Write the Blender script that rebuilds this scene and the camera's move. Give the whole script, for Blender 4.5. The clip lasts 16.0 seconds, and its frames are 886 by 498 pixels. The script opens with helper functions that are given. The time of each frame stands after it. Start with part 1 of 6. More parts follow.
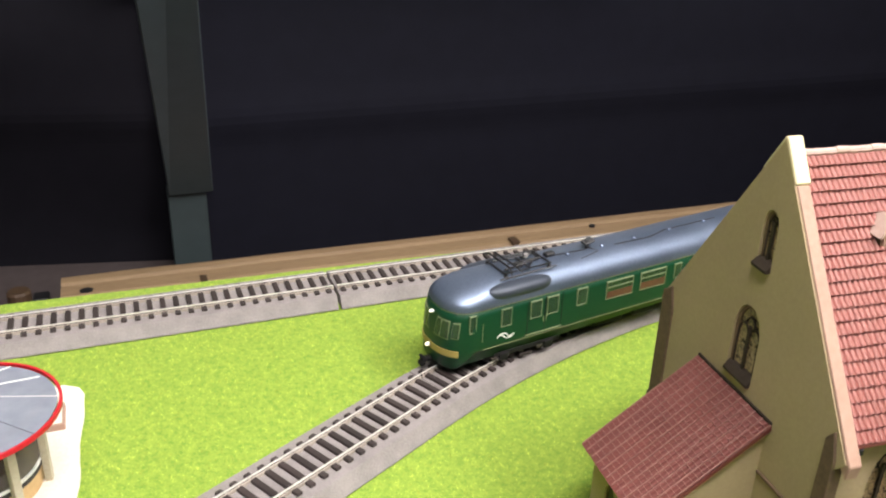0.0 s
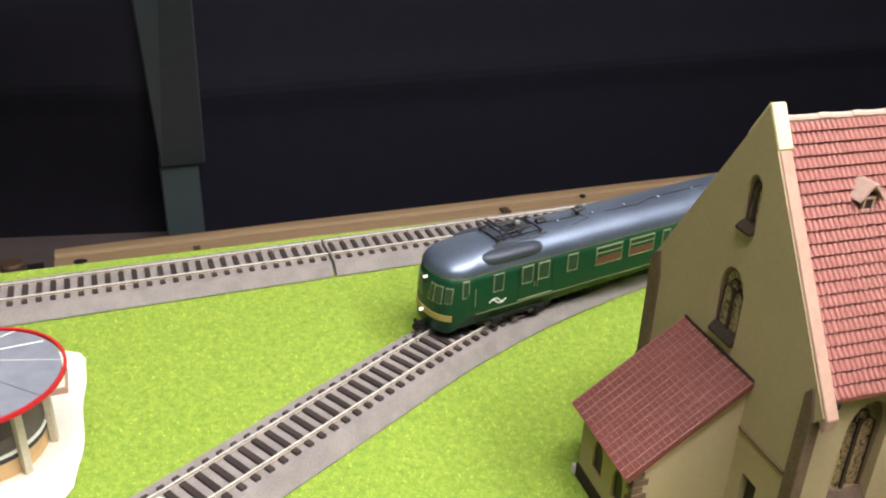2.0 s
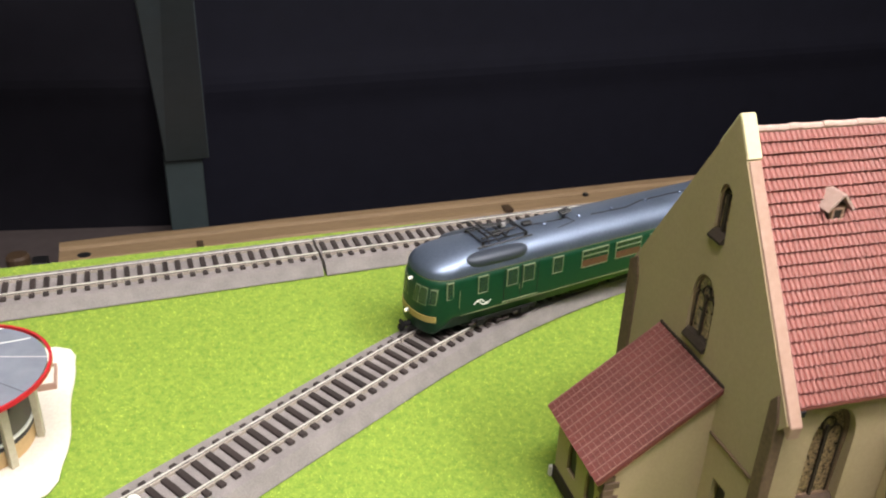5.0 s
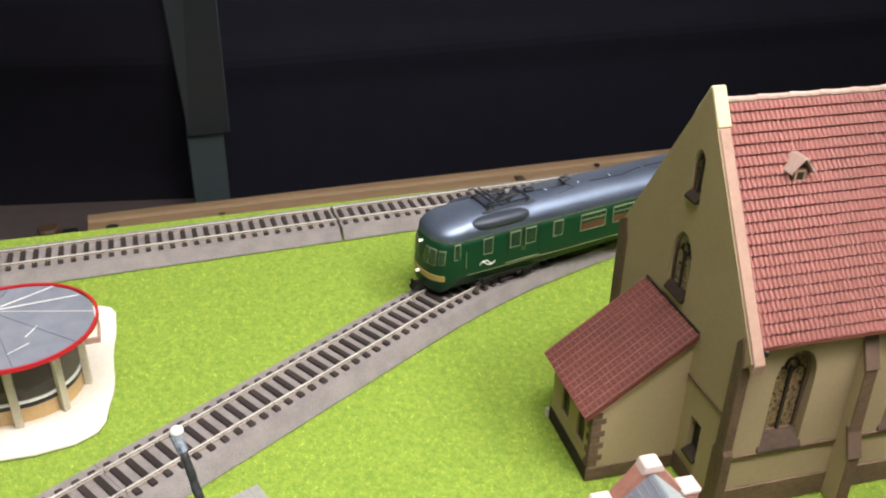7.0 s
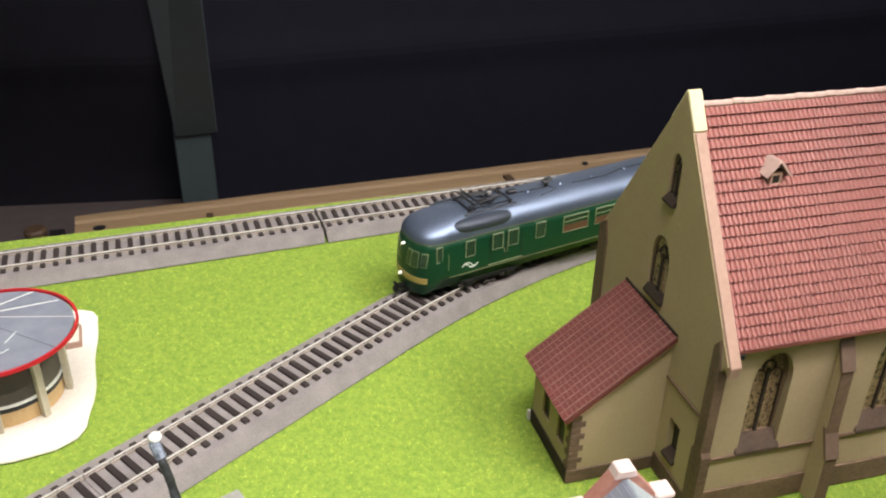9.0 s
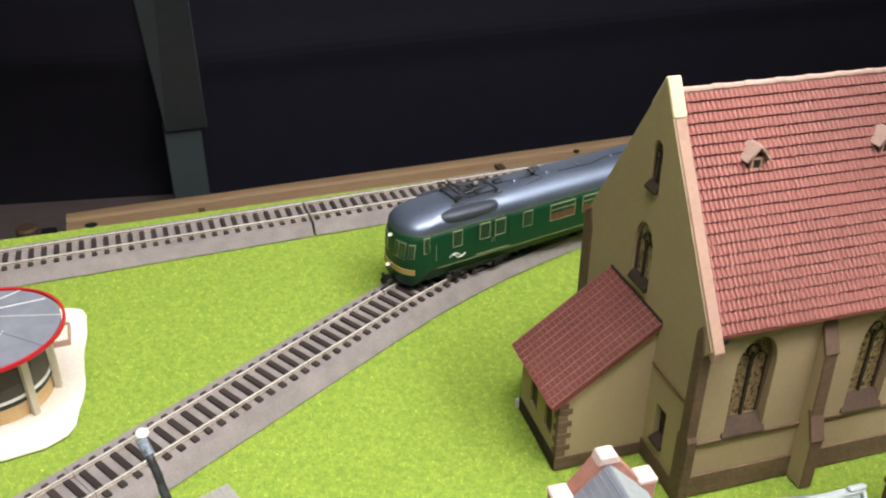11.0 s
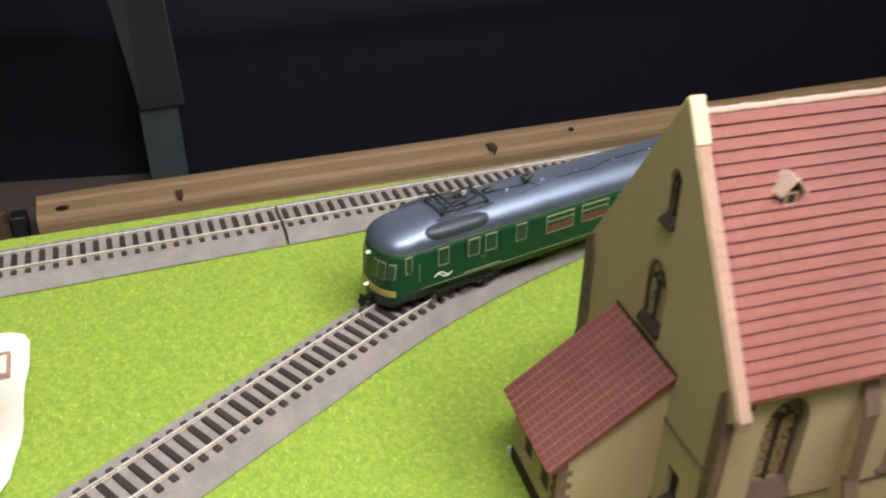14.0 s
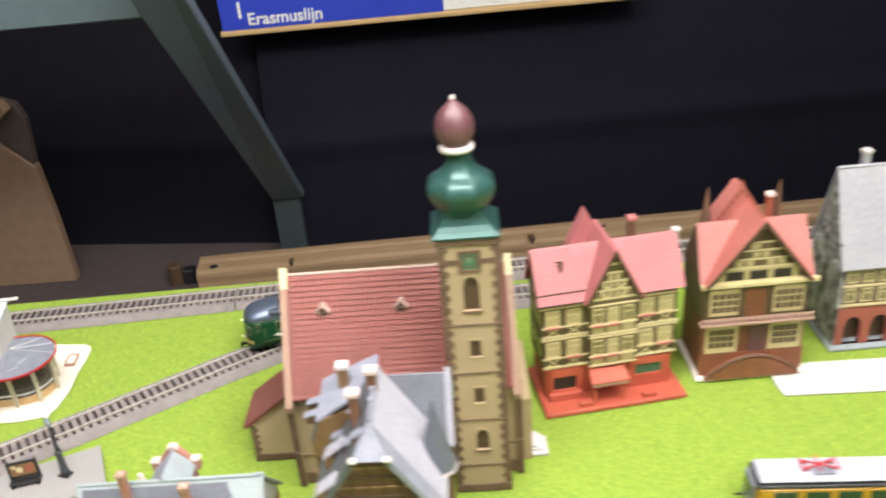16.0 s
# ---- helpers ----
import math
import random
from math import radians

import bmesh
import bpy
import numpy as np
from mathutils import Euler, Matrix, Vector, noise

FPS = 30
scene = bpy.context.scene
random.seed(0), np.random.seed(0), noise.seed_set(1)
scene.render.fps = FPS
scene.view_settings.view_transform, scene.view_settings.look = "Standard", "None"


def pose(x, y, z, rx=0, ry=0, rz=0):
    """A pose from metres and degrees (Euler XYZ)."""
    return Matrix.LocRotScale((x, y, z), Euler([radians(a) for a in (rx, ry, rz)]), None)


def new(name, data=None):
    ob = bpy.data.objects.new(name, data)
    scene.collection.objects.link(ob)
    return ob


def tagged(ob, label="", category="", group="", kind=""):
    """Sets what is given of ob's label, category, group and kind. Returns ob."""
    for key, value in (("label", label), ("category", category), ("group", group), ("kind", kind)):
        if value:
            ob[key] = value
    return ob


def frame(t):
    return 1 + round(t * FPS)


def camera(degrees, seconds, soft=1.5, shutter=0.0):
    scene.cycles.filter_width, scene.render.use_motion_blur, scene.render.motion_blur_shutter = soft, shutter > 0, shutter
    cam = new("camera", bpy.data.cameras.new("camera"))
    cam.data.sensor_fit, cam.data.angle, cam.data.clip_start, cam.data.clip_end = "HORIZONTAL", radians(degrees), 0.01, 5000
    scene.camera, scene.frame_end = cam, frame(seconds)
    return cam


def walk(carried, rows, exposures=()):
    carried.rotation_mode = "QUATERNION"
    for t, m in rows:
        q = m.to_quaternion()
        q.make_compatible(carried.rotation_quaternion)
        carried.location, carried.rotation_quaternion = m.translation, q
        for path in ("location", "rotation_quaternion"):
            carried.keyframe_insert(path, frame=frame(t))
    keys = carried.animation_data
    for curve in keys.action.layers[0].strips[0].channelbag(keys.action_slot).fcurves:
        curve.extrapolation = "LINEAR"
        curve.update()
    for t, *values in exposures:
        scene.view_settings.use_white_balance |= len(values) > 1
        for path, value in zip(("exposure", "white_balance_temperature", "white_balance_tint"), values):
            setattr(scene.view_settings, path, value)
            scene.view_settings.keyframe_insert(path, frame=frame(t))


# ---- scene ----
cam = camera(53.74, 16.0, soft=2.1, shutter=0.4)
# seconds, eye in metres, then yaw, pitch and roll in degrees
ROWS = [
    (0, 0.01461, 0.01507, 0.25114, 2.226, -24.992, 1.883),
    (0.5, 0.01729, 0.01252, 0.25128, 2.147, -25.831, 1.807),
    (1, 0.01861, 0.00751, 0.24882, 2.033, -26.589, 1.831),
    (1.5, 0.01446, 0.00365, 0.24987, 1.854, -26.748, 2.043),
    (2, 0.01394, 0.00575, 0.25256, 1.516, -26.796, 1.988),
    (2.5, 0.01912, 0.00992, 0.25472, 1.170, -26.881, 1.791),
    (3, 0.02035, 0.00937, 0.25484, 1.107, -27.051, 1.727),
    (3.2, 0.02001, 0.01297, 0.25238, 1.439, -27.168, 2.261),
    (3.5, 0.00826, 0.02406, 0.23392, 1.429, -27.223, 2.495),
    (3.7, 0.01349, 0.03960, 0.23227, 1.611, -27.017, 3.180),
    (4, 0.01987, 0.02527, 0.23610, 1.066, -27.162, 3.138),
    (4.2, 0.02250, 0.02079, 0.24172, 1.432, -27.083, 3.141),
    (6.3, 0.03134, -0.02247, 0.26586, 3.360, -28.234, 1.064),
    (6.5, 0.03328, -0.02344, 0.26541, 3.524, -28.533, 0.968),
    (7, 0.03421, -0.03107, 0.27126, 3.581, -28.957, 1.275),
    (7.5, 0.03114, -0.03355, 0.27110, 3.394, -29.007, 1.507),
    (8, 0.03668, -0.03055, 0.27153, 3.182, -29.024, 1.342),
    (8.2, 0.03749, -0.03064, 0.27267, 3.040, -28.929, 1.642),
    (10.5, 0.04390, -0.02794, 0.27460, 2.769, -29.688, 0.283),
    (11, 0.04462, -0.02999, 0.27464, 2.706, -29.745, 0.296),
    (11.5, 0.04368, -0.03620, 0.27478, 2.870, -29.816, 0.445),
    (12, 0.04636, -0.03703, 0.27469, 2.752, -29.753, 0.654),
    (12.5, 0.03802, -0.04445, 0.27985, 2.866, -29.724, 0.517),
    (12.7, 0.02118, -0.03112, 0.26625, 4.834, -29.837, 0.601),
    (12.9, 0.00995, -0.00052, 0.25083, 4.487, -29.449, 2.313),
    (13, 0.01020, 0.01093, 0.24967, 3.854, -29.184, 2.379),
    (13.2, 0.02096, 0.02712, 0.25397, 3.237, -29.013, 2.208),
    (13.5, 0.03087, 0.03815, 0.26405, 2.853, -30.517, 0.888),
    (13.7, 0.03726, 0.03888, 0.26233, 2.472, -31.536, 0.436),
    (14, 0.04538, 0.02720, 0.27379, 2.027, -32.102, 0.758),
    (14.2, 0.06168, -0.01102, 0.29829, 4.419, -30.999, -0.123),
    (14.5, 0.07827, -0.06349, 0.31854, 7.163, -29.602, 0.278),
    (14.7, 0.09379, -0.09379, 0.32717, 8.787, -29.631, 0.402),
    (15, 0.14161, -0.13586, 0.36740, 11.581, -29.547, 0.076),
    (15.2, 0.17812, -0.16070, 0.38926, 14.208, -29.574, -1.626),
    (15.5, 0.26228, -0.18025, 0.42235, 18.238, -29.111, -3.706),
    (15.7, 0.33038, -0.18946, 0.45527, 19.835, -28.886, -4.701),
    (16, 0.43758, -0.20750, 0.48533, 20.904, -28.226, -4.839),
]
walk(cam, [(t, pose(x, y, z, 90 + pitch, 0, yaw) @ pose(0, 0, 0, 0, 0, roll)) for t, x, y, z, yaw, pitch, roll in ROWS],
     exposures=[(0.0, -0.10), (1.5, -0.19), (4.0, -0.29), (6.5, -0.42), (8.2, -0.46), (12.0, -0.44), (13.5, -0.42), (14.5, -0.44), (16.0, -0.24)])

# ---- light: a dim hall with unseen lamps over and before the layout ----
world = bpy.data.worlds.new("hall_air")
world.use_nodes = True
scene.world = world
world.node_tree.nodes["Background"].inputs[0].default_value = (0.75, 0.85, 1.0, 1)
world.node_tree.nodes["Background"].inputs[1].default_value = 0.10
scene.view_settings.exposure = 0.0


def unseen_lamp(x, y, z, turn, length, width, watts, colour=(1.0, 0.945, 0.915), tx=0.0, ty=0.0):
    data = bpy.data.lights.new("unseen_lamp", "AREA")
    data.shape, data.size, data.size_y, data.energy, data.color = "RECTANGLE", length, width, watts, colour
    ob = new("unseen_lamp", data)
    ob.matrix_world = pose(x, y, z, tx, ty, turn)
    return ob


unseen_lamp(1.00, -0.30, 1.15, 112, 1.7, 0.16, 42, tx=38)
unseen_lamp(0.14, -0.12, 1.08, 22, 0.7, 0.20, 22, tx=4)
# fill lamp added behind the viewer, brightens south walls, post and cloth
unseen_lamp(1.00, -2.40, 1.15, 10, 1.6, 0.6, 115, tx=68)
# broad fill added under the ceiling, lifts shaded sides and the cloth
unseen_lamp(0.80, 0.00, 2.26, 22.8, 3.0, 2.2, 56)

# ---- materials ----
MM = 0.001


def node_material(name, rough=0.6, metal=0.0, spec=0.5):
    m = bpy.data.materials.new(name)
    m.use_nodes = True
    b = m.node_tree.nodes["Principled BSDF"]
    b.inputs["Roughness"].default_value, b.inputs["Metallic"].default_value = rough, metal
    b.inputs["Specular IOR Level"].default_value = spec
    return m, m.node_tree, b


def paint(name, c1, c2=None, fine=900, broad=60, rough=0.6, metal=0.0, bump=0.15, depth=0.0003, per_object=0.0, spec=0.5, dirt=0.35, stretch=None):
    """A surface that varies at two scales between c1 and c2, with fine relief. fine and broad are noise scales per metre."""
    m, t, b = node_material(name, rough, metal, spec)
    n, l = t.nodes, t.links
    c2 = c2 or tuple(v * 0.72 for v in c1)
    pos = n.new("ShaderNodeTexCoord")
    src = pos.outputs["Object"]
    if stretch:
        mp = n.new("ShaderNodeMapping")
        mp.inputs["Scale"].default_value = stretch
        l.new(src, mp.inputs["Vector"])
        src = mp.outputs[0]
    a, k = n.new("ShaderNodeTexNoise"), n.new("ShaderNodeTexNoise")
    for q, s, d in ((a, fine, 4), (k, broad, 5)):
        q.inputs["Scale"].default_value, q.inputs["Detail"].default_value = s, d
        l.new(src, q.inputs["Vector"])
    mix = n.new("ShaderNodeMath")
    mix.operation = "MULTIPLY_ADD"
    mix.inputs[1].default_value = 0.5
    half = n.new("ShaderNodeMath")
    half.operation = "MULTIPLY"
    half.inputs[1].default_value = 0.5
    l.new(k.outputs[0], half.inputs[0])
    l.new(a.outputs[0], mix.inputs[0])
    l.new(half.outputs[0], mix.inputs[2])
    ramp = n.new("ShaderNodeValToRGB")
    ramp.color_ramp.elements[0].position, ramp.color_ramp.elements[1].position = 0.5 - dirt * 0.5, 0.5 + dirt * 0.35
    ramp.color_ramp.elements[0].color, ramp.color_ramp.elements[1].color = (*c2, 1), (*c1, 1)
    l.new(mix.outputs[0], ramp.inputs[0])
    out = ramp.outputs[0]
    if per_object:
        info, hsv, rng = n.new("ShaderNodeObjectInfo"), n.new("ShaderNodeHueSaturation"), n.new("ShaderNodeMapRange")
        rng.inputs["To Min"].default_value, rng.inputs["To Max"].default_value = 1 - per_object, 1 + per_object
        l.new(info.outputs["Random"], rng.inputs[0])
        l.new(rng.outputs[0], hsv.inputs["Value"])
        l.new(out, hsv.inputs["Color"])
        out = hsv.outputs[0]
    l.new(out, b.inputs["Base Color"])
    rr = n.new("ShaderNodeMapRange")
    rr.inputs["To Min"].default_value, rr.inputs["To Max"].default_value = max(0.04, rough - 0.12), min(1, rough + 0.12)
    l.new(k.outputs[0], rr.inputs[0])
    l.new(rr.outputs[0], b.inputs["Roughness"])
    if bump:
        bp = n.new("ShaderNodeBump")
        bp.inputs["Strength"].default_value, bp.inputs["Distance"].default_value = bump, depth or 0.0003
        l.new(a.outputs[0], bp.inputs["Height"])
        l.new(bp.outputs[0], b.inputs["Normal"])
    return m


def glow(name, colour, strength):
    m, t, b = node_material(name, 0.3)
    b.inputs["Base Color"].default_value = (*colour, 1)
    b.inputs["Emission Color"].default_value, b.inputs["Emission Strength"].default_value = (*colour, 1), strength
    return m


def glass(name, tint=(0.05, 0.06, 0.06), rough=0.08):
    m, t, b = node_material(name, rough, 0.0, 0.6)
    b.inputs["Base Color"].default_value = (*tint, 1)
    b.inputs["Transmission Weight"].default_value = 0.35
    return m


GRASS = paint("grass_mat", (0.262, 0.365, 0.056), (0.160, 0.270, 0.040), 900, 330, 0.95, bump=0.6, depth=0.0012, spec=0.1, dirt=0.26)
BLADE = paint("grass_fibre", (0.405, 0.485, 0.080), (0.185, 0.295, 0.044), 1300, 330, 0.9, bump=0, spec=0.1, dirt=0.28)
# every fibre a little lighter or darker than its neighbours
_t = BLADE.node_tree
_geo, _hsv, _span = _t.nodes.new("ShaderNodeNewGeometry"), _t.nodes.new("ShaderNodeHueSaturation"), _t.nodes.new("ShaderNodeMapRange")
_span.inputs["To Min"].default_value, _span.inputs["To Max"].default_value = 0.68, 1.3
_link = _t.nodes["Principled BSDF"].inputs["Base Color"].links[0].from_socket
_t.links.new(_geo.outputs["Random Per Island"], _span.inputs[0])
_t.links.new(_span.outputs[0], _hsv.inputs["Value"])
_t.links.new(_link, _hsv.inputs["Color"])
_t.links.new(_hsv.outputs[0], _t.nodes["Principled BSDF"].inputs["Base Color"])
BOARD = paint("table_board", (0.2736, 0.19, 0.1064), (0.19, 0.1216, 0.0608), 300, 20, 0.7, stretch=(1, 12, 12))
BED = paint("ballast_plastic", (0.252, 0.226, 0.220), (0.158, 0.140, 0.137), 1500, 90, 0.8, bump=0.6, depth=0.0004, dirt=0.36)
SLEEPER = paint("sleeper_plastic", (0.030, 0.0200, 0.0178), (0.0160, 0.0105, 0.0094), 1200, 80, 0.7, per_object=0.25)
RAIL = paint("nickel_rail", (0.86, 0.84, 0.78), (0.72, 0.69, 0.63), 900, 90, 0.32, metal=0.45, bump=0.05)
RAILFOOT = paint("dull_rail_foot", (0.42, 0.37, 0.32), (0.30, 0.26, 0.22), 900, 90, 0.45, metal=0.3, bump=0.05)
GREEN = paint("green_coach_paint", (0.0042, 0.046, 0.019), (0.0034, 0.038, 0.016), 500, 30, 0.42, bump=0.03, spec=0.3)
ROOFMETAL = paint("blue_grey_roof_paint", (0.172, 0.212, 0.295), (0.13, 0.165, 0.235), 900, 40, 0.42, bump=0.05, metal=0.75, spec=0.5)
BLISTER = paint("dark_slate_fairing_paint", (0.060, 0.072, 0.095), (0.045, 0.054, 0.073), 900, 40, 0.5, metal=0.4, bump=0.05)
UNDER = paint("matt_black_underframe_plastic", (0.0110, 0.0105, 0.0105), (0.0060, 0.0058, 0.0058), 900, 60, 0.75, spec=0.2)
BLACKP = paint("black_plastic", (0.0137, 0.0137, 0.0152), (0.0076, 0.0076, 0.0084), 900, 60, 0.5)
YELLOWB = paint("ochre_band_paint", (0.38, 0.2888, 0.0912), (0.3192, 0.2356, 0.0684), 700, 60, 0.5)
LINE = paint("pale_lining_paint", (0.20, 0.235, 0.13), (0.155, 0.18, 0.10), 700, 60, 0.5, bump=0)
WHITEP = paint("white_marking_paint", (0.78, 0.80, 0.76), (0.66, 0.68, 0.66), 700, 60, 0.5, bump=0)
CARGLASS = glass("coach_window_glass", (0.022, 0.060, 0.040), 0.15)
BROWNIN = paint("brown_seat_plastic", (0.12, 0.05, 0.025), (0.08, 0.034, 0.017), 700, 80, 0.6)
CREAM = paint("cream_render", (0.400, 0.306, 0.186), (0.32, 0.243, 0.142), 700, 35, 0.75, bump=0.25, dirt=0.6)
STONE = paint("brown_sandstone", (0.152, 0.095, 0.057), (0.0836, 0.0502, 0.0319), 500, 60, 0.75, bump=0.4, per_object=0.15)
TILE = paint("red_roof_tile_plastic", (0.258, 0.080, 0.065), (0.180, 0.053, 0.043), 500, 30, 0.48, bump=0.12, dirt=0.5, per_object=0.05)
TILEDARK = paint("dark_red_roof_tile", (0.1634, 0.0413, 0.0327), (0.1075, 0.0258, 0.0215), 700, 60, 0.55, bump=0.2)
RIBLIT = paint("pale_lit_rib_line", (0.31, 0.165, 0.135), (0.22, 0.10, 0.085), 900, 200, 0.6, bump=0, dirt=0.3)
# pale roof ribs and laps, the light they catch put into their colour
COPING = paint("pink_beige_coping", (0.3636, 0.2307, 0.1748), (0.3007, 0.1818, 0.1328), 500, 50, 0.6)
CREAMTIP = paint("pale_cream_stone", (0.612, 0.54, 0.342), (0.522, 0.45, 0.279), 500, 50, 0.6)
TRACERY = paint("stained_glass", (0.31, 0.21, 0.12), (0.0180, 0.010, 0.0070), 1250, 500, 0.3, bump=0.4, dirt=0.18)
# west tower wall only: pinkish, with that side's light level in the colour
PINKWEST = paint("pale_pink_lit_render", (0.38, 0.30, 0.245), (0.31, 0.24, 0.195), 600, 40, 0.7, bump=0.2, dirt=0.5)
SILLBROWN = paint("dark_brown_sill", (0.098, 0.066, 0.048), (0.058, 0.039, 0.029), 500, 60, 0.75, bump=0.3, spec=0.3)
# dark stone; on gable sills and west plinth it holds their shade
SILLDARK = paint("dark_shaded_stone", (0.046, 0.034, 0.024), (0.026, 0.019, 0.014), 500, 60, 0.8, bump=0.3, spec=0.2)
# near-black colour in place of the shade inside openings and behind panes
DARKVOID = paint("dark_opening", (0.0228, 0.0167, 0.0137), (0.0137, 0.0106, 0.0091), 400, 40, 0.6)
COPPER = paint("green_copper", (0.0365, 0.1026, 0.0897), (0.0243, 0.0745, 0.0654), 300, 30, 0.32, metal=0.3, bump=0.05)
BALLRED = paint("maroon_ball_paint", (0.1292, 0.057, 0.0646), (0.0912, 0.038, 0.0456), 300, 40, 0.35)
CLOCKG = paint("green_clock_face", (0.06, 0.17, 0.09), (0.04, 0.12, 0.06), 400, 60, 0.5)
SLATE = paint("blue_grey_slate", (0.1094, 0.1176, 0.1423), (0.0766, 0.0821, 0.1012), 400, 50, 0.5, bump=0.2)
PALEROOF = paint("pale_green_grey_roof", (0.29, 0.335, 0.345), (0.225, 0.265, 0.275), 400, 40, 0.5, bump=0.15)
STATIONROOF = paint("pale_sheet_roof", (0.47, 0.50, 0.52), (0.38, 0.41, 0.43), 300, 40, 0.5, bump=0.1)
OCHRE = paint("ochre_plastic", (0.2356, 0.1368, 0.0623), (0.1596, 0.0874, 0.038), 500, 80, 0.55)
BROWNWALL = paint("brown_timber_wall", (0.152, 0.076, 0.0456), (0.0912, 0.0456, 0.0274), 350, 60, 0.65, bump=0.3)
BRICKRED = paint("red_brick_plastic", (0.342, 0.0988, 0.0646), (0.2584, 0.0684, 0.0456), 600, 60, 0.6, bump=0.2)
CAPWHITE = paint("white_chimney_cap", (0.594, 0.558, 0.558), (0.495, 0.45, 0.45), 500, 60, 0.5)
WHITEWALL = paint("white_plaster", (0.5301, 0.5301, 0.4959), (0.4446, 0.4446, 0.4104), 500, 40, 0.65)
PATIO = paint("off_white_patio", (0.78, 0.73, 0.64), (0.66, 0.61, 0.52), 600, 30, 0.75, bump=0.2)
GREYROOF = paint("grey_sheet_roof", (0.2204, 0.2394, 0.2812), (0.1292, 0.1406, 0.1748), 120, 45, 0.38, bump=0.05, dirt=0.45)
REDDARK = paint("dark_red_plastic", (0.27, 0.035, 0.030), (0.19, 0.024, 0.021), 500, 50, 0.5)
REDRIM = paint("bright_red_rim", (0.4712, 0.0137, 0.0228), (0.38, 0.0091, 0.0152), 500, 50, 0.4)
PILLAR = paint("cream_pillar", (0.5138, 0.4742, 0.3557), (0.415, 0.3754, 0.2668), 500, 60, 0.6)
TAN = paint("tan_wall", (0.573, 0.3952, 0.1877), (0.4742, 0.3162, 0.1383), 500, 40, 0.6)
PINKROOF = paint("pink_red_roof_tile", (0.4408, 0.1558, 0.1596), (0.3496, 0.114, 0.1178), 500, 40, 0.5)
ORANGERED = paint("orange_red_roof_tile", (0.45, 0.155, 0.132), (0.35, 0.112, 0.094), 500, 40, 0.5)
TIMBERY = paint("yellow_infill", (0.60, 0.51, 0.285), (0.46, 0.385, 0.20), 500, 90, 0.65, dirt=0.5)
TIMBERD = paint("dark_brown_beam", (0.0836, 0.0494, 0.0266), (0.0532, 0.0304, 0.0167), 500, 80, 0.6)
REDBASE = paint("vermilion_base", (0.46, 0.10, 0.06), (0.36, 0.07, 0.042), 500, 50, 0.5)
GREYHOUSE = paint("lilac_grey_roof", (0.304, 0.304, 0.3496), (0.228, 0.228, 0.266), 400, 40, 0.5)
GREYWALL = paint("mottled_grey_stone", (0.38, 0.3724, 0.3572), (0.0456, 0.0418, 0.038), 130, 70, 0.7, dirt=0.2)
CONCRETE = paint("grey_plank_platform", (0.304, 0.2964, 0.2888), (0.2432, 0.2356, 0.228), 500, 40, 0.7)
WOOD = paint("weathered_timber", (0.36, 0.245, 0.135), (0.17, 0.108, 0.060), 60, 9, 0.7, stretch=(1, 14, 14), bump=0.25, depth=0.002, dirt=0.7)
CLOTH = paint("black_navy_cloth", (0.0098, 0.0100, 0.0172), (0.0067, 0.0068, 0.0117), 30, 2.5, 0.85, bump=0.1, spec=0.12, dirt=0.5)
# same cloth as CLOTH, its own tone holds the light level beside the post
CLOTHSIDE = paint("black_side_cloth", (0.0118, 0.0112, 0.0160), (0.0080, 0.0076, 0.0110), 30, 2.5, 0.9, bump=0.1, spec=0.1, dirt=0.5)
POSTG = paint("grey_green_steel", (0.100, 0.138, 0.160), (0.080, 0.112, 0.130), 40, 6, 0.5, bump=0.05)
# the post's steel again, darkened where less light reaches its foot
POSTSHADE = paint("shade_dark_steel", (0.034, 0.050, 0.054), (0.026, 0.038, 0.042), 40, 6, 0.6, bump=0.05)
FLOORP = paint("mauve_brown_floor", (0.0765, 0.0594, 0.0594), (0.054, 0.0414, 0.0423), 60, 5, 0.7)
HALL = paint("dim_hall_wall", (0.18, 0.17, 0.165), (0.14, 0.13, 0.125), 20, 2, 0.8)
PANELB = paint("brown_board", (0.27, 0.18, 0.115), (0.20, 0.13, 0.082), 60, 5, 0.7)
BOARDDARK = paint("dusky_brown_board", (0.085, 0.066, 0.056), (0.06, 0.046, 0.04), 60, 5, 0.75)
BLUESIGN = paint("blue_sign", (0.03, 0.06, 0.50), (0.025, 0.05, 0.42), 50, 5, 0.4)
TRAMY = paint("yellow_tram_paint", (0.4712, 0.2508, 0.0152), (0.3952, 0.2052, 0.0114), 400, 40, 0.4)
LIGHTON = glow("lit_headlamp", (1.0, 0.90, 0.68), 2.2)
PALEPINK = paint("pale_pink_plastic", (0.4712, 0.342, 0.2964), (0.3952, 0.2736, 0.2356), 500, 60, 0.5)
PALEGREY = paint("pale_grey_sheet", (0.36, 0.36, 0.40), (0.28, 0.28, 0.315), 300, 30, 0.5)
# paler slate: wear and the light on brighter roof faces in one colour
LITSLATE = paint("worn_lit_slate", (0.25, 0.262, 0.315), (0.165, 0.174, 0.215), 300, 70, 0.5, bump=0.15, dirt=0.4)
CHIMBROWN = paint("brown_red_chimney", (0.20, 0.095, 0.055), (0.13, 0.058, 0.034), 600, 80, 0.6, bump=0.2)
CAPBROWN = paint("pink_brown_cap_stone", (0.150, 0.096, 0.068), (0.105, 0.064, 0.045), 500, 60, 0.65)
SALMON = paint("salmon_brick_plastic", (0.3952, 0.19, 0.1444), (0.304, 0.1292, 0.095), 700, 120, 0.6, bump=0.2)
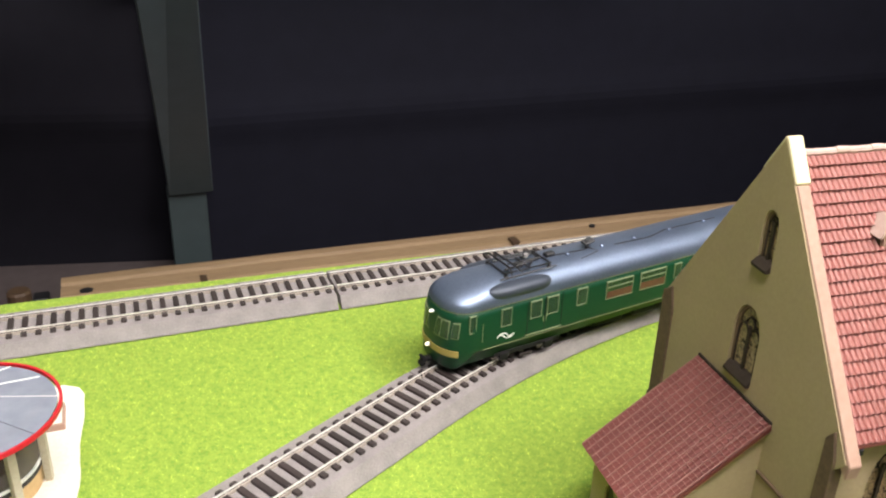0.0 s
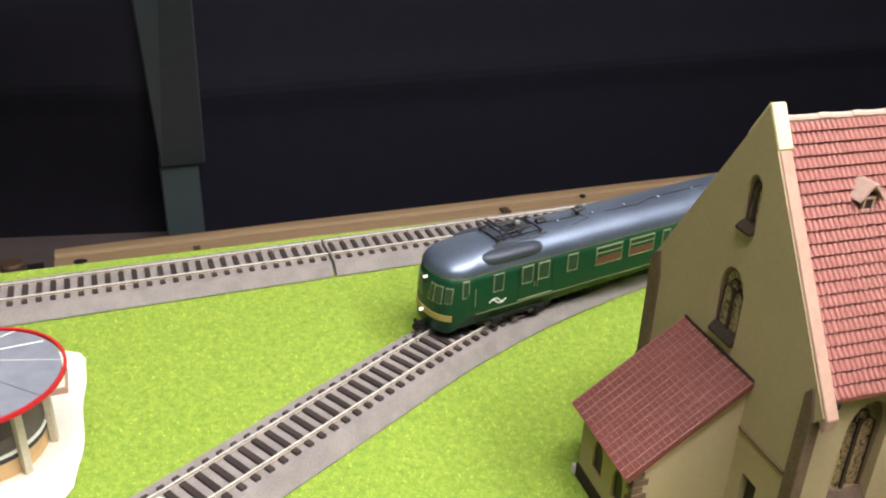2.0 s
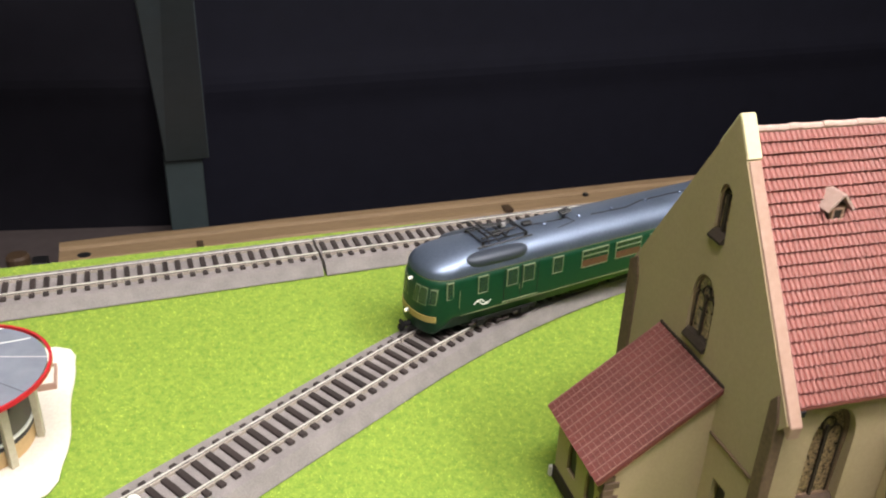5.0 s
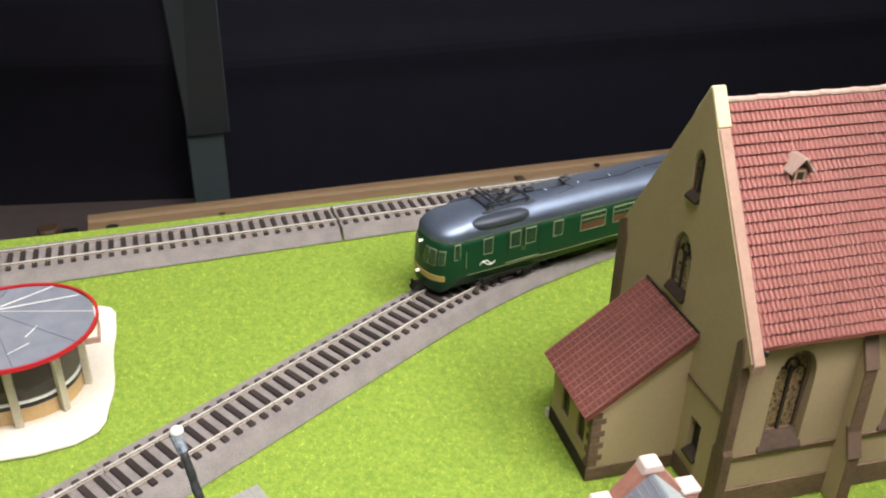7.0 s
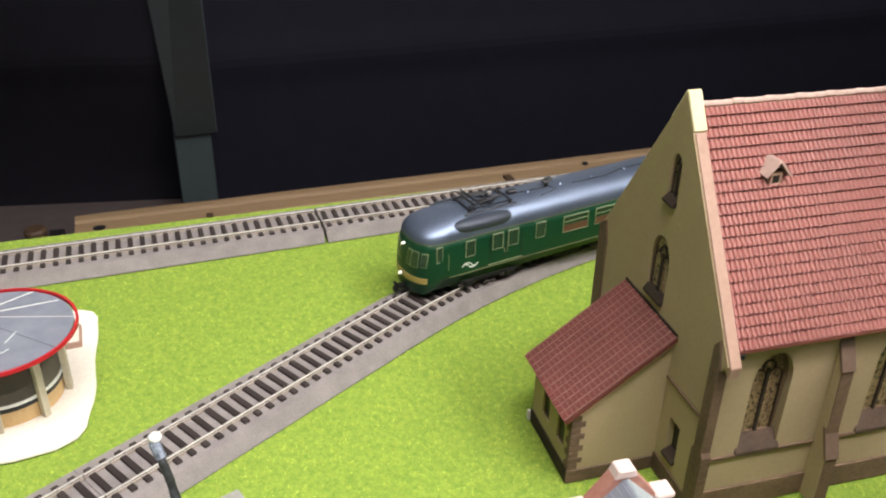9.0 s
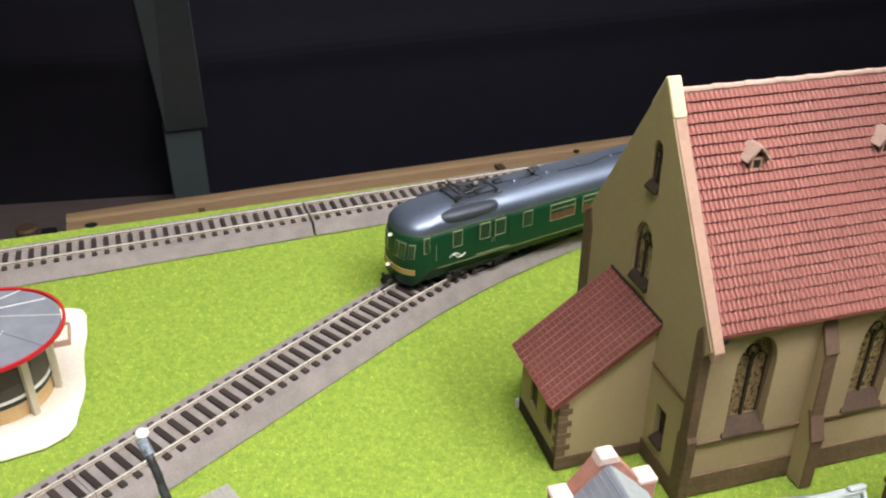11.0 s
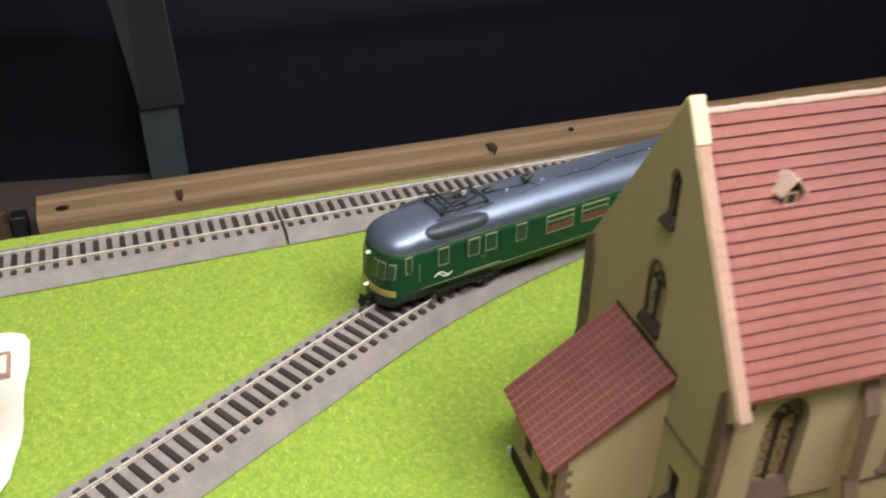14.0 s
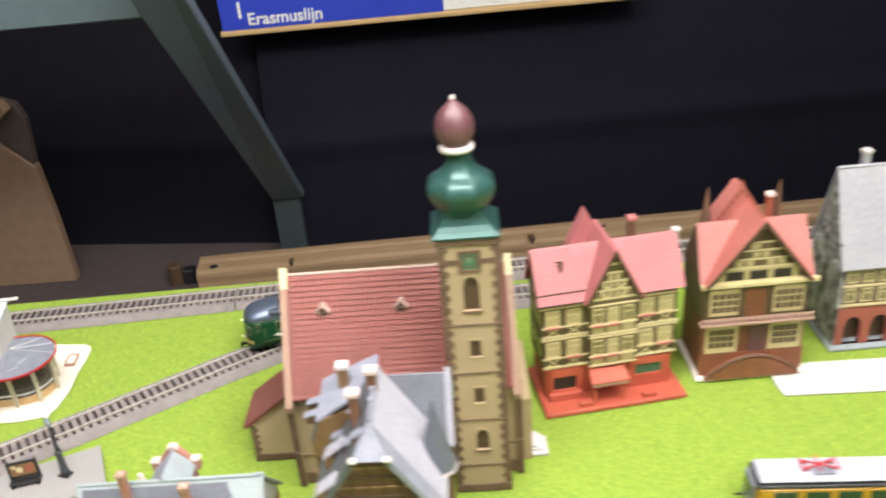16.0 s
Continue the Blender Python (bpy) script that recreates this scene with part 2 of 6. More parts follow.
PINKWHITE = paint("pale_pink_cap", (0.63, 0.504, 0.468), (0.54, 0.414, 0.378), 500, 60, 0.5)
# indoor shade put into the colour, behind the glass and in the entrance
CABIN = paint("shade_dark_cafe_inside", (0.24, 0.165, 0.095), (0.055, 0.038, 0.026), 160, 70, 0.7, dirt=0.3)
SHOPGLASS = glass("cafe_window_glass", (0.10, 0.085, 0.06), 0.12)
SHOPGLASS.node_tree.nodes["Principled BSDF"].inputs["Transmission Weight"].default_value = 0.85
SHOPGLASS.node_tree.nodes["Principled BSDF"].inputs["Base Color"].default_value = (0.45, 0.41, 0.36, 1)
SHOPGLASS.node_tree.nodes["Principled BSDF"].inputs["IOR"].default_value = 1.1
TRAMROOF = paint("blue_grey_tram_roof", (0.414, 0.432, 0.495), (0.324, 0.342, 0.396), 300, 60, 0.45)


# ---- mesh helpers: all part shapes are written in millimetres ----
def bevel(bm, width, segments=1, angle=35):
    edges = [e for e in bm.edges if len(e.link_faces) == 2 and e.calc_face_angle(0) > radians(angle)]
    bmesh.ops.bevel(bm, geom=edges, offset=width, segments=segments, profile=0.7, affect="EDGES", clamp_overlap=True)
    return bm


def mesh_of(name, bm, mats, smooth=False):
    bmesh.ops.recalc_face_normals(bm, faces=bm.faces)
    bmesh.ops.scale(bm, vec=(MM, MM, MM), verts=bm.verts)
    me = bpy.data.meshes.new(name)
    bm.to_mesh(me)
    bm.free()
    for m in mats if isinstance(mats, (list, tuple)) else [mats]:
        me.materials.append(m)
    if smooth:
        for p in me.polygons:
            p.use_smooth = True
    return me


def part(name, bm, mats, parent, label="", smooth=False):
    """One bmesh, in millimetres of its parent's frame, as one mesh object under parent."""
    ob = new(name, mesh_of(name, bm, mats, smooth))
    ob.parent = parent
    return tagged(ob, label)


def again(ob, x=0, y=0, z=0, rz=0, parent=None):
    """A sibling of a part that shares its mesh, at an offset in millimetres."""
    o = bpy.data.objects.new(ob.name.split(".")[0], ob.data)
    scene.collection.objects.link(o)
    o.parent = parent or ob.parent
    o.matrix_basis = pose(x * MM, y * MM, z * MM, 0, 0, rz)
    return o


def thing(name, x, y, z, turn, label, category, group="", kind=""):
    ob = new(name)
    ob.empty_display_size = 0.01
    ob.matrix_world = pose(x * MM, y * MM, z * MM, 0, 0, turn)
    return tagged(ob, label, category, group, kind)


def box(x0, x1, y0, y1, z0, z1, bm=None, edge=0.0):
    b = bmesh.new()
    v = [b.verts.new((x, y, z)) for x in (x0, x1) for y in (y0, y1) for z in (z0, z1)]
    for f in ((0, 1, 3, 2), (4, 6, 7, 5), (0, 4, 5, 1), (2, 3, 7, 6), (0, 2, 6, 4), (1, 5, 7, 3)):
        b.faces.new([v[i] for i in f])
    if edge:
        bmesh.ops.recalc_face_normals(b, faces=b.faces)
        bevel(b, edge)
    return join(bm, b)


def join(bm, b):
    if bm is None:
        return b
    index = {v: bm.verts.new(v.co) for v in b.verts}
    for f in b.faces:
        g = bm.faces.new([index[v] for v in f.verts])
        g.material_index = f.material_index
    b.free()
    return bm


def prism(points, a, b, axis="u", bm=None, edge=0.0):
    """A polygon drawn in the plane across axis (u: y-z, v: x-z, z: x-y) and pulled from a to b along it."""
    m = bmesh.new()
    at = {"u": lambda p, d: (d, p[0], p[1]), "v": lambda p, d: (p[0], d, p[1]), "z": lambda p, d: (p[0], p[1], d)}[axis]
    lo, hi = [m.verts.new(at(p, a)) for p in points], [m.verts.new(at(p, b)) for p in points]
    m.faces.new(lo)
    m.faces.new(hi)
    for i in range(len(points)):
        j = (i + 1) % len(points)
        m.faces.new((lo[i], lo[j], hi[j], hi[i]))
    if edge:
        bmesh.ops.recalc_face_normals(m, faces=m.faces)
        bevel(m, edge)
    return join(bm, m)


def slab(corners, thick, bm=None, edge=0.0):
    """A flat slab under the given corners (counted anticlockwise from above), thick mm deep along its normal."""
    c = [Vector(p) for p in corners]
    n = (c[1] - c[0]).cross(c[2] - c[0]).normalized() * thick
    m = bmesh.new()
    top, low = [m.verts.new(p) for p in c], [m.verts.new(p - n) for p in c]
    m.faces.new(top)
    m.faces.new(low)
    for i in range(len(c)):
        j = (i + 1) % len(c)
        m.faces.new((top[i], top[j], low[j], low[i]))
    if edge:
        bmesh.ops.recalc_face_normals(m, faces=m.faces)
        bevel(m, edge)
    return join(bm, m)


def lathe(profile, sides, cx=0, cy=0, bm=None, turn=0.0, square=0.0):
    """Rings of (radius, height) round an upright axis."""
    m = bmesh.new()
    rings = []
    for r, z in profile:
        rings.append([m.verts.new((cx + r * math.cos(turn + 2 * math.pi * i / sides), cy + r * math.sin(turn + 2 * math.pi * i / sides), z)) for i in range(sides)])
    for a, b in zip(rings, rings[1:]):
        for i in range(sides):
            j = (i + 1) % sides
            m.faces.new((a[i], a[j], b[j], b[i]))
    m.faces.new(rings[0])
    m.faces.new(rings[-1])
    return join(bm, m)


def rod(p, q, r, sides=6, bm=None):
    """A round bar from p to q."""
    p, q = Vector(p), Vector(q)
    d = (q - p).normalized()
    a = d.orthogonal().normalized()
    b = d.cross(a)
    m = bmesh.new()
    rings = [[m.verts.new(o + r * (a * math.cos(2 * math.pi * i / sides) + b * math.sin(2 * math.pi * i / sides))) for i in range(sides)] for o in (p, q)]
    for i in range(sides):
        j = (i + 1) % sides
        m.faces.new((rings[0][i], rings[0][j], rings[1][j], rings[1][i]))
    m.faces.new(rings[0])
    m.faces.new(rings[1])
    return join(bm, m)


def sweep(line, section, bm=None):
    """A section of (across, up) points carried along a ground line of (x, y) points; across counts to the left."""
    m = bmesh.new()
    rings = []
    for i, p in enumerate(line):
        a, b = line[max(0, i - 1)], line[min(len(line) - 1, i + 1)]
        d = Vector((b[0] - a[0], b[1] - a[1])).normalized()
        rings.append([m.verts.new((p[0] - d.y * s, p[1] + d.x * s, h)) for s, h in section])
    k = len(section)
    for a, b in zip(rings, rings[1:]):
        for i in range(k):
            j = (i + 1) % k
            m.faces.new((a[i], a[j], b[j], b[i]))
    m.faces.new(rings[0])
    m.faces.new(rings[-1])
    return join(bm, m)


def arch(cx, half, z0, z1, steps=5):
    """A pointed arch outline, from its left foot round to its right foot."""
    spring = z1 - half * 1.5
    left, right = [], []
    for i in range(steps + 1):
        a = i / steps
        w = half * (1 - a ** 1.8)
        left.append((cx - w, spring + (z1 - spring) * math.sin(a * math.pi / 2)))
        right.append((cx + w, spring + (z1 - spring) * math.sin(a * math.pi / 2)))
    return [(cx - half, z0)] + left + right[::-1][1:] + [(cx + half, z0)]


def tiled(a, b, c, d, columns, rows, bulge, step, per=4, free=(0, 0)):
    """Roof tiles over the quad a (eave start), b (eave end), c (ridge end), d (ridge start): rounded columns, rows that step out."""
    a, b, c, d = (Vector(p) for p in (a, b, c, d))
    n = (b - a).cross(d - a).normalized()
    m = bmesh.new()
    grid = []
    for j in range(rows):
        for low in (0, 1):
            f = (j + low * 0.999) / rows
            lift = step * (1 - low)
            left, right = a.lerp(d, f), b.lerp(c, f)
            line = []
            for i in range(columns * per + 1):
                wave = bulge * abs(math.sin(math.pi * i / per)) ** 0.7
                line.append(m.verts.new(left.lerp(right, i / (columns * per)) + n * (lift + wave)))
            grid.append(line)
    for j, (p, q) in enumerate(zip(grid, grid[1:])):
        for i in range(len(p) - 1):
            if i >= free[0] * per or j // 2 >= free[1]:
                m.faces.new((p[i], p[i + 1], q[i + 1], q[i]))
    return m


def single_tiles(parent, a, b, d, columns, rows, bulge, step, mat, count, per=4):
    """The first count = (columns, rows) tiles of such a field, from its eave start, each an object on one shared mesh."""
    a, b, d = (Vector(p) for p in (a, b, d))
    wide, long = (b - a).length / columns, (d - a).length / rows
    m = bmesh.new()
    rings = []
    for y, lift in ((0, step), (long * 1.04, 0)):
        top = [m.verts.new((wide * i / per, y, lift + bulge * math.sin(math.pi * i / per) ** 0.7 if 0 < i < per else lift)) for i in range(per + 1)]
        under = [m.verts.new((wide * i / per, y, -0.25)) for i in range(per + 1)]
        rings.append((top, under))
    (t0, u0), (t1, u1) = rings
    for i in range(per):
        m.faces.new((t0[i], t0[i + 1], t1[i + 1], t1[i]))
        m.faces.new((u0[i], u0[i + 1], t0[i + 1], t0[i]))
    me = mesh_of("tile", m, mat)
    ex, ey = (b - a).normalized(), (d - a).normalized()
    ez = ex.cross(ey)
    turn = Matrix((ex, ey, ez)).transposed().to_4x4()
    for j in range(count[1]):
        for i in range(count[0]):
            o = bpy.data.objects.new("tile", me)
            scene.collection.objects.link(o)
            o.parent = parent
            o.matrix_basis = Matrix.Translation((a + ex * wide * i + ey * long * j) * MM) @ turn


def outline(points, holes, a, b, axis="u", bm=None):
    """A wall: an outline with holes in it, pulled from a to b along axis."""
    at = {"u": lambda p, d: (d, p[0], p[1]), "v": lambda p, d: (p[0], d, p[1]), "z": lambda p, d: (p[0], p[1], d)}[axis]
    m = bmesh.new()
    for loop in (points, *holes):
        vs = [m.verts.new(at(p, a)) for p in loop]
        for i in range(len(vs)):
            m.edges.new((vs[i], vs[(i + 1) % len(vs)]))
    bmesh.ops.triangle_fill(m, use_beauty=True, use_dissolve=False, edges=m.edges[:])
    got = bmesh.ops.extrude_face_region(m, geom=m.faces[:] + m.edges[:] + m.verts[:])
    shift = Vector(at((0, 0), b)) - Vector(at((0, 0), a))
    bmesh.ops.translate(m, vec=shift, verts=[g for g in got["geom"] if isinstance(g, bmesh.types.BMVert)])
    return join(bm, m)


def ring(points, grow, a, b, axis="u", bm=None):
    """A frame that follows an outline: its outer edge lies grow mm outside it."""
    cx, cz = sum(p[0] for p in points) / len(points), sum(p[1] for p in points) / len(points)
    far = max(math.hypot(p[0] - cx, p[1] - cz) for p in points)
    outer = [(cx + (p[0] - cx) * (1 + grow / max(2.0, math.hypot(p[0] - cx, p[1] - cz))), cz + (p[1] - cz) * (1 + grow / max(2.0, math.hypot(p[0] - cx, p[1] - cz)))) for p in points]
    return outline(outer, [points], a, b, axis, bm)


def rect(x0, x1, z0, z1):
    return [(x0, z0), (x1, z0), (x1, z1), (x0, z1)]


# ---- the hall ----
BEAM = (-0.3285, 1.0929)
BEAM_TURN = 22.8


def hall():
    base = pose(BEAM[0], BEAM[1], 0, 0, 0, BEAM_TURN)
    # the cloth hangs in two lengths: the upper one bulges softly over the lower and leans back towards the top, a tilt
    # added to catch more light
    hang = [(-9.0 * math.exp(-((z + 112) / 30.0) ** 2) + 0.42 * 40 * math.log(1 + math.exp((z + 50) / 40.0)), z) for z in range(-338, 500, 11)]
    hang += [(hang[-1][0] + 30, 900), (hang[-1][0] + 40, 2300), (hang[-1][0] + 80, 2300), (hang[-1][0] + 80, -338)]
    floor = tagged(new("floor", mesh_of("floor", box(-3500, 3500, -3200, 900, -360, -338), FLOORP)), "mauve brown floor of the dim hall", "floor", kind="structure")
    floor.matrix_world = base
    wall = tagged(new("wall_north_1", mesh_of("wall_north_1", prism([(90 + y, z) for y, z in hang], -60, 3500, "u"), CLOTH)), "black navy cloth wall behind the layout", "wall", kind="structure")
    wall.matrix_world = base
    side = tagged(new("wall_north_2", mesh_of("wall_north_2", prism(hang, -3300, 200, "u"), CLOTHSIDE)), "black navy cloth wall beside the steel post", "wall", kind="structure")
    side.matrix_world = pose(-0.560, 1.166, 0, 0, 0, 11.8)
    for name, b in (("wall_south", box(-3500, 3500, -3250, -3200, -338, 2300)), ("wall_west", box(-3550, -3500, -3200, 900, -338, 2300)), ("wall_east", box(3500, 3550, -3200, 900, -338, 2300))):
        w = tagged(new(name, mesh_of(name, b, HALL)), "plain dim grey hall wall", "wall", kind="structure")
        w.matrix_world = base
    c = tagged(new("ceiling", mesh_of("ceiling", box(-3550, 3550, -3250, 900, 2300, 2340), HALL)), "plain grey hall ceiling", "ceiling", kind="structure")
    c.matrix_world = base


def timber_beam():
    root = thing("timber_beam", BEAM[0] * 1000, BEAM[1] * 1000, 0, BEAM_TURN, "long weathered brown timber beam with knots at the wall", "beam")
    m = bmesh.new()
    sec = [(9, -338), (9, -290), (5, -284.5), (-4, -283), (-12, -284.5), (-15, -288), (-19, -288.4), (-22, -286), (-44, -288), (-51, -293), (-52, -300), (-50, -312), (-52, -320), (-52, -338)]
    x = -212
    rings = []
    while x <= 1900:
        w = noise.noise(Vector((x * 0.006, 1.3, 0))) * 1.5
        rings.append([m.verts.new((x, y + w, z - max(0.0, x + 200) * 0.0068 + noise.noise(Vector((x * 0.01, z * 0.1, y * 0.1))) * 1.2)) for y, z in sec])
        x += 24
    for a, b in zip(rings, rings[1:]):
        for i in range(len(sec)):
            j = (i + 1) % len(sec)
            m.faces.new((a[i], a[j], b[j], b[i]))
    m.faces.new(rings[0])
    m.faces.new(rings[-1])
    part("beam", m, WOOD, root)
    for kx, w in ((-34, 5), (419, 7), (850, 5)):
        part("notch", prism([(kx - w, -286.8), (kx + w * 0.8, -286.8), (kx, -286.8 - w * 1.8)], -53.2, -34, "v"), TIMBERD, root, "dark split notch")
    for kx, ky, r in ((-181, -34, 10), (560, -26, 5)):
        part("knot", lathe([(r, -289.5), (r * 0.9, -287.2), (r * 0.3, -286.6)], 9, kx, ky), BLACKP, root, "dark knot hole")
    root2 = thing("timber_block", BEAM[0] * 1000, BEAM[1] * 1000, 0, BEAM_TURN, "short round brown timber stub beside the beam end", "block")
    part("block", bevel(lathe([(15, -338), (15, -300), (12.5, -297)], 14, -266, 8), 1.0), TIMBERD, root2)
    part("bracket", box(-250, -230, -4, 20, -338, -308, edge=1.5), BLACKP, root2, "black metal bracket")


def steel_post():
    root = thing("steel_post", BEAM[0] * 1000, BEAM[1] * 1000, 0, BEAM_TURN, "grey green steel post with a slanted upper leg", "post")
    part("foot", box(-66, -14, 55, 85, -338, -198, edge=1.5), POSTSHADE, root, "vertical foot plate, weak light put into its colour")
    low, top = [(-64, 46), (-5, 46), (-5, 78), (-64, 78)], [(-106, -590), (-52, -560), (-52, -530), (-106, -556)]
    m = bmesh.new()
    a, b = [m.verts.new((x, y, -200)) for x, y in low], [m.verts.new((x, y, 420)) for x, y in top]
    m.faces.new(a)
    m.faces.new(b)
    for i in range(4):
        j = (i + 1) % 4
        m.faces.new((a[i], a[j], b[j], b[i]))
    bmesh.ops.recalc_face_normals(m, faces=m.faces)
    part("leg", bevel(m, 1.5), POSTG, root, "slanted upper leg")
    part("girder", box(-1600, -84, -392, -352, 254, 385, edge=1.5), POSTG, root, "wide overhead girder")


hall()
timber_beam()
steel_post()


def brown_board():
    root = thing("brown_board", -800, 970, 0, 20, "large upright brown board at the hall's side", "board")
    part("panel", prism([(-700, -338), (7, -338), (3, -200), (-4, -92), (-60, -38), (-700, -20)], -12, 12, "v", edge=2), PANELB, root)
    part("upper_panel", prism([(-700, -14), (-60, -32), (-4, -87), (3, 0), (-8, 30), (-700, 300)], -10, 10, "v", edge=2), BOARDDARK, root, "dusky brown upper board")
    part("batten", prism([(-120, 40), (-22, 42), (-11, 25), (-59, -14), (-120, -20)], -34, -12.2, "v", edge=1.5), WOOD, root, "short pale wooden batten")


def hall_sign():
    root = thing("hall_sign", BEAM[0] * 1000 + 10, BEAM[1] * 1000 + 4, 5, BEAM_TURN, "blue and white line sign in a wooden frame", "sign")
    part("board", box(-110, 640, 66, 86, 118, 426, edge=2), WHITEP, root)
    part("blue_field", box(-110, 280, 63, 65.6, 118.4, 206), BLUESIGN, root, "blue field")
    part("frame_rail", box(-114, 644, 58, 88, 109, 117.6, edge=1.5), TAN, root, "thin wooden frame")
    text = bpy.data.curves.new("sign_text", "FONT")
    text.body, text.size, text.extrude = "Erasmuslijn", 0.0292, 0.0004
    text.offset = 0.0006
    ob = new("lettering", text)
    ob.data.materials.append(WHITEP)
    ob.parent = root
    ob.matrix_basis = pose(-0.064, 0.0622, 0.1255, 90, 0, 0)
    part("bar", box(-78, -73, 61.6, 62.6, 138, 166), WHITEP, root, "white stripe")


brown_board()
hall_sign()


# ---- table and grass ----
def table():
    edge = [(-1400, 4), (-273, 442.5), (1700, 1212), (1900, -700), (-1400, -700)]
    m = outline(edge, [], -22, -0.8, "z")
    g = tagged(new("ground", mesh_of("ground", m, GRASS)), "bright green grass mat on the layout table", "grass", kind="structure")
    t = thing("layout_table", 0, 0, 0, 0, "wooden layout table under the grass mat", "table")
    part("board", outline([(x * 0.995, y * 0.995) for x, y in edge], [], -60, -22.4, "z"), BOARD, t)
    for x, y in ((-1250, -550), (1650, -550), (-1250, 0), (1600, 1000)):
        part("leg", box(x, x + 60, y, y + 60, -338, -60), BOARD, t)


def grass_fibres():
    rng = np.random.default_rng(4)
    n = 230000
    x, y = rng.uniform(-330, 620, n), rng.uniform(60, 640, n)
    keep = y < 441 + (x + 273) * 0.39
    x, y = x[keep], y[keep]
    n = len(x)
    a, lean, h, w = rng.uniform(0, 2 * np.pi, n), rng.uniform(0.6, 1.3, n), rng.uniform(0.8, 2.1, n), rng.uniform(0.16, 0.34, n)
    v = np.zeros((n, 3, 3))
    v[:, 0] = np.stack([x - w * np.sin(a), y + w * np.cos(a), np.full(n, -0.8)], 1)
    v[:, 1] = np.stack([x + w * np.sin(a), y - w * np.cos(a), np.full(n, -0.8)], 1)
    v[:, 2] = np.stack([x + np.cos(a) * h * np.sin(lean), y + np.sin(a) * h * np.sin(lean), -0.8 + h * np.cos(lean)], 1)
    me = bpy.data.meshes.new("grass_fibres")
    me.vertices.add(3 * n)
    me.vertices.foreach_set("co", (v * MM).ravel())
    me.loops.add(3 * n)
    me.loops.foreach_set("vertex_index", np.arange(3 * n, dtype=np.int32))
    me.polygons.add(n)
    me.polygons.foreach_set("loop_start", np.arange(0, 3 * n, 3, dtype=np.int32))
    me.update(calc_edges=True)
    me.materials.append(BLADE)
    tagged(new("grass_fibres", me), "short bright green static grass fibres", "grass", kind="stuff")


table()
grass_fibres()


# ---- tracks ----
def track_line(s):
    """A point and heading of the near track's centre line, s mm from the point (-24, 350)."""
    d0, r, s0 = radians(52.5), 579.0, 20.0
    o = Vector((-24.0, 350.0))
    d, n = Vector((math.cos(d0), math.sin(d0))), Vector((-math.sin(d0), math.cos(d0)))
    if s <= s0:
        return o + d * s, 52.5
    c, a = o + d * s0 - n * r, (s - s0) / r
    return c + r * Vector((math.cos(d0 + math.pi / 2 - a), math.sin(d0 + math.pi / 2 - a))), 52.5 - math.degrees(a)


def far_line(s):
    """The far track's centre line, s mm from the joint at its gap."""
    d0 = radians(23.5)
    o = Vector((-71.0, 481.5))
    d = Vector((math.cos(d0), math.sin(d0)))
    return o + d * s, 23.5


SLEEPER_MESH = mesh_of("sleeper", box(-1.5, 1.5, -13.0, 13.0, 6.6, 8.6, edge=0.25), SLEEPER)


def track_piece(line, a, b, label, pitch=7.1):
    root = thing("track_piece", 0, 0, 0, 0, label, "track", "model railway track")
    steps = max(2, int((b - a) / 12))
    pts = [line(a + 0.15 + (b - a - 0.3) * i / steps)[0] for i in range(steps + 1)]
    part("roadbed", bevel(sweep(pts, [(-21.3, 0), (21.3, 0), (21.1, 0.8), (17.0, 7.2), (-17.0, 7.2), (-21.1, 0.8)]), 0.25, angle=30), BED, root, "grey moulded ballast bed")
    for side in (-8.7, 8.7):
        r = sweep(pts, [(side - 0.75, 7.0), (side + 0.75, 7.0), (side + 0.7, 8.75), (side + 0.25, 8.95), (side + 0.2, 9.4), (side + 0.36, 9.5), (side + 0.3, 10.1), (side - 0.3, 10.1), (side - 0.36, 9.5), (side - 0.2, 9.4), (side - 0.25, 8.95), (side - 0.7, 8.75)])
        for f in r.faces:
            h = f.calc_center_median().z
            f.material_index = 0 if h > 9.44 else 1 if h > 8.9 else 2
        part("rail", r, [RAIL, SLEEPER, RAILFOOT], root, "shiny nickel rail")
    count = int(round((b - a) / pitch))
    for i in range(count):
        p, h = line(a + (i + 0.5) * (b - a) / count)
        o = bpy.data.objects.new("sleeper", SLEEPER_MESH)
        scene.collection.objects.link(o)
        o.parent = root
        o.matrix_basis = pose(p.x * MM, p.y * MM, 0, 0, 0, h)
    return root


near_label = "straight grey track piece with brown sleepers on grass"
track_piece(track_line, -520, -340, near_label)
track_piece(track_line, -340, -152, near_label)
track_piece(track_line, -152, 36, near_label)
track_piece(track_line, 36, 218, "curved grey track piece under the green railcar")
track_piece(track_line, 218, 400, "curved grey track piece under the green railcar")
far_label = "grey track piece with brown sleepers along the table edge"
for a, b in ((-561, -381), (-381, -201), (-201, 0), (1.6, 180), (180, 360), (360, 540), (540, 720)):
    track_piece(far_line, a, b, far_label)


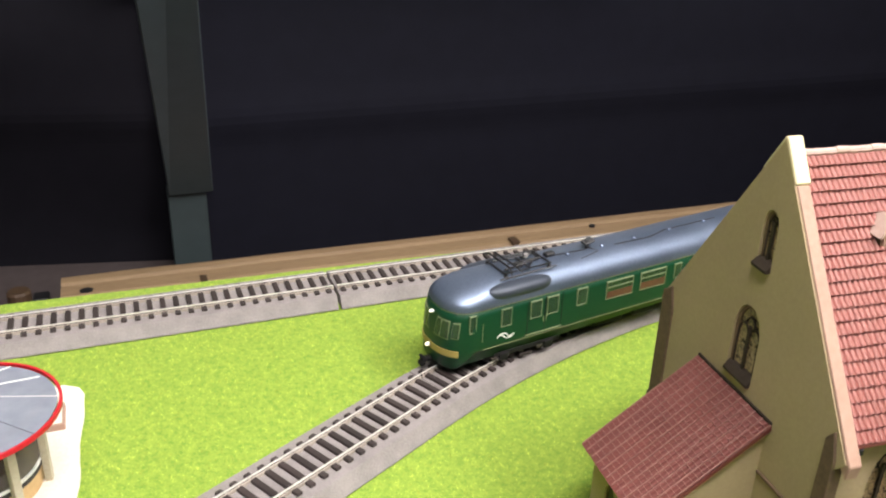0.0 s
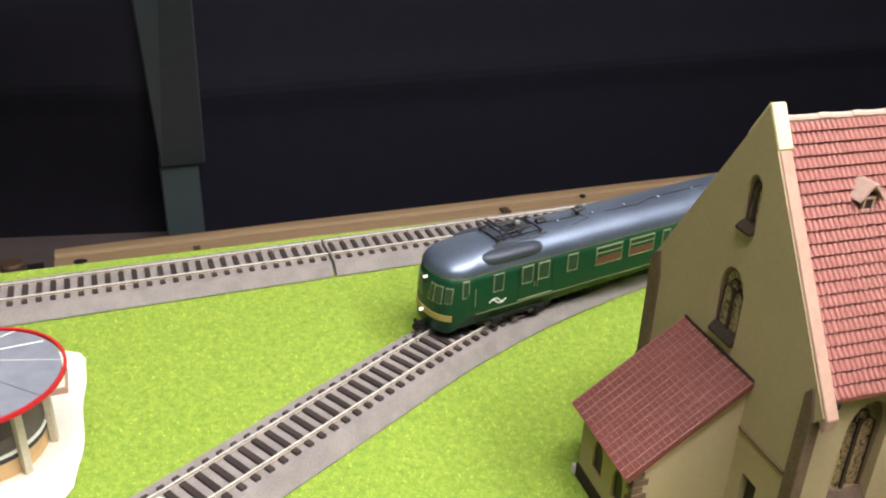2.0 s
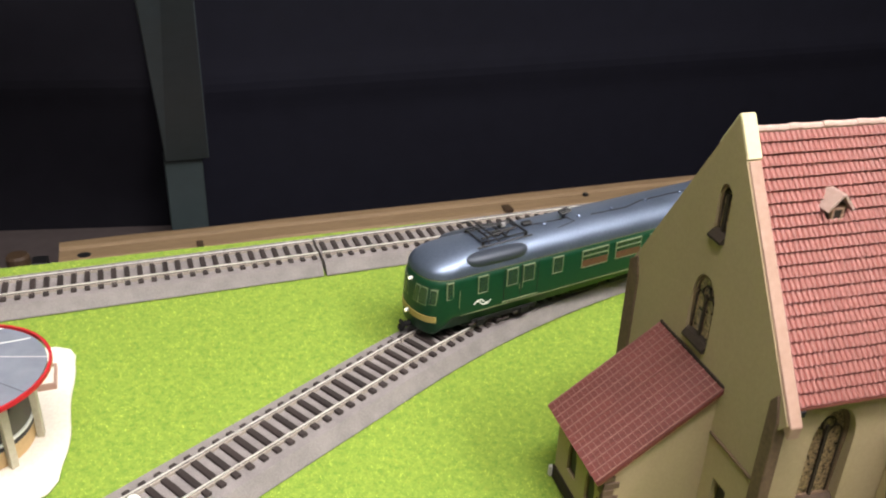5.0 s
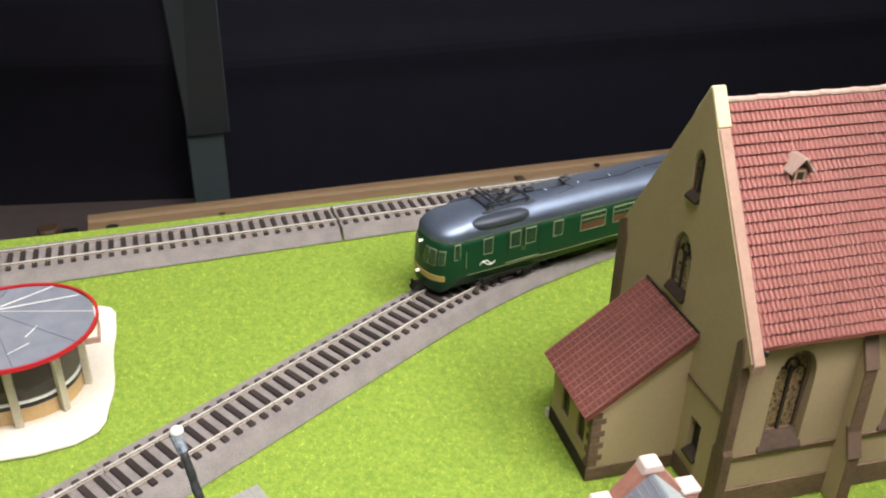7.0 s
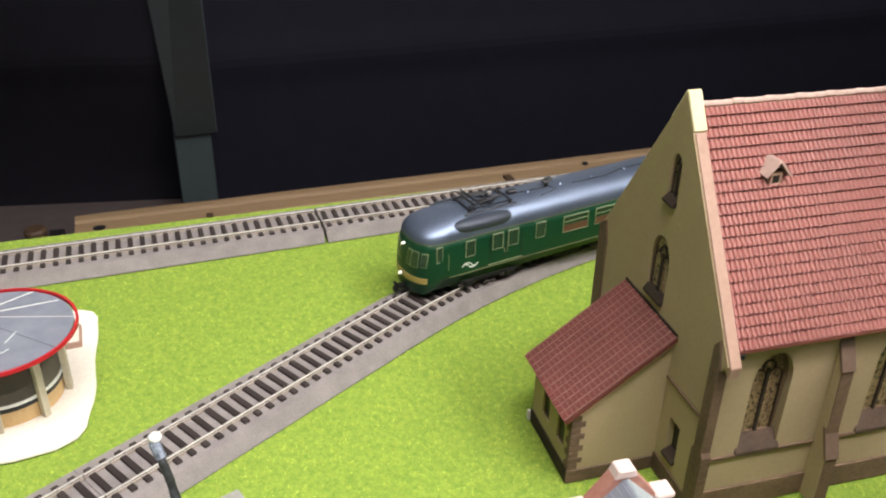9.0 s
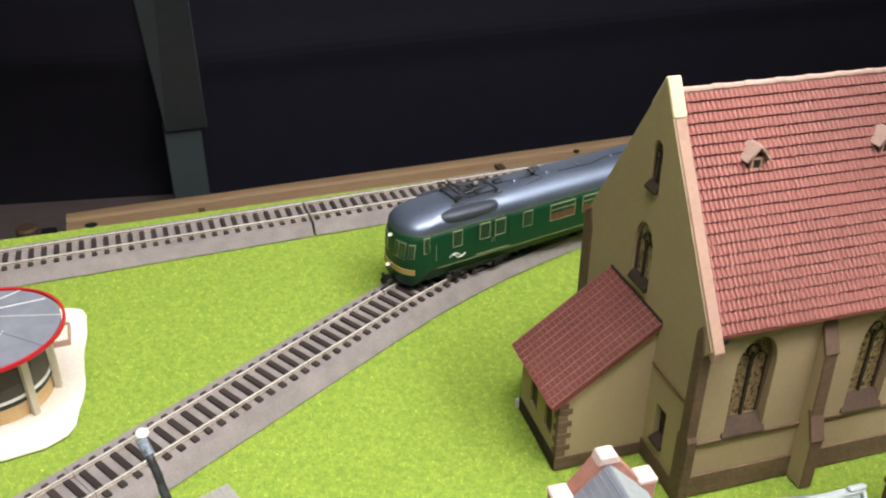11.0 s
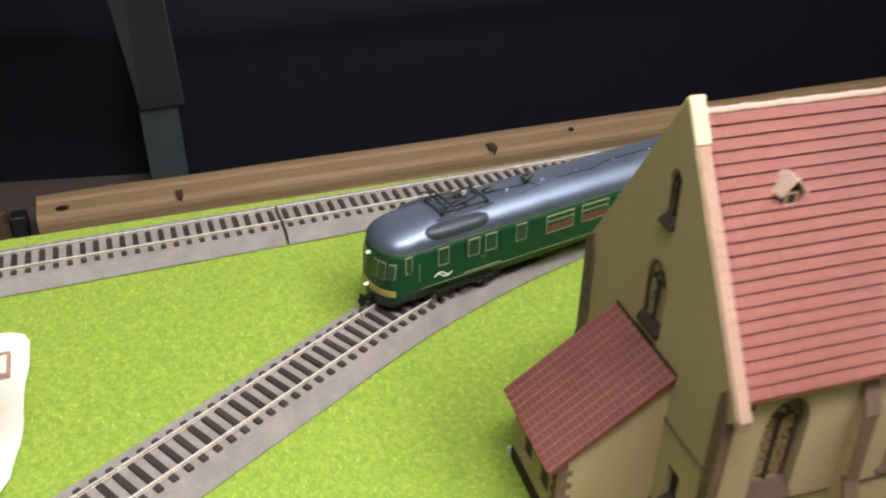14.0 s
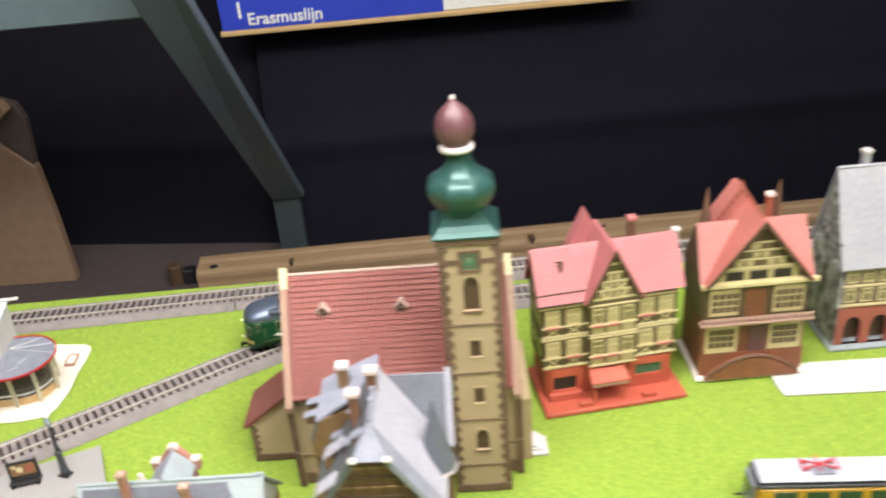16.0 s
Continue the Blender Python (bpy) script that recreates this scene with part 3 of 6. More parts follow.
# ---- the railcar ----
def railcar():
    root = thing("railcar", -5, 393.5, 0, 33.5, "dark green model railcar with blue grey roof on curved track", "train")
    half, nose, power, length = 18.0, 16.0, 2.5, 250.0

    def plan(th):
        """Plan of the nose: th from 0 (centre) to 1 (side)."""
        a = th * math.pi / 2
        return nose * (1 - math.cos(a) ** (2 / power)), half * math.sin(a) ** (2 / power)

    ths = [0, 0.04, 0.1, 0.18, 0.27, 0.36, 0.45, 0.54, 0.63, 0.72, 0.8, 0.87, 0.93, 0.97, 1]
    loop = [(plan(t)[0], -plan(t)[1]) for t in ths]
    front = [(x, -y) for x, y in loop[::-1]] + loop[1:]

    def whole(inset=0.0, tail=True):
        pts = [(x + inset * 0.5, y * (1 - inset / half)) for x, y in front]
        back = [(length - (x + inset * 0.5), y * (1 - inset / half)) for x, y in front[::-1]]
        return pts + back

    def loft(levels, close_low=True, close_top=True):
        m = bmesh.new()
        rings = []
        for inset, fz, sx in levels:
            rings.append([m.verts.new((x + (sx if x < 40 else 0), y, fz(x) if callable(fz) else fz)) for x, y in whole(inset)])
        for a, b in zip(rings, rings[1:]):
            for i in range(len(a)):
                j = (i + 1) % len(a)
                m.faces.new((a[i], a[j], b[j], b[i]))
        if close_low:
            m.faces.new(rings[0])
        if close_top:
            m.faces.new(rings[-1])
        return m

    apron = lambda x: 13.0 + 8.0 * min(1.0, max(0.0, (x - 6) / 9.0)) if x < 60 else 21.0
    body = loft([(1.2, lambda x: apron(x) - 0.6, 1.0), (0.2, lambda x: apron(x) + 1.0, 0.2), (0, 24, 0), (0.1, 32, 0.3), (0.5, 40, 1.2), (0.9, 44.3, 2.0)])
    part("body", body, GREEN, root, smooth=True)
    # roof: rings that shrink towards the crown, the dome of the nose longer than the sides
    m = bmesh.new()
    rings = []
    for i in range(11):
        a = i / 10 * math.pi / 2
        w, h = math.cos(a), math.sin(a)
        line = []
        for x, y in whole(0.7):
            along = 2.0 + (1 - w) * 34 if x < length / 2 else -(1 - w) * 34
            xx = x + along
            line.append(m.verts.new((min(max(xx, 0), length), y * (w * 0.985 + 0.015), 44.4 + 11.2 * h ** 0.9)))
        rings.append(line)
    for a, b in zip(rings, rings[1:]):
        for i in range(len(a)):
            j = (i + 1) % len(a)
            m.faces.new((a[i], a[j], b[j], b[i]))
    m.faces.new(rings[-1])
    part("roof", m, ROOFMETAL, root, "satin blue grey domed roof", smooth=True)

    def skin(t0, t1, z0, z1, out, side=-1, steps=6, slope=0.0):
        """A curved plate that hugs the nose between two stations and two heights."""
        m = bmesh.new()
        rows = []
        for k in range(2):
            z = (z0, z1)[k]
            row = []
            for i in range(steps + 1):
                t = t0 + (t1 - t0) * i / steps + slope * k * (1 - i / steps)
                x, y = plan(abs(t))
                sg = side if t >= 0 else -side
                lean = 0.3 + 1.7 * max(0, (z - 32)) / 12.3
                nx = math.cos(min(1, abs(t)) * math.pi / 2)
                row.append(m.verts.new((x + lean - out * (0.35 + 0.65 * nx), sg * (y + out * (1 - nx) + 0.02), z)))
            rows.append(row)
        inner = [[m.verts.new((v.co.x + 0.8, v.co.y * 0.96, v.co.z)) for v in row] for row in rows]
        for i in range(steps):
            m.faces.new((rows[0][i], rows[0][i + 1], rows[1][i + 1], rows[1][i]))
            m.faces.new((inner[0][i], inner[1][i], inner[1][i + 1], inner[0][i + 1]))
            m.faces.new((rows[0][i], inner[0][i], inner[0][i + 1], rows[0][i + 1]))
            m.faces.new((rows[1][i], rows[1][i + 1], inner[1][i + 1], inner[1][i]))
        for i in (0, steps):
            m.faces.new((rows[0][i], rows[1][i], inner[1][i], inner[0][i]))
        return m

    for side in (-1, 1):
        for t0, t1, z0, z1, sl in ((0.07, 0.40, 30.0, 39.0, 0.05), (0.49, 0.63, 31.0, 38.6, 0.0)):
            f = part("window_frame", skin(t0 - 0.015, t1 + 0.015, z0 - 0.5, z1 + 0.5, 0.22, side, slope=sl), LINE, root, "pale window edging")
            part("pane", skin(t0, t1, z0, z1, 0.42, side, slope=sl), CARGLASS, f)
        part("glazing_bar", skin(0.20, 0.222, 30.0, 39.0, 0.6, side, slope=0.045), LINE, root)
        part("band", skin(0.0, 0.66, 20.4, 23.8, 0.75, side, steps=10), YELLOWB, root, "ochre front band")

    def side_window(x0, x1, z0, z1, y, cross=False):
        s = -1 if y < 0 else 1
        o, i = (y - 0.25, y + 0.6) if s < 0 else (y - 0.6, y + 0.25)
        f = part("window_frame", bevel(outline(rect(x0 - 0.12, x1 + 0.12, z0 - 0.12, z1 + 0.12), [rect(x0 + 0.3, x1 - 0.3, z0 + 0.3, z1 - 0.3)], o, i, "v"), 0.08), LINE, root, "pale window edging")
        part("pane", box(x0, x1, y - 0.1, y + 0.1, z0, z1), CARGLASS, f)
        if cross:
            part("transom", box(x0, x1, y - 0.22 if s < 0 else y, y if s < 0 else y + 0.22, z1 - 3.6, z1 - 3.0), LINE, f)
            part("seat_back", box(x0 + 0.5, x1 - 0.5, y - 0.16 if s < 0 else y + 0.11, y - 0.11 if s < 0 else y + 0.16, z0 + 0.4, z0 + 4.6), BROWNIN, f, "brown seat seen behind the glass")

    for y in (-18.0, 18.0):
        s = -1 if y < 0 else 1
        for x0, x1 in ((11.8, 15.6),):
            side_window(x0, x1, 33.0, 42.4, y * 0.975)
        for x0, x1 in ((30.2, 36.4), (48.0, 55.0), (58.4, 65.6), (77.8, 84.6)):
            side_window(x0, x1, 32.4, 42.2, y)
        for x0 in (97.6, 121.6, 160.0, 184.0):
            side_window(x0, x0 + 18.5, 31.2, 41.6, y, True)
        side_window(146.5, 152, 33, 41.6, y)
        side_window(214, 220, 33, 41.6, y)
        q = 0.16 * s
        part("lining_lower", box(20, 230, y - 0.02, y + q, 21.9, 22.35), LINE, root, "pale lower lining")
        for x in (46.2, 57.0, 68.0):
            part("door_gap", box(x, x + 0.35, y - 0.02, y + q * 0.9, 22.6, 44), BLACKP, root)
        part("door_sill", box(45.5, 68.6, y - 0.02, y + q * 3, 23.2, 23.7), LINE, root)
        part("handrail", rod((19.2, y * 1.01, 27), (19.2, y * 1.01, 37), 0.25), LINE, root)
        for x in (56.2, 58.0):
            part("door_handle", box(x, x + 0.35, y - 0.02, y + q * 2, 29, 32), LINE, root)
        # the operator's emblem: two plain bent arrows, hooked into each other
        for d in (1, -1):
            path = [(-5.2, -0.3), (-3.2, 1.5), (-0.4, 1.5), (2.2, -0.9), (3.9, -0.9)]
            m = None
            for (ax, az), (bx, bz) in zip(path, path[1:]):
                q2 = math.hypot(bx - ax, bz - az)
                nx, nz = -(bz - az) / q2 * 0.3, (bx - ax) / q2 * 0.3
                quad = [(ax - nx, az - nz), (bx - nx, bz - nz), (bx + nx, bz + nz), (ax + nx, az + nz)]
                m = prism([(33.2 + d * px, 26.9 + d * pz) for px, pz in quad], y - 0.02, y + q * 1.3, "v", m)
            part("emblem", m, WHITEP, root, "white bent arrow emblem")
    # gutter line
    m = bmesh.new()
    a = [m.verts.new((x + 1.5 if x < 40 else x, y * 1.004, 44.0)) for x, y in whole(0.55)]
    b = [m.verts.new((x + 1.5 if x < 40 else x, y * 1.004, 44.5)) for x, y in whole(0.55)]
    for i in range(len(a)):
        j = (i + 1) % len(a)
        m.faces.new((a[i], a[j], b[j], b[i]))
    part("gutter_line", m, LINE, root, "thin pale gutter line", smooth=True)
    # lamps on the nose
    for z, r, x in ((40.6, 0.7, 1.2), (22.1, 0.8, -0.7)):
        g = part("headlamp", lathe([(r * 1.3, 0), (r * 1.3, 1.0), (r, 1.4)], 14), WHITEP, root, "lit round headlamp")
        g.matrix_basis = pose(x * MM, 0, z * MM, 0, -90, 0)
        n = part("lens", lathe([(r, 1.3), (r * 0.8, 1.9), (r * 0.3, 2.1)], 14), LIGHTON, g, "glowing lens", smooth=True)
    # running gear
    part("floor_pan", box(22, 228, -13, 13, 16.5, 21.4, edge=1), UNDER, root, "black underframe")
    for cx in (48, 206):
        b = part("bogie", box(cx - 24, cx + 24, -14.5, 14.5, 12.0, 17.5, edge=0.8), UNDER, root, "black bogie")
        part("side_frame", box(cx - 20, cx + 20, -16.2, -14.6, 13.4, 16.5, edge=0.5), UNDER, b)
        for wx in (cx - 14, cx + 14):
            part("axle_box", box(wx - 3, wx + 3, -17.2, -16.25, 11.6, 16.0, edge=0.5), UNDER, b)
            part("spring", box(wx - 7.5, wx - 4, -16.9, -16.25, 12.6, 14.4, edge=0.3), SLEEPER, b)
        part("step_plate", box(cx - 4, cx + 4, -17.4, -16.25, 11.4, 12.2, edge=0.2), SLEEPER, b)
        part("side_frame", box(cx - 20, cx + 20, 14.6, 16.2, 11.5, 16.5, edge=0.5), UNDER, b)
        for wx in (cx - 14, cx + 14):
            for wy in (-8.7, 8.7):
                w = part("wheel", lathe([(5.2, -1.4), (5.6, -0.6), (5.2, 1.4)], 18), RAIL, b, "metal wheel")
                w.matrix_basis = pose(wx * MM, wy * MM, 15.8 * MM, 90, 0, 0)
    for cx in (96, 124, 152):
        part("equipment_box", box(cx, cx + 20, -14, 14, 12.5, 16.6, edge=0.8), UNDER, root, "black equipment box")
    c = part("coupler", box(-4, 8, -1.6, 1.6, 12.4, 15.0, edge=0.6), UNDER, root, "black coupler hook")
    part("hook", prism([(-5.8, 10.6), (-3.4, 11), (-3.0, 14), (-4.0, 16.4), (-5.6, 16.4), (-4.9, 14), (-6.2, 12.6)], -1.5, 1.5, "v"), UNDER, c)
    # roof fittings
    for y in (-12.2, 12.2):
        m = bmesh.new()
        bmesh.ops.create_uvsphere(m, u_segments=24, v_segments=12, radius=1)
        for v in m.verts:
            p = v.co
            sx = math.copysign(abs(p.x) ** 0.45, p.x)
            v.co = Vector((43.4 + 19.5 * sx, y * 1.06 + 5.0 * p.y, 49.7 + 3.7 * math.copysign(abs(p.z) ** 0.7, p.z)))
        part("roof_blister", m, BLISTER, root, "dark slate roof fairing", smooth=True)
    # folded pantograph: a light base frame on insulators, two bent arms and a double collector with drooping horns
    pant = part("pantograph", box(37, 66, -8.6, -8.0, 55.9, 56.5), BLACKP, root, "black folded pantograph")
    for b in (box(37, 66, 8.0, 8.6, 55.9, 56.5), box(37, 37.7, -8, 8, 55.9, 56.5), box(65.3, 66, -8, 8, 55.9, 56.5)):
        part("base_rail", b, BLACKP, pant)
    for x in (38, 65):
        for y in (-8.3, 8.3):
            part("insulator", lathe([(0.9, 52.4), (1.3, 53.2), (0.8, 53.8), (1.3, 54.4), (0.8, 55.0), (0.9, 55.9)], 10, x, y), BLACKP, pant)
    for sg in (-1, 1):
        part("lower_arm", rod((39, sg * 5.6, 56.6), (62, sg * 3.0, 57.6), 0.55), BLACKP, pant)
        part("upper_arm", rod((62, sg * 3.0, 57.7), (41, sg * 5.0, 59.4), 0.42), BLACKP, pant)
        part("stay", rod((52, sg * 7.8, 56.4), (58, sg * 3.4, 57.6), 0.35), BLACKP, pant)
        for x in (39.5, 43.0):
            part("horn", rod((x, sg * 9.5, 59.5), (x + (x - 41.2) * 0.8, sg * 13.4, 57.8), 0.42), BLACKP, pant)
    for x in (39.5, 43.0):
        part("collector", rod((x, -9.6, 59.5), (x, 9.6, 59.5), 0.55), BLACKP, pant, "thin collector strip")
    part("knee_bar", rod((62, -3.4, 57.7), (62, 3.4, 57.7), 0.6), BLACKP, pant)
    part("cross_shaft", rod((52, -9.4, 56.8), (52, 9.4, 56.8), 0.6), BLACKP, pant)
    part("bus_bar", rod((33, -11.2, 55.0), (67, -11.2, 55.6), 0.45), BLACKP, pant)
    part("spring_cover", box(55, 57.6, -0.2, 1.6, 57.4, 59.8, edge=0.4), CONCRETE, pant, "pale spring cover")
    for x0, x1, y0, y1, z0, z1 in ((47, 51, -5, -2, 55.6, 57.4), (55, 59, 2, 5, 55.6, 57.2)):
        part("spring_box", box(x0, x1, y0, y1, z0, z1, edge=0.4), BLACKP, pant)
    part("roof_box", box(68, 74, -1.8, 1.8, 55.4, 57.6, edge=0.5), BLACKP, root, "black roof box")
    hn = part("horn", rod((95, -1.5, 55), (95, -1.5, 60.5), 1.1), BLACKP, root, "black roof horn")
    for dy in (-2.4, -1.2, 0.2):
        part("trumpet", rod((92.6, dy * 1.2, 58.6), (98.2, dy * 1.2, 60.2), 0.9), BLACKP, hn)
    for x in (80.5, 104, 127, 153, 180, 206):
        v = part("roof_vent", lathe([(1.3, 55.2), (1.3, 56.2), (0.7, 56.7)], 10, x, -3.2), ROOFMETAL, root)
    for p, q in (((74, -1.5, 55.9), (93, -3, 55.9)), ((96, -2, 55.9), (99, -6.4, 54.9)), ((99, -6.4, 54.9), (86, -8.5, 54.2)), ((112, -4.5, 55.5), (136, -5.5, 55.3)), ((136, -5.5, 55.3), (150, -2.5, 55.8)), ((150, -2.5, 55.8), (190, -2.5, 55.8))):
        part("roof_cable", rod(p, q, 0.28, 5), BLACKP, root)


railcar()


# ---- the church ----
def church():
    root = thing("church", 132.4, 236, 0, 19.0, "cream model church with red tiled roof and green onion tower", "church")
    U1, RID, EAV = 175.0, 57.6, 80.0
    slope = (162.4 - EAV) / (RID - 1.0)

    def roof_z(v):
        return EAV + slope * (v - 1.0 if v < RID else 2 * RID - v - 1.0)

    def rake(v):
        """Top of the gable coping, which stands a little over the tiles."""
        return 81.0 + (v + 0.6) * 1.504

    def gable(u0, u1, holes, name):
        pts = [(6, 0), (2 * RID - 6, 0), (2 * RID - 6, 75), (2 * RID - 0.8, 81.2), (RID, rake(RID) - 0.9), (0.8, 81.2), (6, 75)]
        return part(name, outline(pts, holes, u0, u1, "u"), CREAM, root)

    lancet, mid, small = arch(56.4, 4.0, 123, 143.4), arch(58, 7.6, 77.5, 106.3), rect(22, 30.5, 16.4, 34)
    west = gable(-0.5, 4.2, [lancet, mid, small], "gable_wall")
    gable(U1 - 4.2, U1 + 0.5, [], "gable_wall")
    wins = (27.0, 84.6)
    north = part("side_wall", outline(rect(4.2, U1 - 4.2, 0, roof_z(8) - 3), [arch(c, 9.0, 29.6, 78.2) for c in wins], 8, 13.0, "v"), CREAM, root)
    part("side_wall", box(4.2, U1 - 4.2, 2 * RID - 11.6, 2 * RID - 8, 0, roof_z(8) - 3), CREAM, root)

    def church_window(cx, half, z0, z1, at, axis, inward, sill, parent):
        """A traceried window set back in its opening."""
        d = inward
        rim = 1.7 if half > 8.4 else 1.2
        a = arch(cx, half - 0.1, z0, z1 - 0.1)
        w = part("window", ring(arch(cx, half - rim, z0 + 1.2, z1 - rim * 1.4), rim + 0.1, at, at + 1.2 * d, axis), STONE, parent, "brown traceried window")
        part("pane", outline(a, [], at + 0.8 * d, at + 1.2 * d, axis), TRACERY, w, "mottled stained glass")

        def bar(x0, x1, y0, y1):
            pts = (min(at + 0.3, at - 0.1), at + 0.75)
            return box(x0, x1, pts[0], pts[1], y0, y1) if axis == "v" else box(pts[0], pts[1], x0, x1, y0, y1)

        part("mullion", bar(cx - 0.65, cx + 0.65, z0, z1 - half * 1.1), SILLDARK, w)
        for sx in (-1, 1):
            c2 = cx + sx * (half - rim) * 0.5
            part("light_arch", ring(arch(c2, (half - rim) * 0.40, z0 + 1.0, z1 - half * 1.15), 0.45, at + 0.1, at + 0.7, axis), SILLDARK, w)
        rc, rz, rr = cx, z1 - half * 1.0, half * 0.30
        part("rosette", ring([(rc + rr * math.cos(i * math.pi / 5), rz + rr * math.sin(i * math.pi / 5)) for i in range(10)], 0.5, at + 0.1, at + 0.7, axis), SILLDARK, w)
        if sill:
            lo, hi = at - (4.4 if half > 8.4 else 3.4) * d, at + 1.0 * d
            pts = [(lo, z0 - sill), (hi, z0 - sill), (hi, z0 + 0.6), (at - 0.4 * d, z0 + 0.6), (lo, z0 - sill + 1.6)]
            part("sill", prism(pts, cx - half - 1.0, cx + half + 1.0, "u") if axis == "v" else prism(pts, cx - half - 1.0, cx + half + 1.0, "v"), SILLBROWN, w, "dark brown stone sill")

    for c in wins:
        church_window(c, 9.0, 36, 78.2, 11.2, "v", 1, 7.5, north)
    church_window(56.4, 4.0, 123, 143.4, 0.5, "u", 1, 0, west)
    church_window(58, 7.6, 77.5, 106.3, 0.5, "u", 1, 0, west)
    part("window", box(2.6, 3.6, 22, 30.5, 16.4, 34), DARKVOID, west, "small square dark window")
    # steep stone sills that stand out from the gable, coloured dark for its shade
    for c, w, z, out, up in ((56.4, 4.2, 121.8, 2.4, 4.6), (58.0, 7.4, 76.6, 1.9, 5.0), (26.2, 4.5, 14.4, 1.9, 3.6)):
        part("sill", prism([(-out, z), (2.5, z), (2.5, z + up), (-0.4, z + up * 0.62), (-out, z + 1.0)], c - w, c + w, "v"), SILLDARK, west, "steep brown stone sill, gable shade in its colour")

    # copings on both gables: a pale tip on a pink beige slope, then a kneeler
    for u0, u1 in ((0.0, 4.8), (U1 - 4.8, U1)):
        for sg in (-1, 1):
            def w(p):
                return (p[0], p[1]) if sg < 0 else (2 * RID - p[0], p[1])
            vt = 48.6
            tipz = rake(vt)
            low = [(-0.6, 81.0), (vt, tipz), (vt + 2.2, tipz - 2.6), (4.0, 79.2), (0.2, 75.6)]
            part("coping", prism([w(p) for p in low], u0, u1, "u", edge=0.35), COPING, root, "pink beige gable coping")
            top = [(vt, tipz + 0.4), (RID - 0.6, 168.6), (RID, 168.6), (RID, 162.2), (vt + 2.2, tipz - 2.2)]
            part("coping_tip", prism([w(p) for p in top], u0 - 0.4, u1 + 0.5, "u", edge=0.35), CREAMTIP, root, "pale cream coping tip")
    # tiled slopes
    a, b = 4.9, U1 - 4.9
    part("roof_deck", prism([(6, roof_z(6) - 1.2), (RID, 160.6), (2 * RID - 6, roof_z(6) - 1.2), (2 * RID - 9, roof_z(6) - 1.2), (RID, 154), (9, roof_z(6) - 1.2)], a, b, "u"), TILEDARK, root)
    t = part("roof_tiles", tiled((a, 4.6, roof_z(4.6)), (b, 4.6, roof_z(4.6)), (b, RID, 161.8), (a, RID, 161.8), 78, 22, 0.66, 1.2, free=(20, 15)), TILE, root, "red moulded roof tiles", smooth=False)
    tagged(t, kind="stuff")
    t = part("roof_tiles", tiled((b, 2 * RID - 4.6, roof_z(4.6)), (a, 2 * RID - 4.6, roof_z(4.6)), (a, RID, 161.8), (b, RID, 161.8), 78, 22, 0.66, 1.2), TILE, root, "red moulded roof tiles")
    tagged(t, kind="stuff")
    single_tiles(root, (a, 4.6, roof_z(4.6)), (b, 4.6, roof_z(4.6)), (a, RID, 161.8), 78, 22, 0.66, 1.2, TILE, (20, 15))
    cap = part("ridge_tile", lathe([(1.25, -2.2), (1.45, 0), (1.25, 2.3)], 8), PALEPINK, root, "pale pink ridge tile")
    cap.matrix_basis = pose((a + 3) * MM, RID * MM, 162.5 * MM, 0, 90, 0)
    x = a + 7.6
    while x < b - 2:
        o = bpy.data.objects.new("ridge_tile", cap.data)
        scene.collection.objects.link(o)
        o.parent = root
        o.matrix_basis = pose(x * MM, RID * MM, (162.5 + 0.2 * math.sin(x * 5)) * MM, 0, 90, 0)
        x += 4.6
    part("eave_board", box(a, b, 4.8, 6.4, roof_z(4.6) - 1.3, roof_z(4.6) + 0.3), TILEDARK, root)
    part("eave_edge", box(a, b, 3.5, 4.5, roof_z(4.6) - 1.2, roof_z(4.6) + 0.4, edge=0.2), TILE, root, "red tile eave edge")
    g = part("gutter_end", box(5.7, 8.6, 3.6, 6.8, roof_z(4.6) - 4.4, roof_z(4.6) - 1.5, edge=0.4), BLACKP, root, "black gutter end")

    # dormers on the south slope
    for u in (31.4, 90.7):
        z = 139.4
        v = 1 + (z - EAV) / slope
        d = part("dormer", box(u - 3.1, u + 3.1, v - 3.6, v + 3, z - 6.6, z + 1.2), BROWNWALL, root, "small tiled roof dormer")
        part("dormer_window", outline(rect(u - 2.4, u + 2.4, z - 4.6, z + 0.6), [rect(u - 1.5, u + 1.5, z - 3.7, z - 0.2)], v - 4.1, v - 3.62, "v"), COPING, d, "tan window frame")
        part("pane", box(u - 1.5, u + 1.5, v - 3.8, v - 3.62, z - 3.7, z - 0.2), DARKVOID, d)
        for sg in (-1, 1):
            part("dormer_roof", slab([(u, v - 5.4, z + 5.3), (u, v + 6, z + 5.3), (u + sg * 4.9, v + 4, z - 0.6), (u + sg * 4.9, v - 5.4, z - 0.6)][::sg], 0.9), PALEPINK, d, "pale pink dormer roof slope")

    # corner piers, plinth, string course, buttresses
    for u0, u1 in ((-1.4, 3.2), (U1 - 3.2, U1 + 1.4)):
        for v0, v1 in ((4.6, 10.4), (2 * RID - 10.4, 2 * RID - 2.0)):
            part("corner_pier", prism([(v0 - 1.2, 0), (v1 + 1.2, 0), (v1 + 1.2, 34), (v1, 36), (v1, roof_z(8) - 5), (v0 + 2.6, roof_z(8) - 1), (v0, roof_z(8) - 11), (v0, 36), (v0 - 1.2, 34)], u0, u1, "u", edge=0.3), STONE, root, "brown stone corner pier")
    part("plinth", box(-0.6, U1 + 0.6, 6.8, 7.9, 0, 11.5, edge=0.3), STONE, root, "brown plinth")
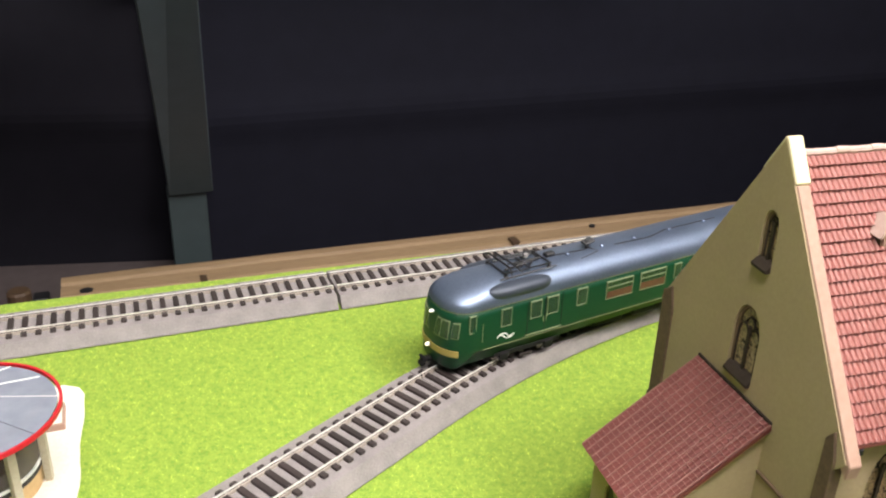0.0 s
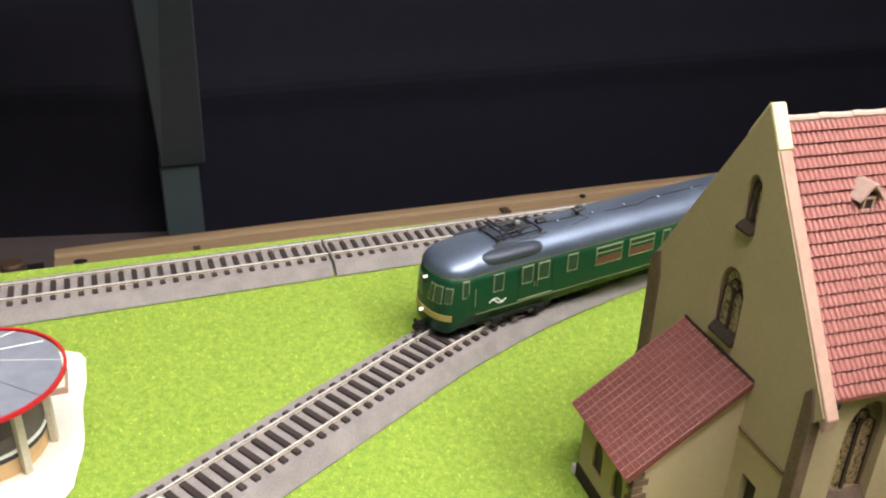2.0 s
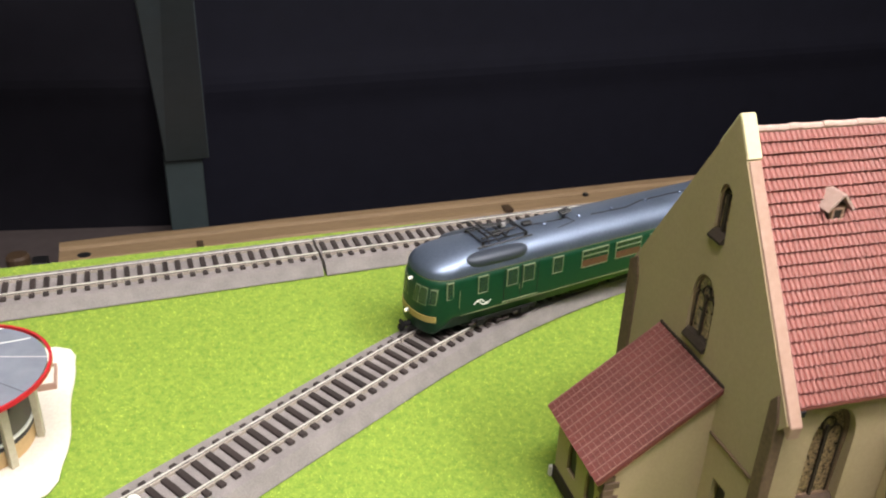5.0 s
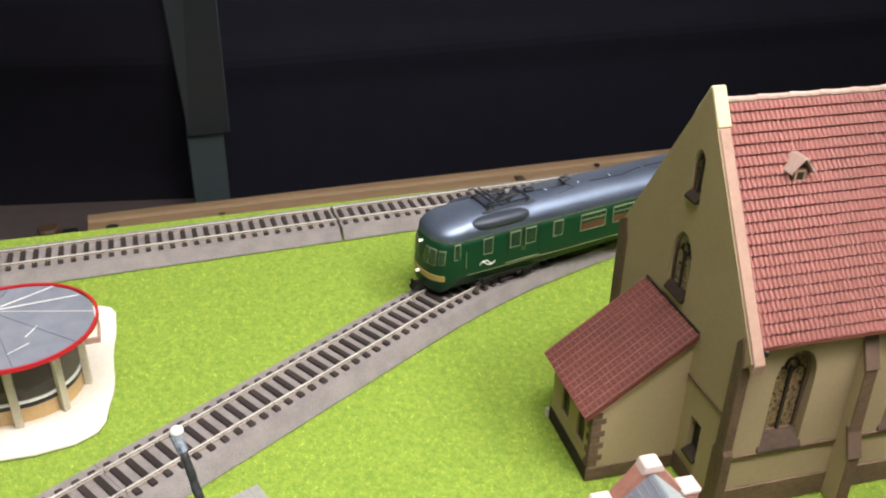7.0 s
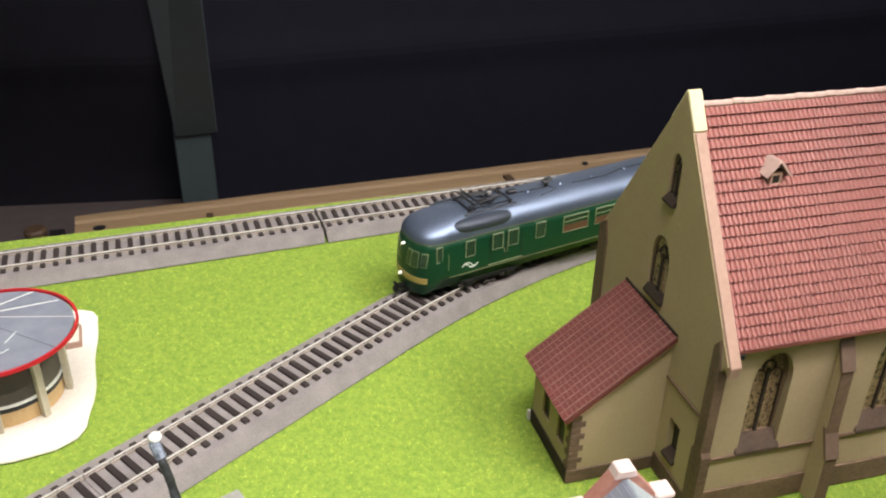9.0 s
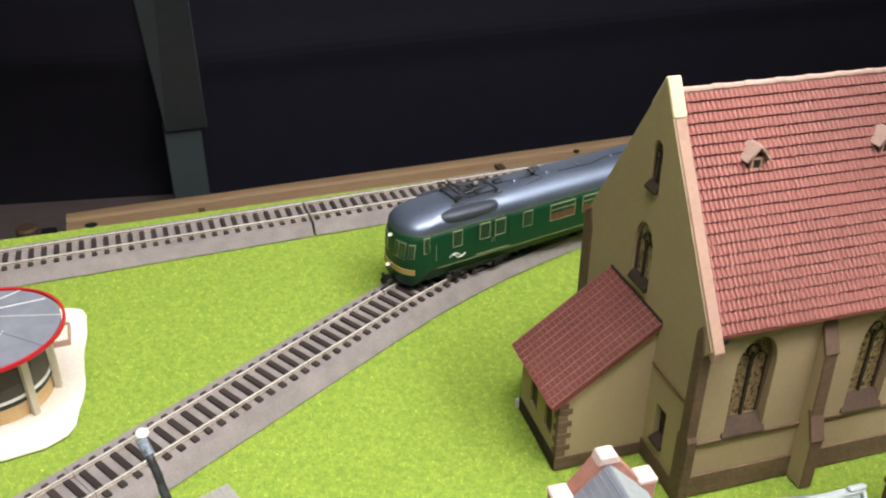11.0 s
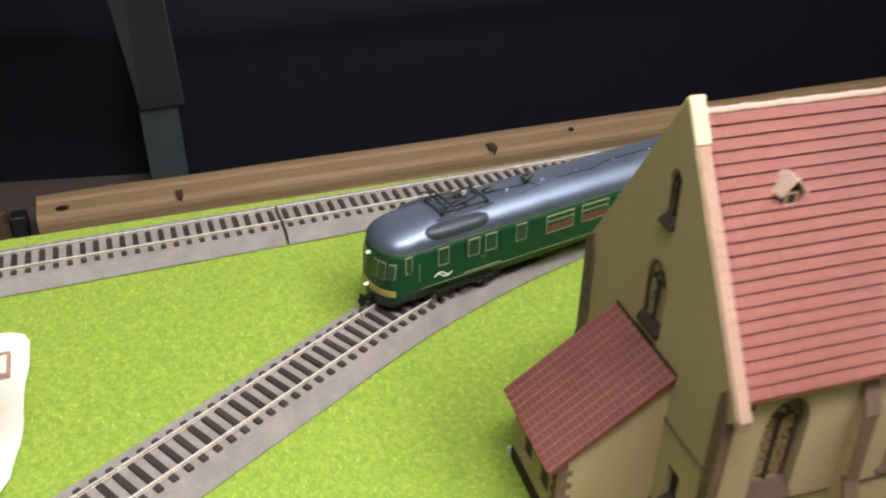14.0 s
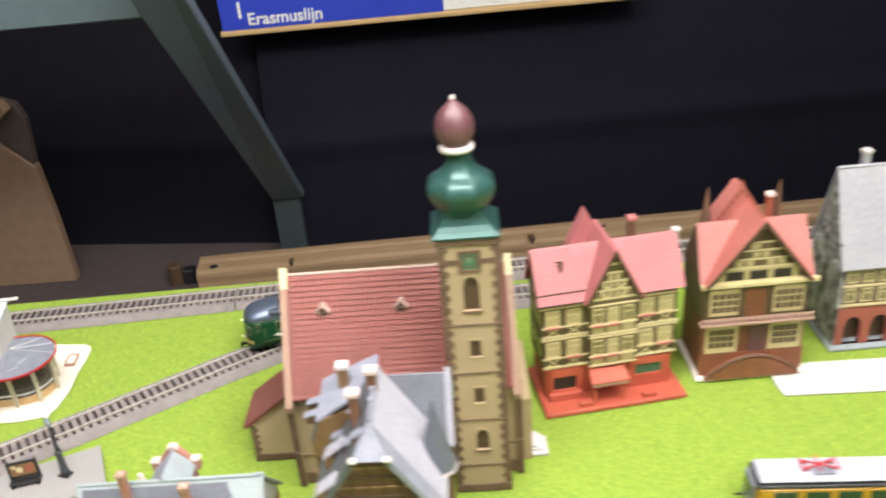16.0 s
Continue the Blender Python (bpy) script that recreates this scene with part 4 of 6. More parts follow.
    part("plinth", box(-1.3, -0.55, 11, 106, 0, 9, edge=0.25), STONE, root, "brown plinth")
    part("string_course", box(3.3, U1, 6.9, 7.9, 28.0, 29.4, edge=0.25), STONE, root)
    part("string_course", box(-1.3, -0.55, 10.6, 37.2, 49.8, 51.2, edge=0.25), STONE, root)
    for u in (54.4, 113.4):
        w = 5.8
        low = [(7.9, 0), (-1.6, 0), (-1.2, 27), (1.6, 34.4), (2.4, 36), (3.6, 69), (7.9, 78)]
        bt = part("buttress", prism(low, u, u + w, "u", edge=0.3), CREAM, root, "cream stepped buttress")
        part("buttress_cap", slab([(u - 0.4, 2.2, 67.5), (u + w + 0.4, 2.2, 67.5), (u + w + 0.4, 8.2, 81), (u - 0.4, 8.2, 81)], 1.5, edge=0.2), CAPBROWN, bt, "pink brown cap")
        part("buttress_step", slab([(u - 0.4, -2.4, 26.0), (u + w + 0.4, -2.4, 26.0), (u + w + 0.4, 2.8, 39.5), (u - 0.4, 2.8, 39.5)], 1.5, edge=0.2), CAPBROWN, bt, "pink brown cap")
        part("buttress_face", prism([(-2.2, 0), (-1.65, 0), (-1.25, 26.5), (-1.8, 26.5)], u + 0.2, u + w - 0.1, "u"), STONE, bt, "brown front face")
        part("buttress_face", prism([(1.7, 37), (2.35, 37), (3.5, 68.5), (2.9, 68)], u + 0.2, u + w - 0.1, "u"), STONE, bt, "brown front face")

    # lean-to by the west gable
    A0, A1, V0, V1 = -42.0, -0.55, 37.4, 79.8
    k = (72.0 - 36.8) / 47.0

    def lean_z(u):
        return 72.0 + k * u

    annex = part("sacristy", outline([(A0, 0), (A1, 0), (A1, lean_z(A1) - 1.5), (A0, lean_z(A0) - 1.5)], [], V0, V0 + 2.6, "v"), CREAM, root, "cream lean-to sacristy with dark red roof")
    part("wall", outline([(A0, 0), (A1, 0), (A1, lean_z(A1) - 1.5), (A0, lean_z(A0) - 1.5)], [], V1 - 2.6, V1, "v"), CREAM, annex)
    aw = [arch(65.0, 4.0, 14, 29), arch(48.0, 4.0, 14, 29)]
    part("wall", outline(rect(V0 + 2.6, V1 - 2.6, 0, lean_z(A0) - 1.6), aw, A0, A0 + 2.4, "u"), CREAM, annex)
    for c in (65.0, 48.0):
        part("window", ring(arch(c, 3.2, 14.6, 28.2), 0.8, A0 + 0.8, A0 + 1.6, "u"), STONE, annex, "small arched dark window")
        part("pane", outline(arch(c, 3.9, 14, 28.9), [], A0 + 1.4, A0 + 1.8, "u"), DARKVOID, annex)
    part("plinth", box(A0 - 0.8, -1.4, V0 - 0.8, V0 - 0.05, 0, 7.0, edge=0.25), STONE, annex)
    # this plinth's colour stands in for the black shadow along the west base
    part("plinth", box(A0 - 0.8, A0 - 0.05, V0, V1 + 0.6, 0, 7.0, edge=0.25), SILLDARK, annex, "plinth coloured dark for the shadow at its foot")
    E0, EN, EF = -47.0, 35.0, 82.4
    part("roof_deck", slab([(E0 + 0.3, EN, lean_z(E0) - 0.7), (-0.6, EN, lean_z(0) - 0.7), (-0.6, EF, lean_z(0) - 0.7), (E0 + 0.3, EF, lean_z(E0) - 0.7)], 1.5), TILEDARK, annex)
    t = part("roof_tiles", tiled((E0, EF, lean_z(E0)), (E0, EN, lean_z(E0)), (-0.6, EN, lean_z(-0.6)), (-0.6, EF, lean_z(-0.6)), 24, 24, 0.2, 0.45, per=3), TILEDARK, annex, "dark red moulded roof tiles")
    tagged(t, kind="stuff")
    for i in range(12):
        v = EF - 0.3 - i * (EF - EN - 0.6) / 11
        part("tile_rib", slab([(E0 - 0.1, v - 0.14, lean_z(E0) + 0.98), (-0.7, v - 0.14, lean_z(-0.7) + 0.98), (-0.7, v + 0.14, lean_z(-0.7) + 0.98), (E0 - 0.1, v + 0.14, lean_z(E0) + 0.98)], 0.6), RIBLIT, annex)
    for i in range(1, 24):
        u = E0 + i * (-0.6 - E0) / 24 - 0.1
        part("tile_lap", slab([(u - 0.1, EN + 0.2, lean_z(u) + 0.72), (u + 0.1, EN + 0.2, lean_z(u) + 0.78), (u + 0.1, EF - 0.2, lean_z(u) + 0.78), (u - 0.1, EF - 0.2, lean_z(u) + 0.72)], 0.4), RIBLIT, annex)
    part("flashing", box(-1.3, -0.52, EN, EF, 71.6, 72.8, edge=0.2), SILLDARK, annex, "thin dark flashing")
    part("corner_stub", box(-44.0, -42.2, 80.0, 82.2, 0, 5.5, edge=0.4), CAPWHITE, annex, "small white stub")
    z = 7.2
    i = 0
    while z < lean_z(A0) - 4:
        w = 6.2 if i % 2 else 4.2
        blk = part("quoin", box(A0 - 0.5, A0 + w, V0 - 0.5, V0 + (8.4 - w), z, z + 3.1, edge=0.3), STONE, annex, "brown corner stone")
        z += 3.3
        i += 1

    # tower
    T0, T1, F0, F1, TOP = 124.0, 164.0, -12.5, 25.5, 219.5
    tc = ((T0 + T1) / 2, (F0 + F1) / 2)
    bel, low = arch(144, 5.4, 164.5, 191), arch(145.2, 4.6, 41, 60)
    sq = [rect(141, 148, 125.5, 139.5), rect(141.4, 148.4, 84.5, 98.5)]
    tower = part("tower", outline(rect(T0, T1, 0, TOP), [bel, low, *sq], F0, F0 + 3, "v"), CREAM, root, "tall cream tower with brown corner stones")
    part("wall", outline(rect(F0 + 3, F1 - 3, 0, TOP), [arch(6.5, 5.0, 164.5, 191)], T0, T0 + 3, "u"), PINKWEST, tower, "pale pinkish wall, side light put into its colour")
    part("wall", outline(rect(F0 + 3, F1 - 3, 0, TOP), [arch(6.5, 5.0, 164.5, 191)], T1 - 3, T1, "u"), CREAM, tower)
    part("wall", box(T0, T1, F1 - 3, F1, 0, TOP), CREAM, tower)
    part("inner_shaft", box(T0 + 5, T1 - 5, F0 + 4.2, F1 - 5, 0.5, TOP - 1), DARKVOID, tower, "dark core, the tower's inner shade in its colour")
    for c, h, z0, z1 in ((144, 5.4, 164.5, 191), (145.2, 4.6, 41, 60)):
        part("window_surround", ring(arch(c, h, z0, z1), 1.7, F0 - 0.6, F0 - 0.02, "v"), CREAM, tower, "cream arched surround")
        part("louvre", outline(arch(c, h - 0.2, z0, z1 - 0.2), [], F0 + 1.6, F0 + 2.2, "v"), TIMBERD, tower)
        part("sill", box(c - h - 1.5, c + h + 1.5, F0 - 1.2, F0 + 0.8, z0 - 1.6, z0 - 0.1, edge=0.2), STONE, tower)
    for x0, x1, z0, z1 in ((141, 148, 125.5, 139.5), (141.4, 148.4, 84.5, 98.5)):
        part("window_surround", outline(rect(x0 - 1.3, x1 + 1.3, z0 - 1.3, z1 + 1.3), [rect(x0, x1, z0, z1)], F0 - 0.5, F0 - 0.02, "v"), CREAM, tower)
        part("pane", box(x0, x1, F0 + 1.6, F0 + 2.0, z0, z1), TIMBERD, tower)
        part("mullion", box(x0 + 3.2, x0 + 3.8, F0 + 1.0, F0 + 1.5, z0, z1), STONE, tower)
    part("window_surround", ring(arch(6.5, 5.0, 164.5, 191), 1.5, T0 - 0.5, T0 - 0.02, "u"), CREAMTIP, tower)
    for z in (25.4, 69.0, 111.0, 152.0):
        part("string_course", box(T0 - 0.9, T1 + 0.9, F0 - 0.9, F0 - 0.02, z, z + 1.5, edge=0.25), STONE, tower)
        part("string_course", box(T0 - 0.9, T0 - 0.02, F0, F1, z, z + 1.5, edge=0.25), CREAMTIP if z > 140 else STONE, tower)
    part("plinth", box(T0 - 1.2, T1 + 1.2, F0 - 1.2, F1 + 1.2, 0, 7.5, edge=0.4), STONE, tower)
    part("cornice", box(T0 - 1.4, T1 + 1.4, F0 - 1.4, F1 + 1.4, 215.5, 219.9, edge=0.4), STONE, tower, "brown cornice")
    for fx, at, axis in (((138.6, 149.4), F0, "v"), ((1.1, 11.9), T0, "u")):
        cl = part("clock_frame", outline(rect(fx[0] - 2.2, fx[1] + 2.2, 194.4, 211), [rect(fx[0] + 0.4, fx[1] - 0.4, 196.8, 208.8)], at - 1.1, at - 0.02, axis), STONE, tower, "brown clock frame")
        b = box(fx[0] + 0.4, fx[1] - 0.4, at - 0.6, at - 0.02, 196.8, 208.8) if axis == "v" else box(at - 0.6, at - 0.02, fx[0] + 0.4, fx[1] - 0.4, 196.8, 208.8)
        part("clock_face", b, CLOCKG if axis == "v" else paint("blue_clock_face", (0.05, 0.16, 0.26), (0.035, 0.11, 0.19), 400, 60, 0.5), cl, "green clock face" if axis == "v" else "blue clock face")
        if axis == "v":
            cc = (fx[0] + fx[1]) / 2
            part("dial_ring", ring([(cc + 4.0 * math.cos(i * math.pi / 8), 202.8 + 4.0 * math.sin(i * math.pi / 8)) for i in range(16)], 0.7, at - 0.9, at - 0.62, "v"), STONE, cl)
            part("clock_hand", box(cc - 0.25, cc + 0.25, at - 1.0, at - 0.62, 202.8, 206.2), CREAMTIP, cl)
        part("label_band", box(T0 + 1, T1 - 1, F0 - 0.5, F0 - 0.03, 201, 204.5, edge=0.1) if axis == "v" else box(T0 - 0.5, T0 - 0.03, F0 + 1, F1 - 1, 201, 204.5), STONE, tower)
    z, i = 8.0, 0
    while z < 211:
        w = 5.6 if i % 2 else 3.6
        for x0, x1 in ((T0 - 0.7, T0 + w), (T1 - w, T1 + 0.7)):
            part("quoin", box(x0, x1, F0 - 0.7, F0 - 0.02, z, z + 4.2), STONE, tower)
        part("quoin", box(T0 - 0.7, T0 - 0.02, F0, F0 + 9.2 - w, z, z + 4.2), STONE, tower)
        part("quoin", box(T0 - 0.7, T0 - 0.02, F1 - 9.2 + w, F1, z, z + 4.2), STONE, tower)
        z += 4.7
        i += 1
    # copper roof: a flared square skirt, an onion, a neck and the maroon ball
    m = bmesh.new()
    rings = []
    for w, z in ((22.6, 220.4), (22.8, 221.8), (19.6, 224.0), (16.4, 227.4), (14.2, 231.5), (13.4, 236)):
        rings.append([m.verts.new((tc[0] - 1.4 + sx * w, tc[1] + sy * w * 0.95, z)) for sx, sy in ((-1, -1), (1, -1), (1, 1), (-1, 1))])
    for p, q in zip(rings, rings[1:]):
        for i in range(4):
            j = (i + 1) % 4
            m.faces.new((p[i], p[j], q[j], q[i]))
    m.faces.new(rings[0])
    m.faces.new(rings[-1])
    spire = part("spire", m, COPPER, tower, "glossy green copper onion spire")
    on = lathe([(13.6, 229.5), (15.0, 232.5), (18.4, 238), (21.8, 243.4), (23.5, 248), (23.9, 251), (22.9, 254), (19.9, 257), (15.0, 260.2), (11.0, 263.6), (9.2, 267.4), (8.5, 271), (8.3, 275)], 8, tc[0] - 2.2, tc[1], turn=math.pi / 8)
    bmesh.ops.recalc_face_normals(on, faces=on.faces)
    part("onion", bevel(on, 0.7, 2, 30), COPPER, spire, "eight-sided glossy green onion", smooth=True)
    part("collar", lathe([(8.6, 274.6), (10.8, 275.4), (11.4, 277.2), (10.6, 279.0), (9.4, 279.6)], 28, tc[0] - 3.2, tc[1]), CAPWHITE, spire, "pale collar ring", smooth=True)
    part("ball", lathe([(9.2, 279.2), (10.8, 282.0), (12.5, 287), (12.8, 291.6), (11.9, 296.4), (9.4, 301), (6.2, 304.4), (3.2, 307), (1.6, 308.8)], 24, tc[0] - 3.8, tc[1]), BALLRED, spire, "maroon ball", smooth=True)
    part("finial", lathe([(1.2, 308.4), (1.8, 309.6), (0.9, 311.6)], 10, tc[0] - 3.8, tc[1]), CAPWHITE, spire)
    # porch and steps at the far end
    ap = part("choir", box(U1 - 0.5, U1 + 9, 20, 100, 0, 60), CREAM, root)
    stp = part("steps", box(U1 + 1.5, U1 + 22, 22, 44, 0, 2.6, edge=0.3), CAPWHITE, root, "pale stone steps")
    for i in range(1, 4):
        part("step", box(U1 + 1.5, U1 + 22 - i * 4, 24 + i, 44, 2.6 * i, 2.6 * (i + 1), edge=0.3), CAPWHITE, stp)


church()


# ---- the station pavilion ----
def station():
    root = thing("station_building", -179, 283, 0, 24, "white model station with round grey roof and red rim", "building")
    back = 43.5

    def lobe(r, z0, z1, length):
        pts = [(-length, -r), (0, -r)] + [(r * math.cos(a), r * math.sin(a)) for a in (-math.pi / 2 + math.pi * i / 24 for i in range(1, 24))] + [(0, r), (-length, r)]
        return prism(pts, z0, z1, "z")

    pav = part("pavilion_roof", bevel(lobe(34.2, 44.2, 46.0, 62.0), 0.4), GREYROOF, root, "flat grey sheet roof with pale seams")
    rim_pts = [(-62, -35.6), (0, -35.6)] + [(35.6 * math.cos(-math.pi / 2 + math.pi * i / 28), 35.6 * math.sin(-math.pi / 2 + math.pi * i / 28)) for i in range(1, 28)] + [(0, 35.6), (-62, 35.6)]
    part("roof_rim", bevel(sweep(rim_pts, [(-0.6, 44.9), (0.6, 44.9), (0.6, 46.7), (-0.6, 46.7)]), 0.25), REDRIM, root, "bright red roof rim", smooth=False)
    hub = (-11.5, 15.9)
    lines = (((15.8, 30.5), 0.30, WHITEP), ((27.3, 18.6), 0.34, WHITEP), ((35.0, 1.2), 0.20, CAPWHITE), ((27.6, -23.0), 0.16, SLATE), ((1.9, -35.5), 0.18, SLATE), ((-22, -35.5), 0.2, CAPWHITE), ((-4, 35.5), 0.2, SLATE))
    for (ex, ey), w, mt in lines:
        dx, dy = ex - hub[0], ey - hub[1]
        q = math.hypot(dx, dy)
        nx, ny = -dy / q * w, dx / q * w
        part("seam", prism([(hub[0] - nx, hub[1] - ny), (ex - nx, ey - ny), (ex + nx, ey + ny), (hub[0] + nx, hub[1] + ny)], 46.02, 46.2, "z"), mt, pav)
    for (ax, ay), (bx, by) in (((9.7, -3.5), (5.3, -11.4)), ((-1.4, -22.8), (7.3, -16.7))):
        part("scratch", prism([(ax, ay), (bx, by), (bx + 0.3, by - 0.25), (ax + 0.3, ay - 0.25)], 46.02, 46.16, "z"), WHITEP, pav, "pale scratch")
    part("seam", prism([(-61.6, -33.6), (-60.8, -33.6), (-49.6, -4), (-50.4, -4)], 46.02, 46.25, "z"), WHITEP, pav, "pale roof seam")
    # the glazed wall under the roof: a straight front and a round end about its own centre
    cx, cy, wr = -3.0, 11.5, 28.2

    def bay(r, z0, z1):
        pts = [(-62, cy - r), (cx, cy - r)] + [(cx + r * math.cos(a), cy + r * math.sin(a)) for a in (-math.pi / 2 + math.pi * i / 24 for i in range(1, 22))] + [(-62, cy + r * 0.8)]
        return prism(pts, z0, z1, "z")

    wall = part("pavilion_wall", bevel(bay(wr - 2.6, 2.0, 10.4), 0.3), TAN, root, "tan low wall")
    part("black_band", bay(wr - 1.9, 10.42, 13.0), BLACKP, wall)
    part("white_sill", bevel(bay(wr - 1.6, 13.02, 14.4), 0.3), WHITEP, wall)
    part("inner_core", bay(wr - 11.0, 14.45, 42.5), CABIN, root, "core coloured as the pavilion's shaded inside")
    part("window_head", bay(wr - 2.0, 40.6, 44.1), PILLAR, root)
    spots = [(cx - 2 - 20.2 * k, cy - wr, 0) for k in range(4)]
    spots += [(cx + wr * math.cos(radians(a)), cy + wr * math.sin(radians(a)), a + 90) for a in (-51, -7, 37)]
    first = None
    for x, y, a in spots:
        if first is None:
            first = part("pillar", prism([(-1.7, 2.0), (1.7, 2.0), (1.9, 43.8), (-1.9, 43.8)], -1.4, 1.6, "v", edge=0.25), PILLAR, root, "cream pillar")
            first.matrix_basis = pose(x * MM, y * MM, 0, 0, 0, a)
        else:
            again(first, x, y, 0, a)
    for x, y, a in spots[:3]:
        part("pane", box(x - 18.4, x - 1.8, y + 2.4, y + 2.7, 14.45, 40.5), SHOPGLASS, root, "dark window pane")
    for a0 in (-94, -51, -7):
        pts = [(cx + (wr - 2.5) * math.cos(radians(a0 + 43.5 * i / 8)), cy + (wr - 2.5) * math.sin(radians(a0 + 43.5 * i / 8))) for i in range(9)]
        part("pane", sweep(pts, [(-0.15, 14.45), (0.15, 14.45), (0.15, 40.5), (-0.15, 40.5)]), SHOPGLASS, root, "curved dark pane")
    # the entrance beside it, under a canopy of its own
    part("canopy", box(-150, -62.4, -33.4, 4.0, 42.6, 44.4, edge=0.3), PILLAR, root, "cream entrance canopy")
    part("canopy_edge", box(-150, -62.4, -35.0, -33.5, 41.6, 45.0, edge=0.3), REDRIM, root, "bright red canopy edge")
    part("entrance_wall", box(-150, -64, 3.2, 3.98, 2, 42.5), CABIN, root, "entrance wall, recess shade put into its colour")
    part("doormat", box(-92, -66, -24, 2.6, 2.02, 2.9, edge=0.2), BRICKRED, root, "red entrance carpet")
    # upper storey behind, under a roof that rises to the back
    bays = (20, 33.5, 47, 60.5, 74, 87.5, 101, 114.5)
    blk = part("main_block", outline(rect(-150, -15, 2, 70), [rect(-x - 9, -x, 56.4, 68) for x in bays], 2.4, 5.0, "v"), WHITEWALL, root, "white plaster main block")
    part("side_wall", outline([(5.0, 2), (back, 2), (back, 78.6), (5.0, 71.0)], [], -15.6, -13, "u"), WHITEWALL, blk)
    part("rear_wall", box(-150, -15.6, back - 2.6, back, 2, 78), WHITEWALL, blk)
    for x in bays:
        fr = part("window_frame", outline(rect(-x - 10.6, -x + 1.6, 54.8, 69.2), [rect(-x - 8.6, -x - 0.4, 58.0, 67.6)], 1.4, 2.36, "v"), REDDARK, blk, "dark red window frame")
        part("pane", box(-x - 9, -x, 3.8, 4.2, 56.4, 68), CARGLASS, fr)
        part("blind", box(-x - 8.4, -x - 0.6, 3.3, 3.7, 58.4, 65), PALEGREY, fr, "pale grey blind")
        part("flower_box", box(-x - 9.6, -x + 0.6, -0.2, 1.4, 54.0, 57.2, edge=0.4), REDDARK, fr, "dark red flower box")
    part("fascia", box(-152, -9.4, -2.0, -0.6, 69.4, 71.8, edge=0.3), REDRIM, root, "red roof fascia")
    top = part("roof", slab([(-154, -1.0, 72.4), (-10.2, -1.0, 72.4), (-12.4, back + 5, 81.0), (-154, back + 5, 81.0)], 1.3, edge=0.25), STATIONROOF, root, "pale grey stepped sheet roof")
    for v in (13, 28):
        z = 72.5 + (v + 1) * 8.6 / (back + 6)
        part("sheet_step", slab([(-154, v, z + 0.5), (-11.0, v, z + 0.5), (-11.6, v + 14, z + 2.9), (-154, v + 14, z + 2.9)], 0.5), STATIONROOF, top)
    part("roof_edge", prism([(back + 2, 80.6), (back + 6.5, 81.2), (back + 6.5, 82.0), (back + 1.6, 81.6)], -154, -3.0, "u"), WHITEWALL, top, "white rear roof edge")


def patio():
    root = thing("patio_slab", 0, 0, 0, 0, "off-white patio slab round the station on grass", "patio")
    pts = [(-330, 180), (-262, 209), (-229, 223), (-197, 237.5), (-162, 249.5), (-147.5, 258), (-141.5, 266), (-140.5, 274), (-144.3, 292), (-150, 308), (-157.4, 324), (-163, 341), (-168.3, 355), (-171.5, 363), (-176.5, 367.5), (-184, 368.5), (-215, 362), (-330, 318)]
    fine = []
    for i, p in enumerate(pts):
        q = pts[(i + 1) % len(pts)]
        for k in range(3):
            f = k / 3
            x, y = p[0] + (q[0] - p[0]) * f, p[1] + (q[1] - p[1]) * f
            w = noise.noise(Vector((x * 0.05, y * 0.05, 0))) * 0.9
            fine.append((x + w, y + w))
    part("slab", prism(fine, 0, 2.0, "z", edge=0.5), PATIO, root)


def planter():
    root = thing("wooden_planter", -176, 340, 2.0, 24, "low pink brown wooden planter frame on the patio", "planter")
    a = part("side", box(-5, 5, -9, -7.8, 0, 3.4, edge=0.2), COPING, root)
    again(a, 0, 16.8)
    b = part("end", box(-5, -3.8, -7.8, 7.8, 0, 3.4, edge=0.2), COPING, root)
    again(b, 8.8, 0)
    part("soil", box(-3.7, 3.7, -7.7, 7.7, 0, 2.2), PATIO, root)


patio()
station()
planter()


# ---- the platform, its lamp and its display board ----
def platform():
    root = thing("platform", -57.5, 234, 0, 42.6, "grey planked station platform beside the track", "platform")
    part("base", box(-268, -0.6, -54, -0.6, 0, 6.9, edge=0.4), CONCRETE, root)
    first = None
    k = 0
    while k * 4.4 < 264:
        u = -4.3 - k * 4.4
        if first is None:
            first = part("plank", box(-4.32, 0, -54.6, 0, 7.0, 8.1, edge=0.1), CONCRETE, root)
            first.matrix_basis = pose(-0.1 * MM, 0, 0)
        else:
            again(first, -0.1 - k * 4.4, 0.12 * math.sin(k * 3.1), 0.05 * math.sin(k * 7.7))
        k += 1
    part("corner_block", box(-4.5, 3.5, -60, -54.8, 0, 7.0, edge=0.6), CAPWHITE, root, "white corner block")


LAMPIRON = paint("rough_black_iron", (0.038, 0.0418, 0.0494), (0.0061, 0.0061, 0.0068), 350, 220, 0.4, bump=0.6, depth=0.0006, dirt=0.25)


LAMPBODY = paint("mottled_lamp_grey", (0.26, 0.30, 0.38), (0.05, 0.06, 0.08), 500, 300, 0.4, bump=0.4, dirt=0.25)


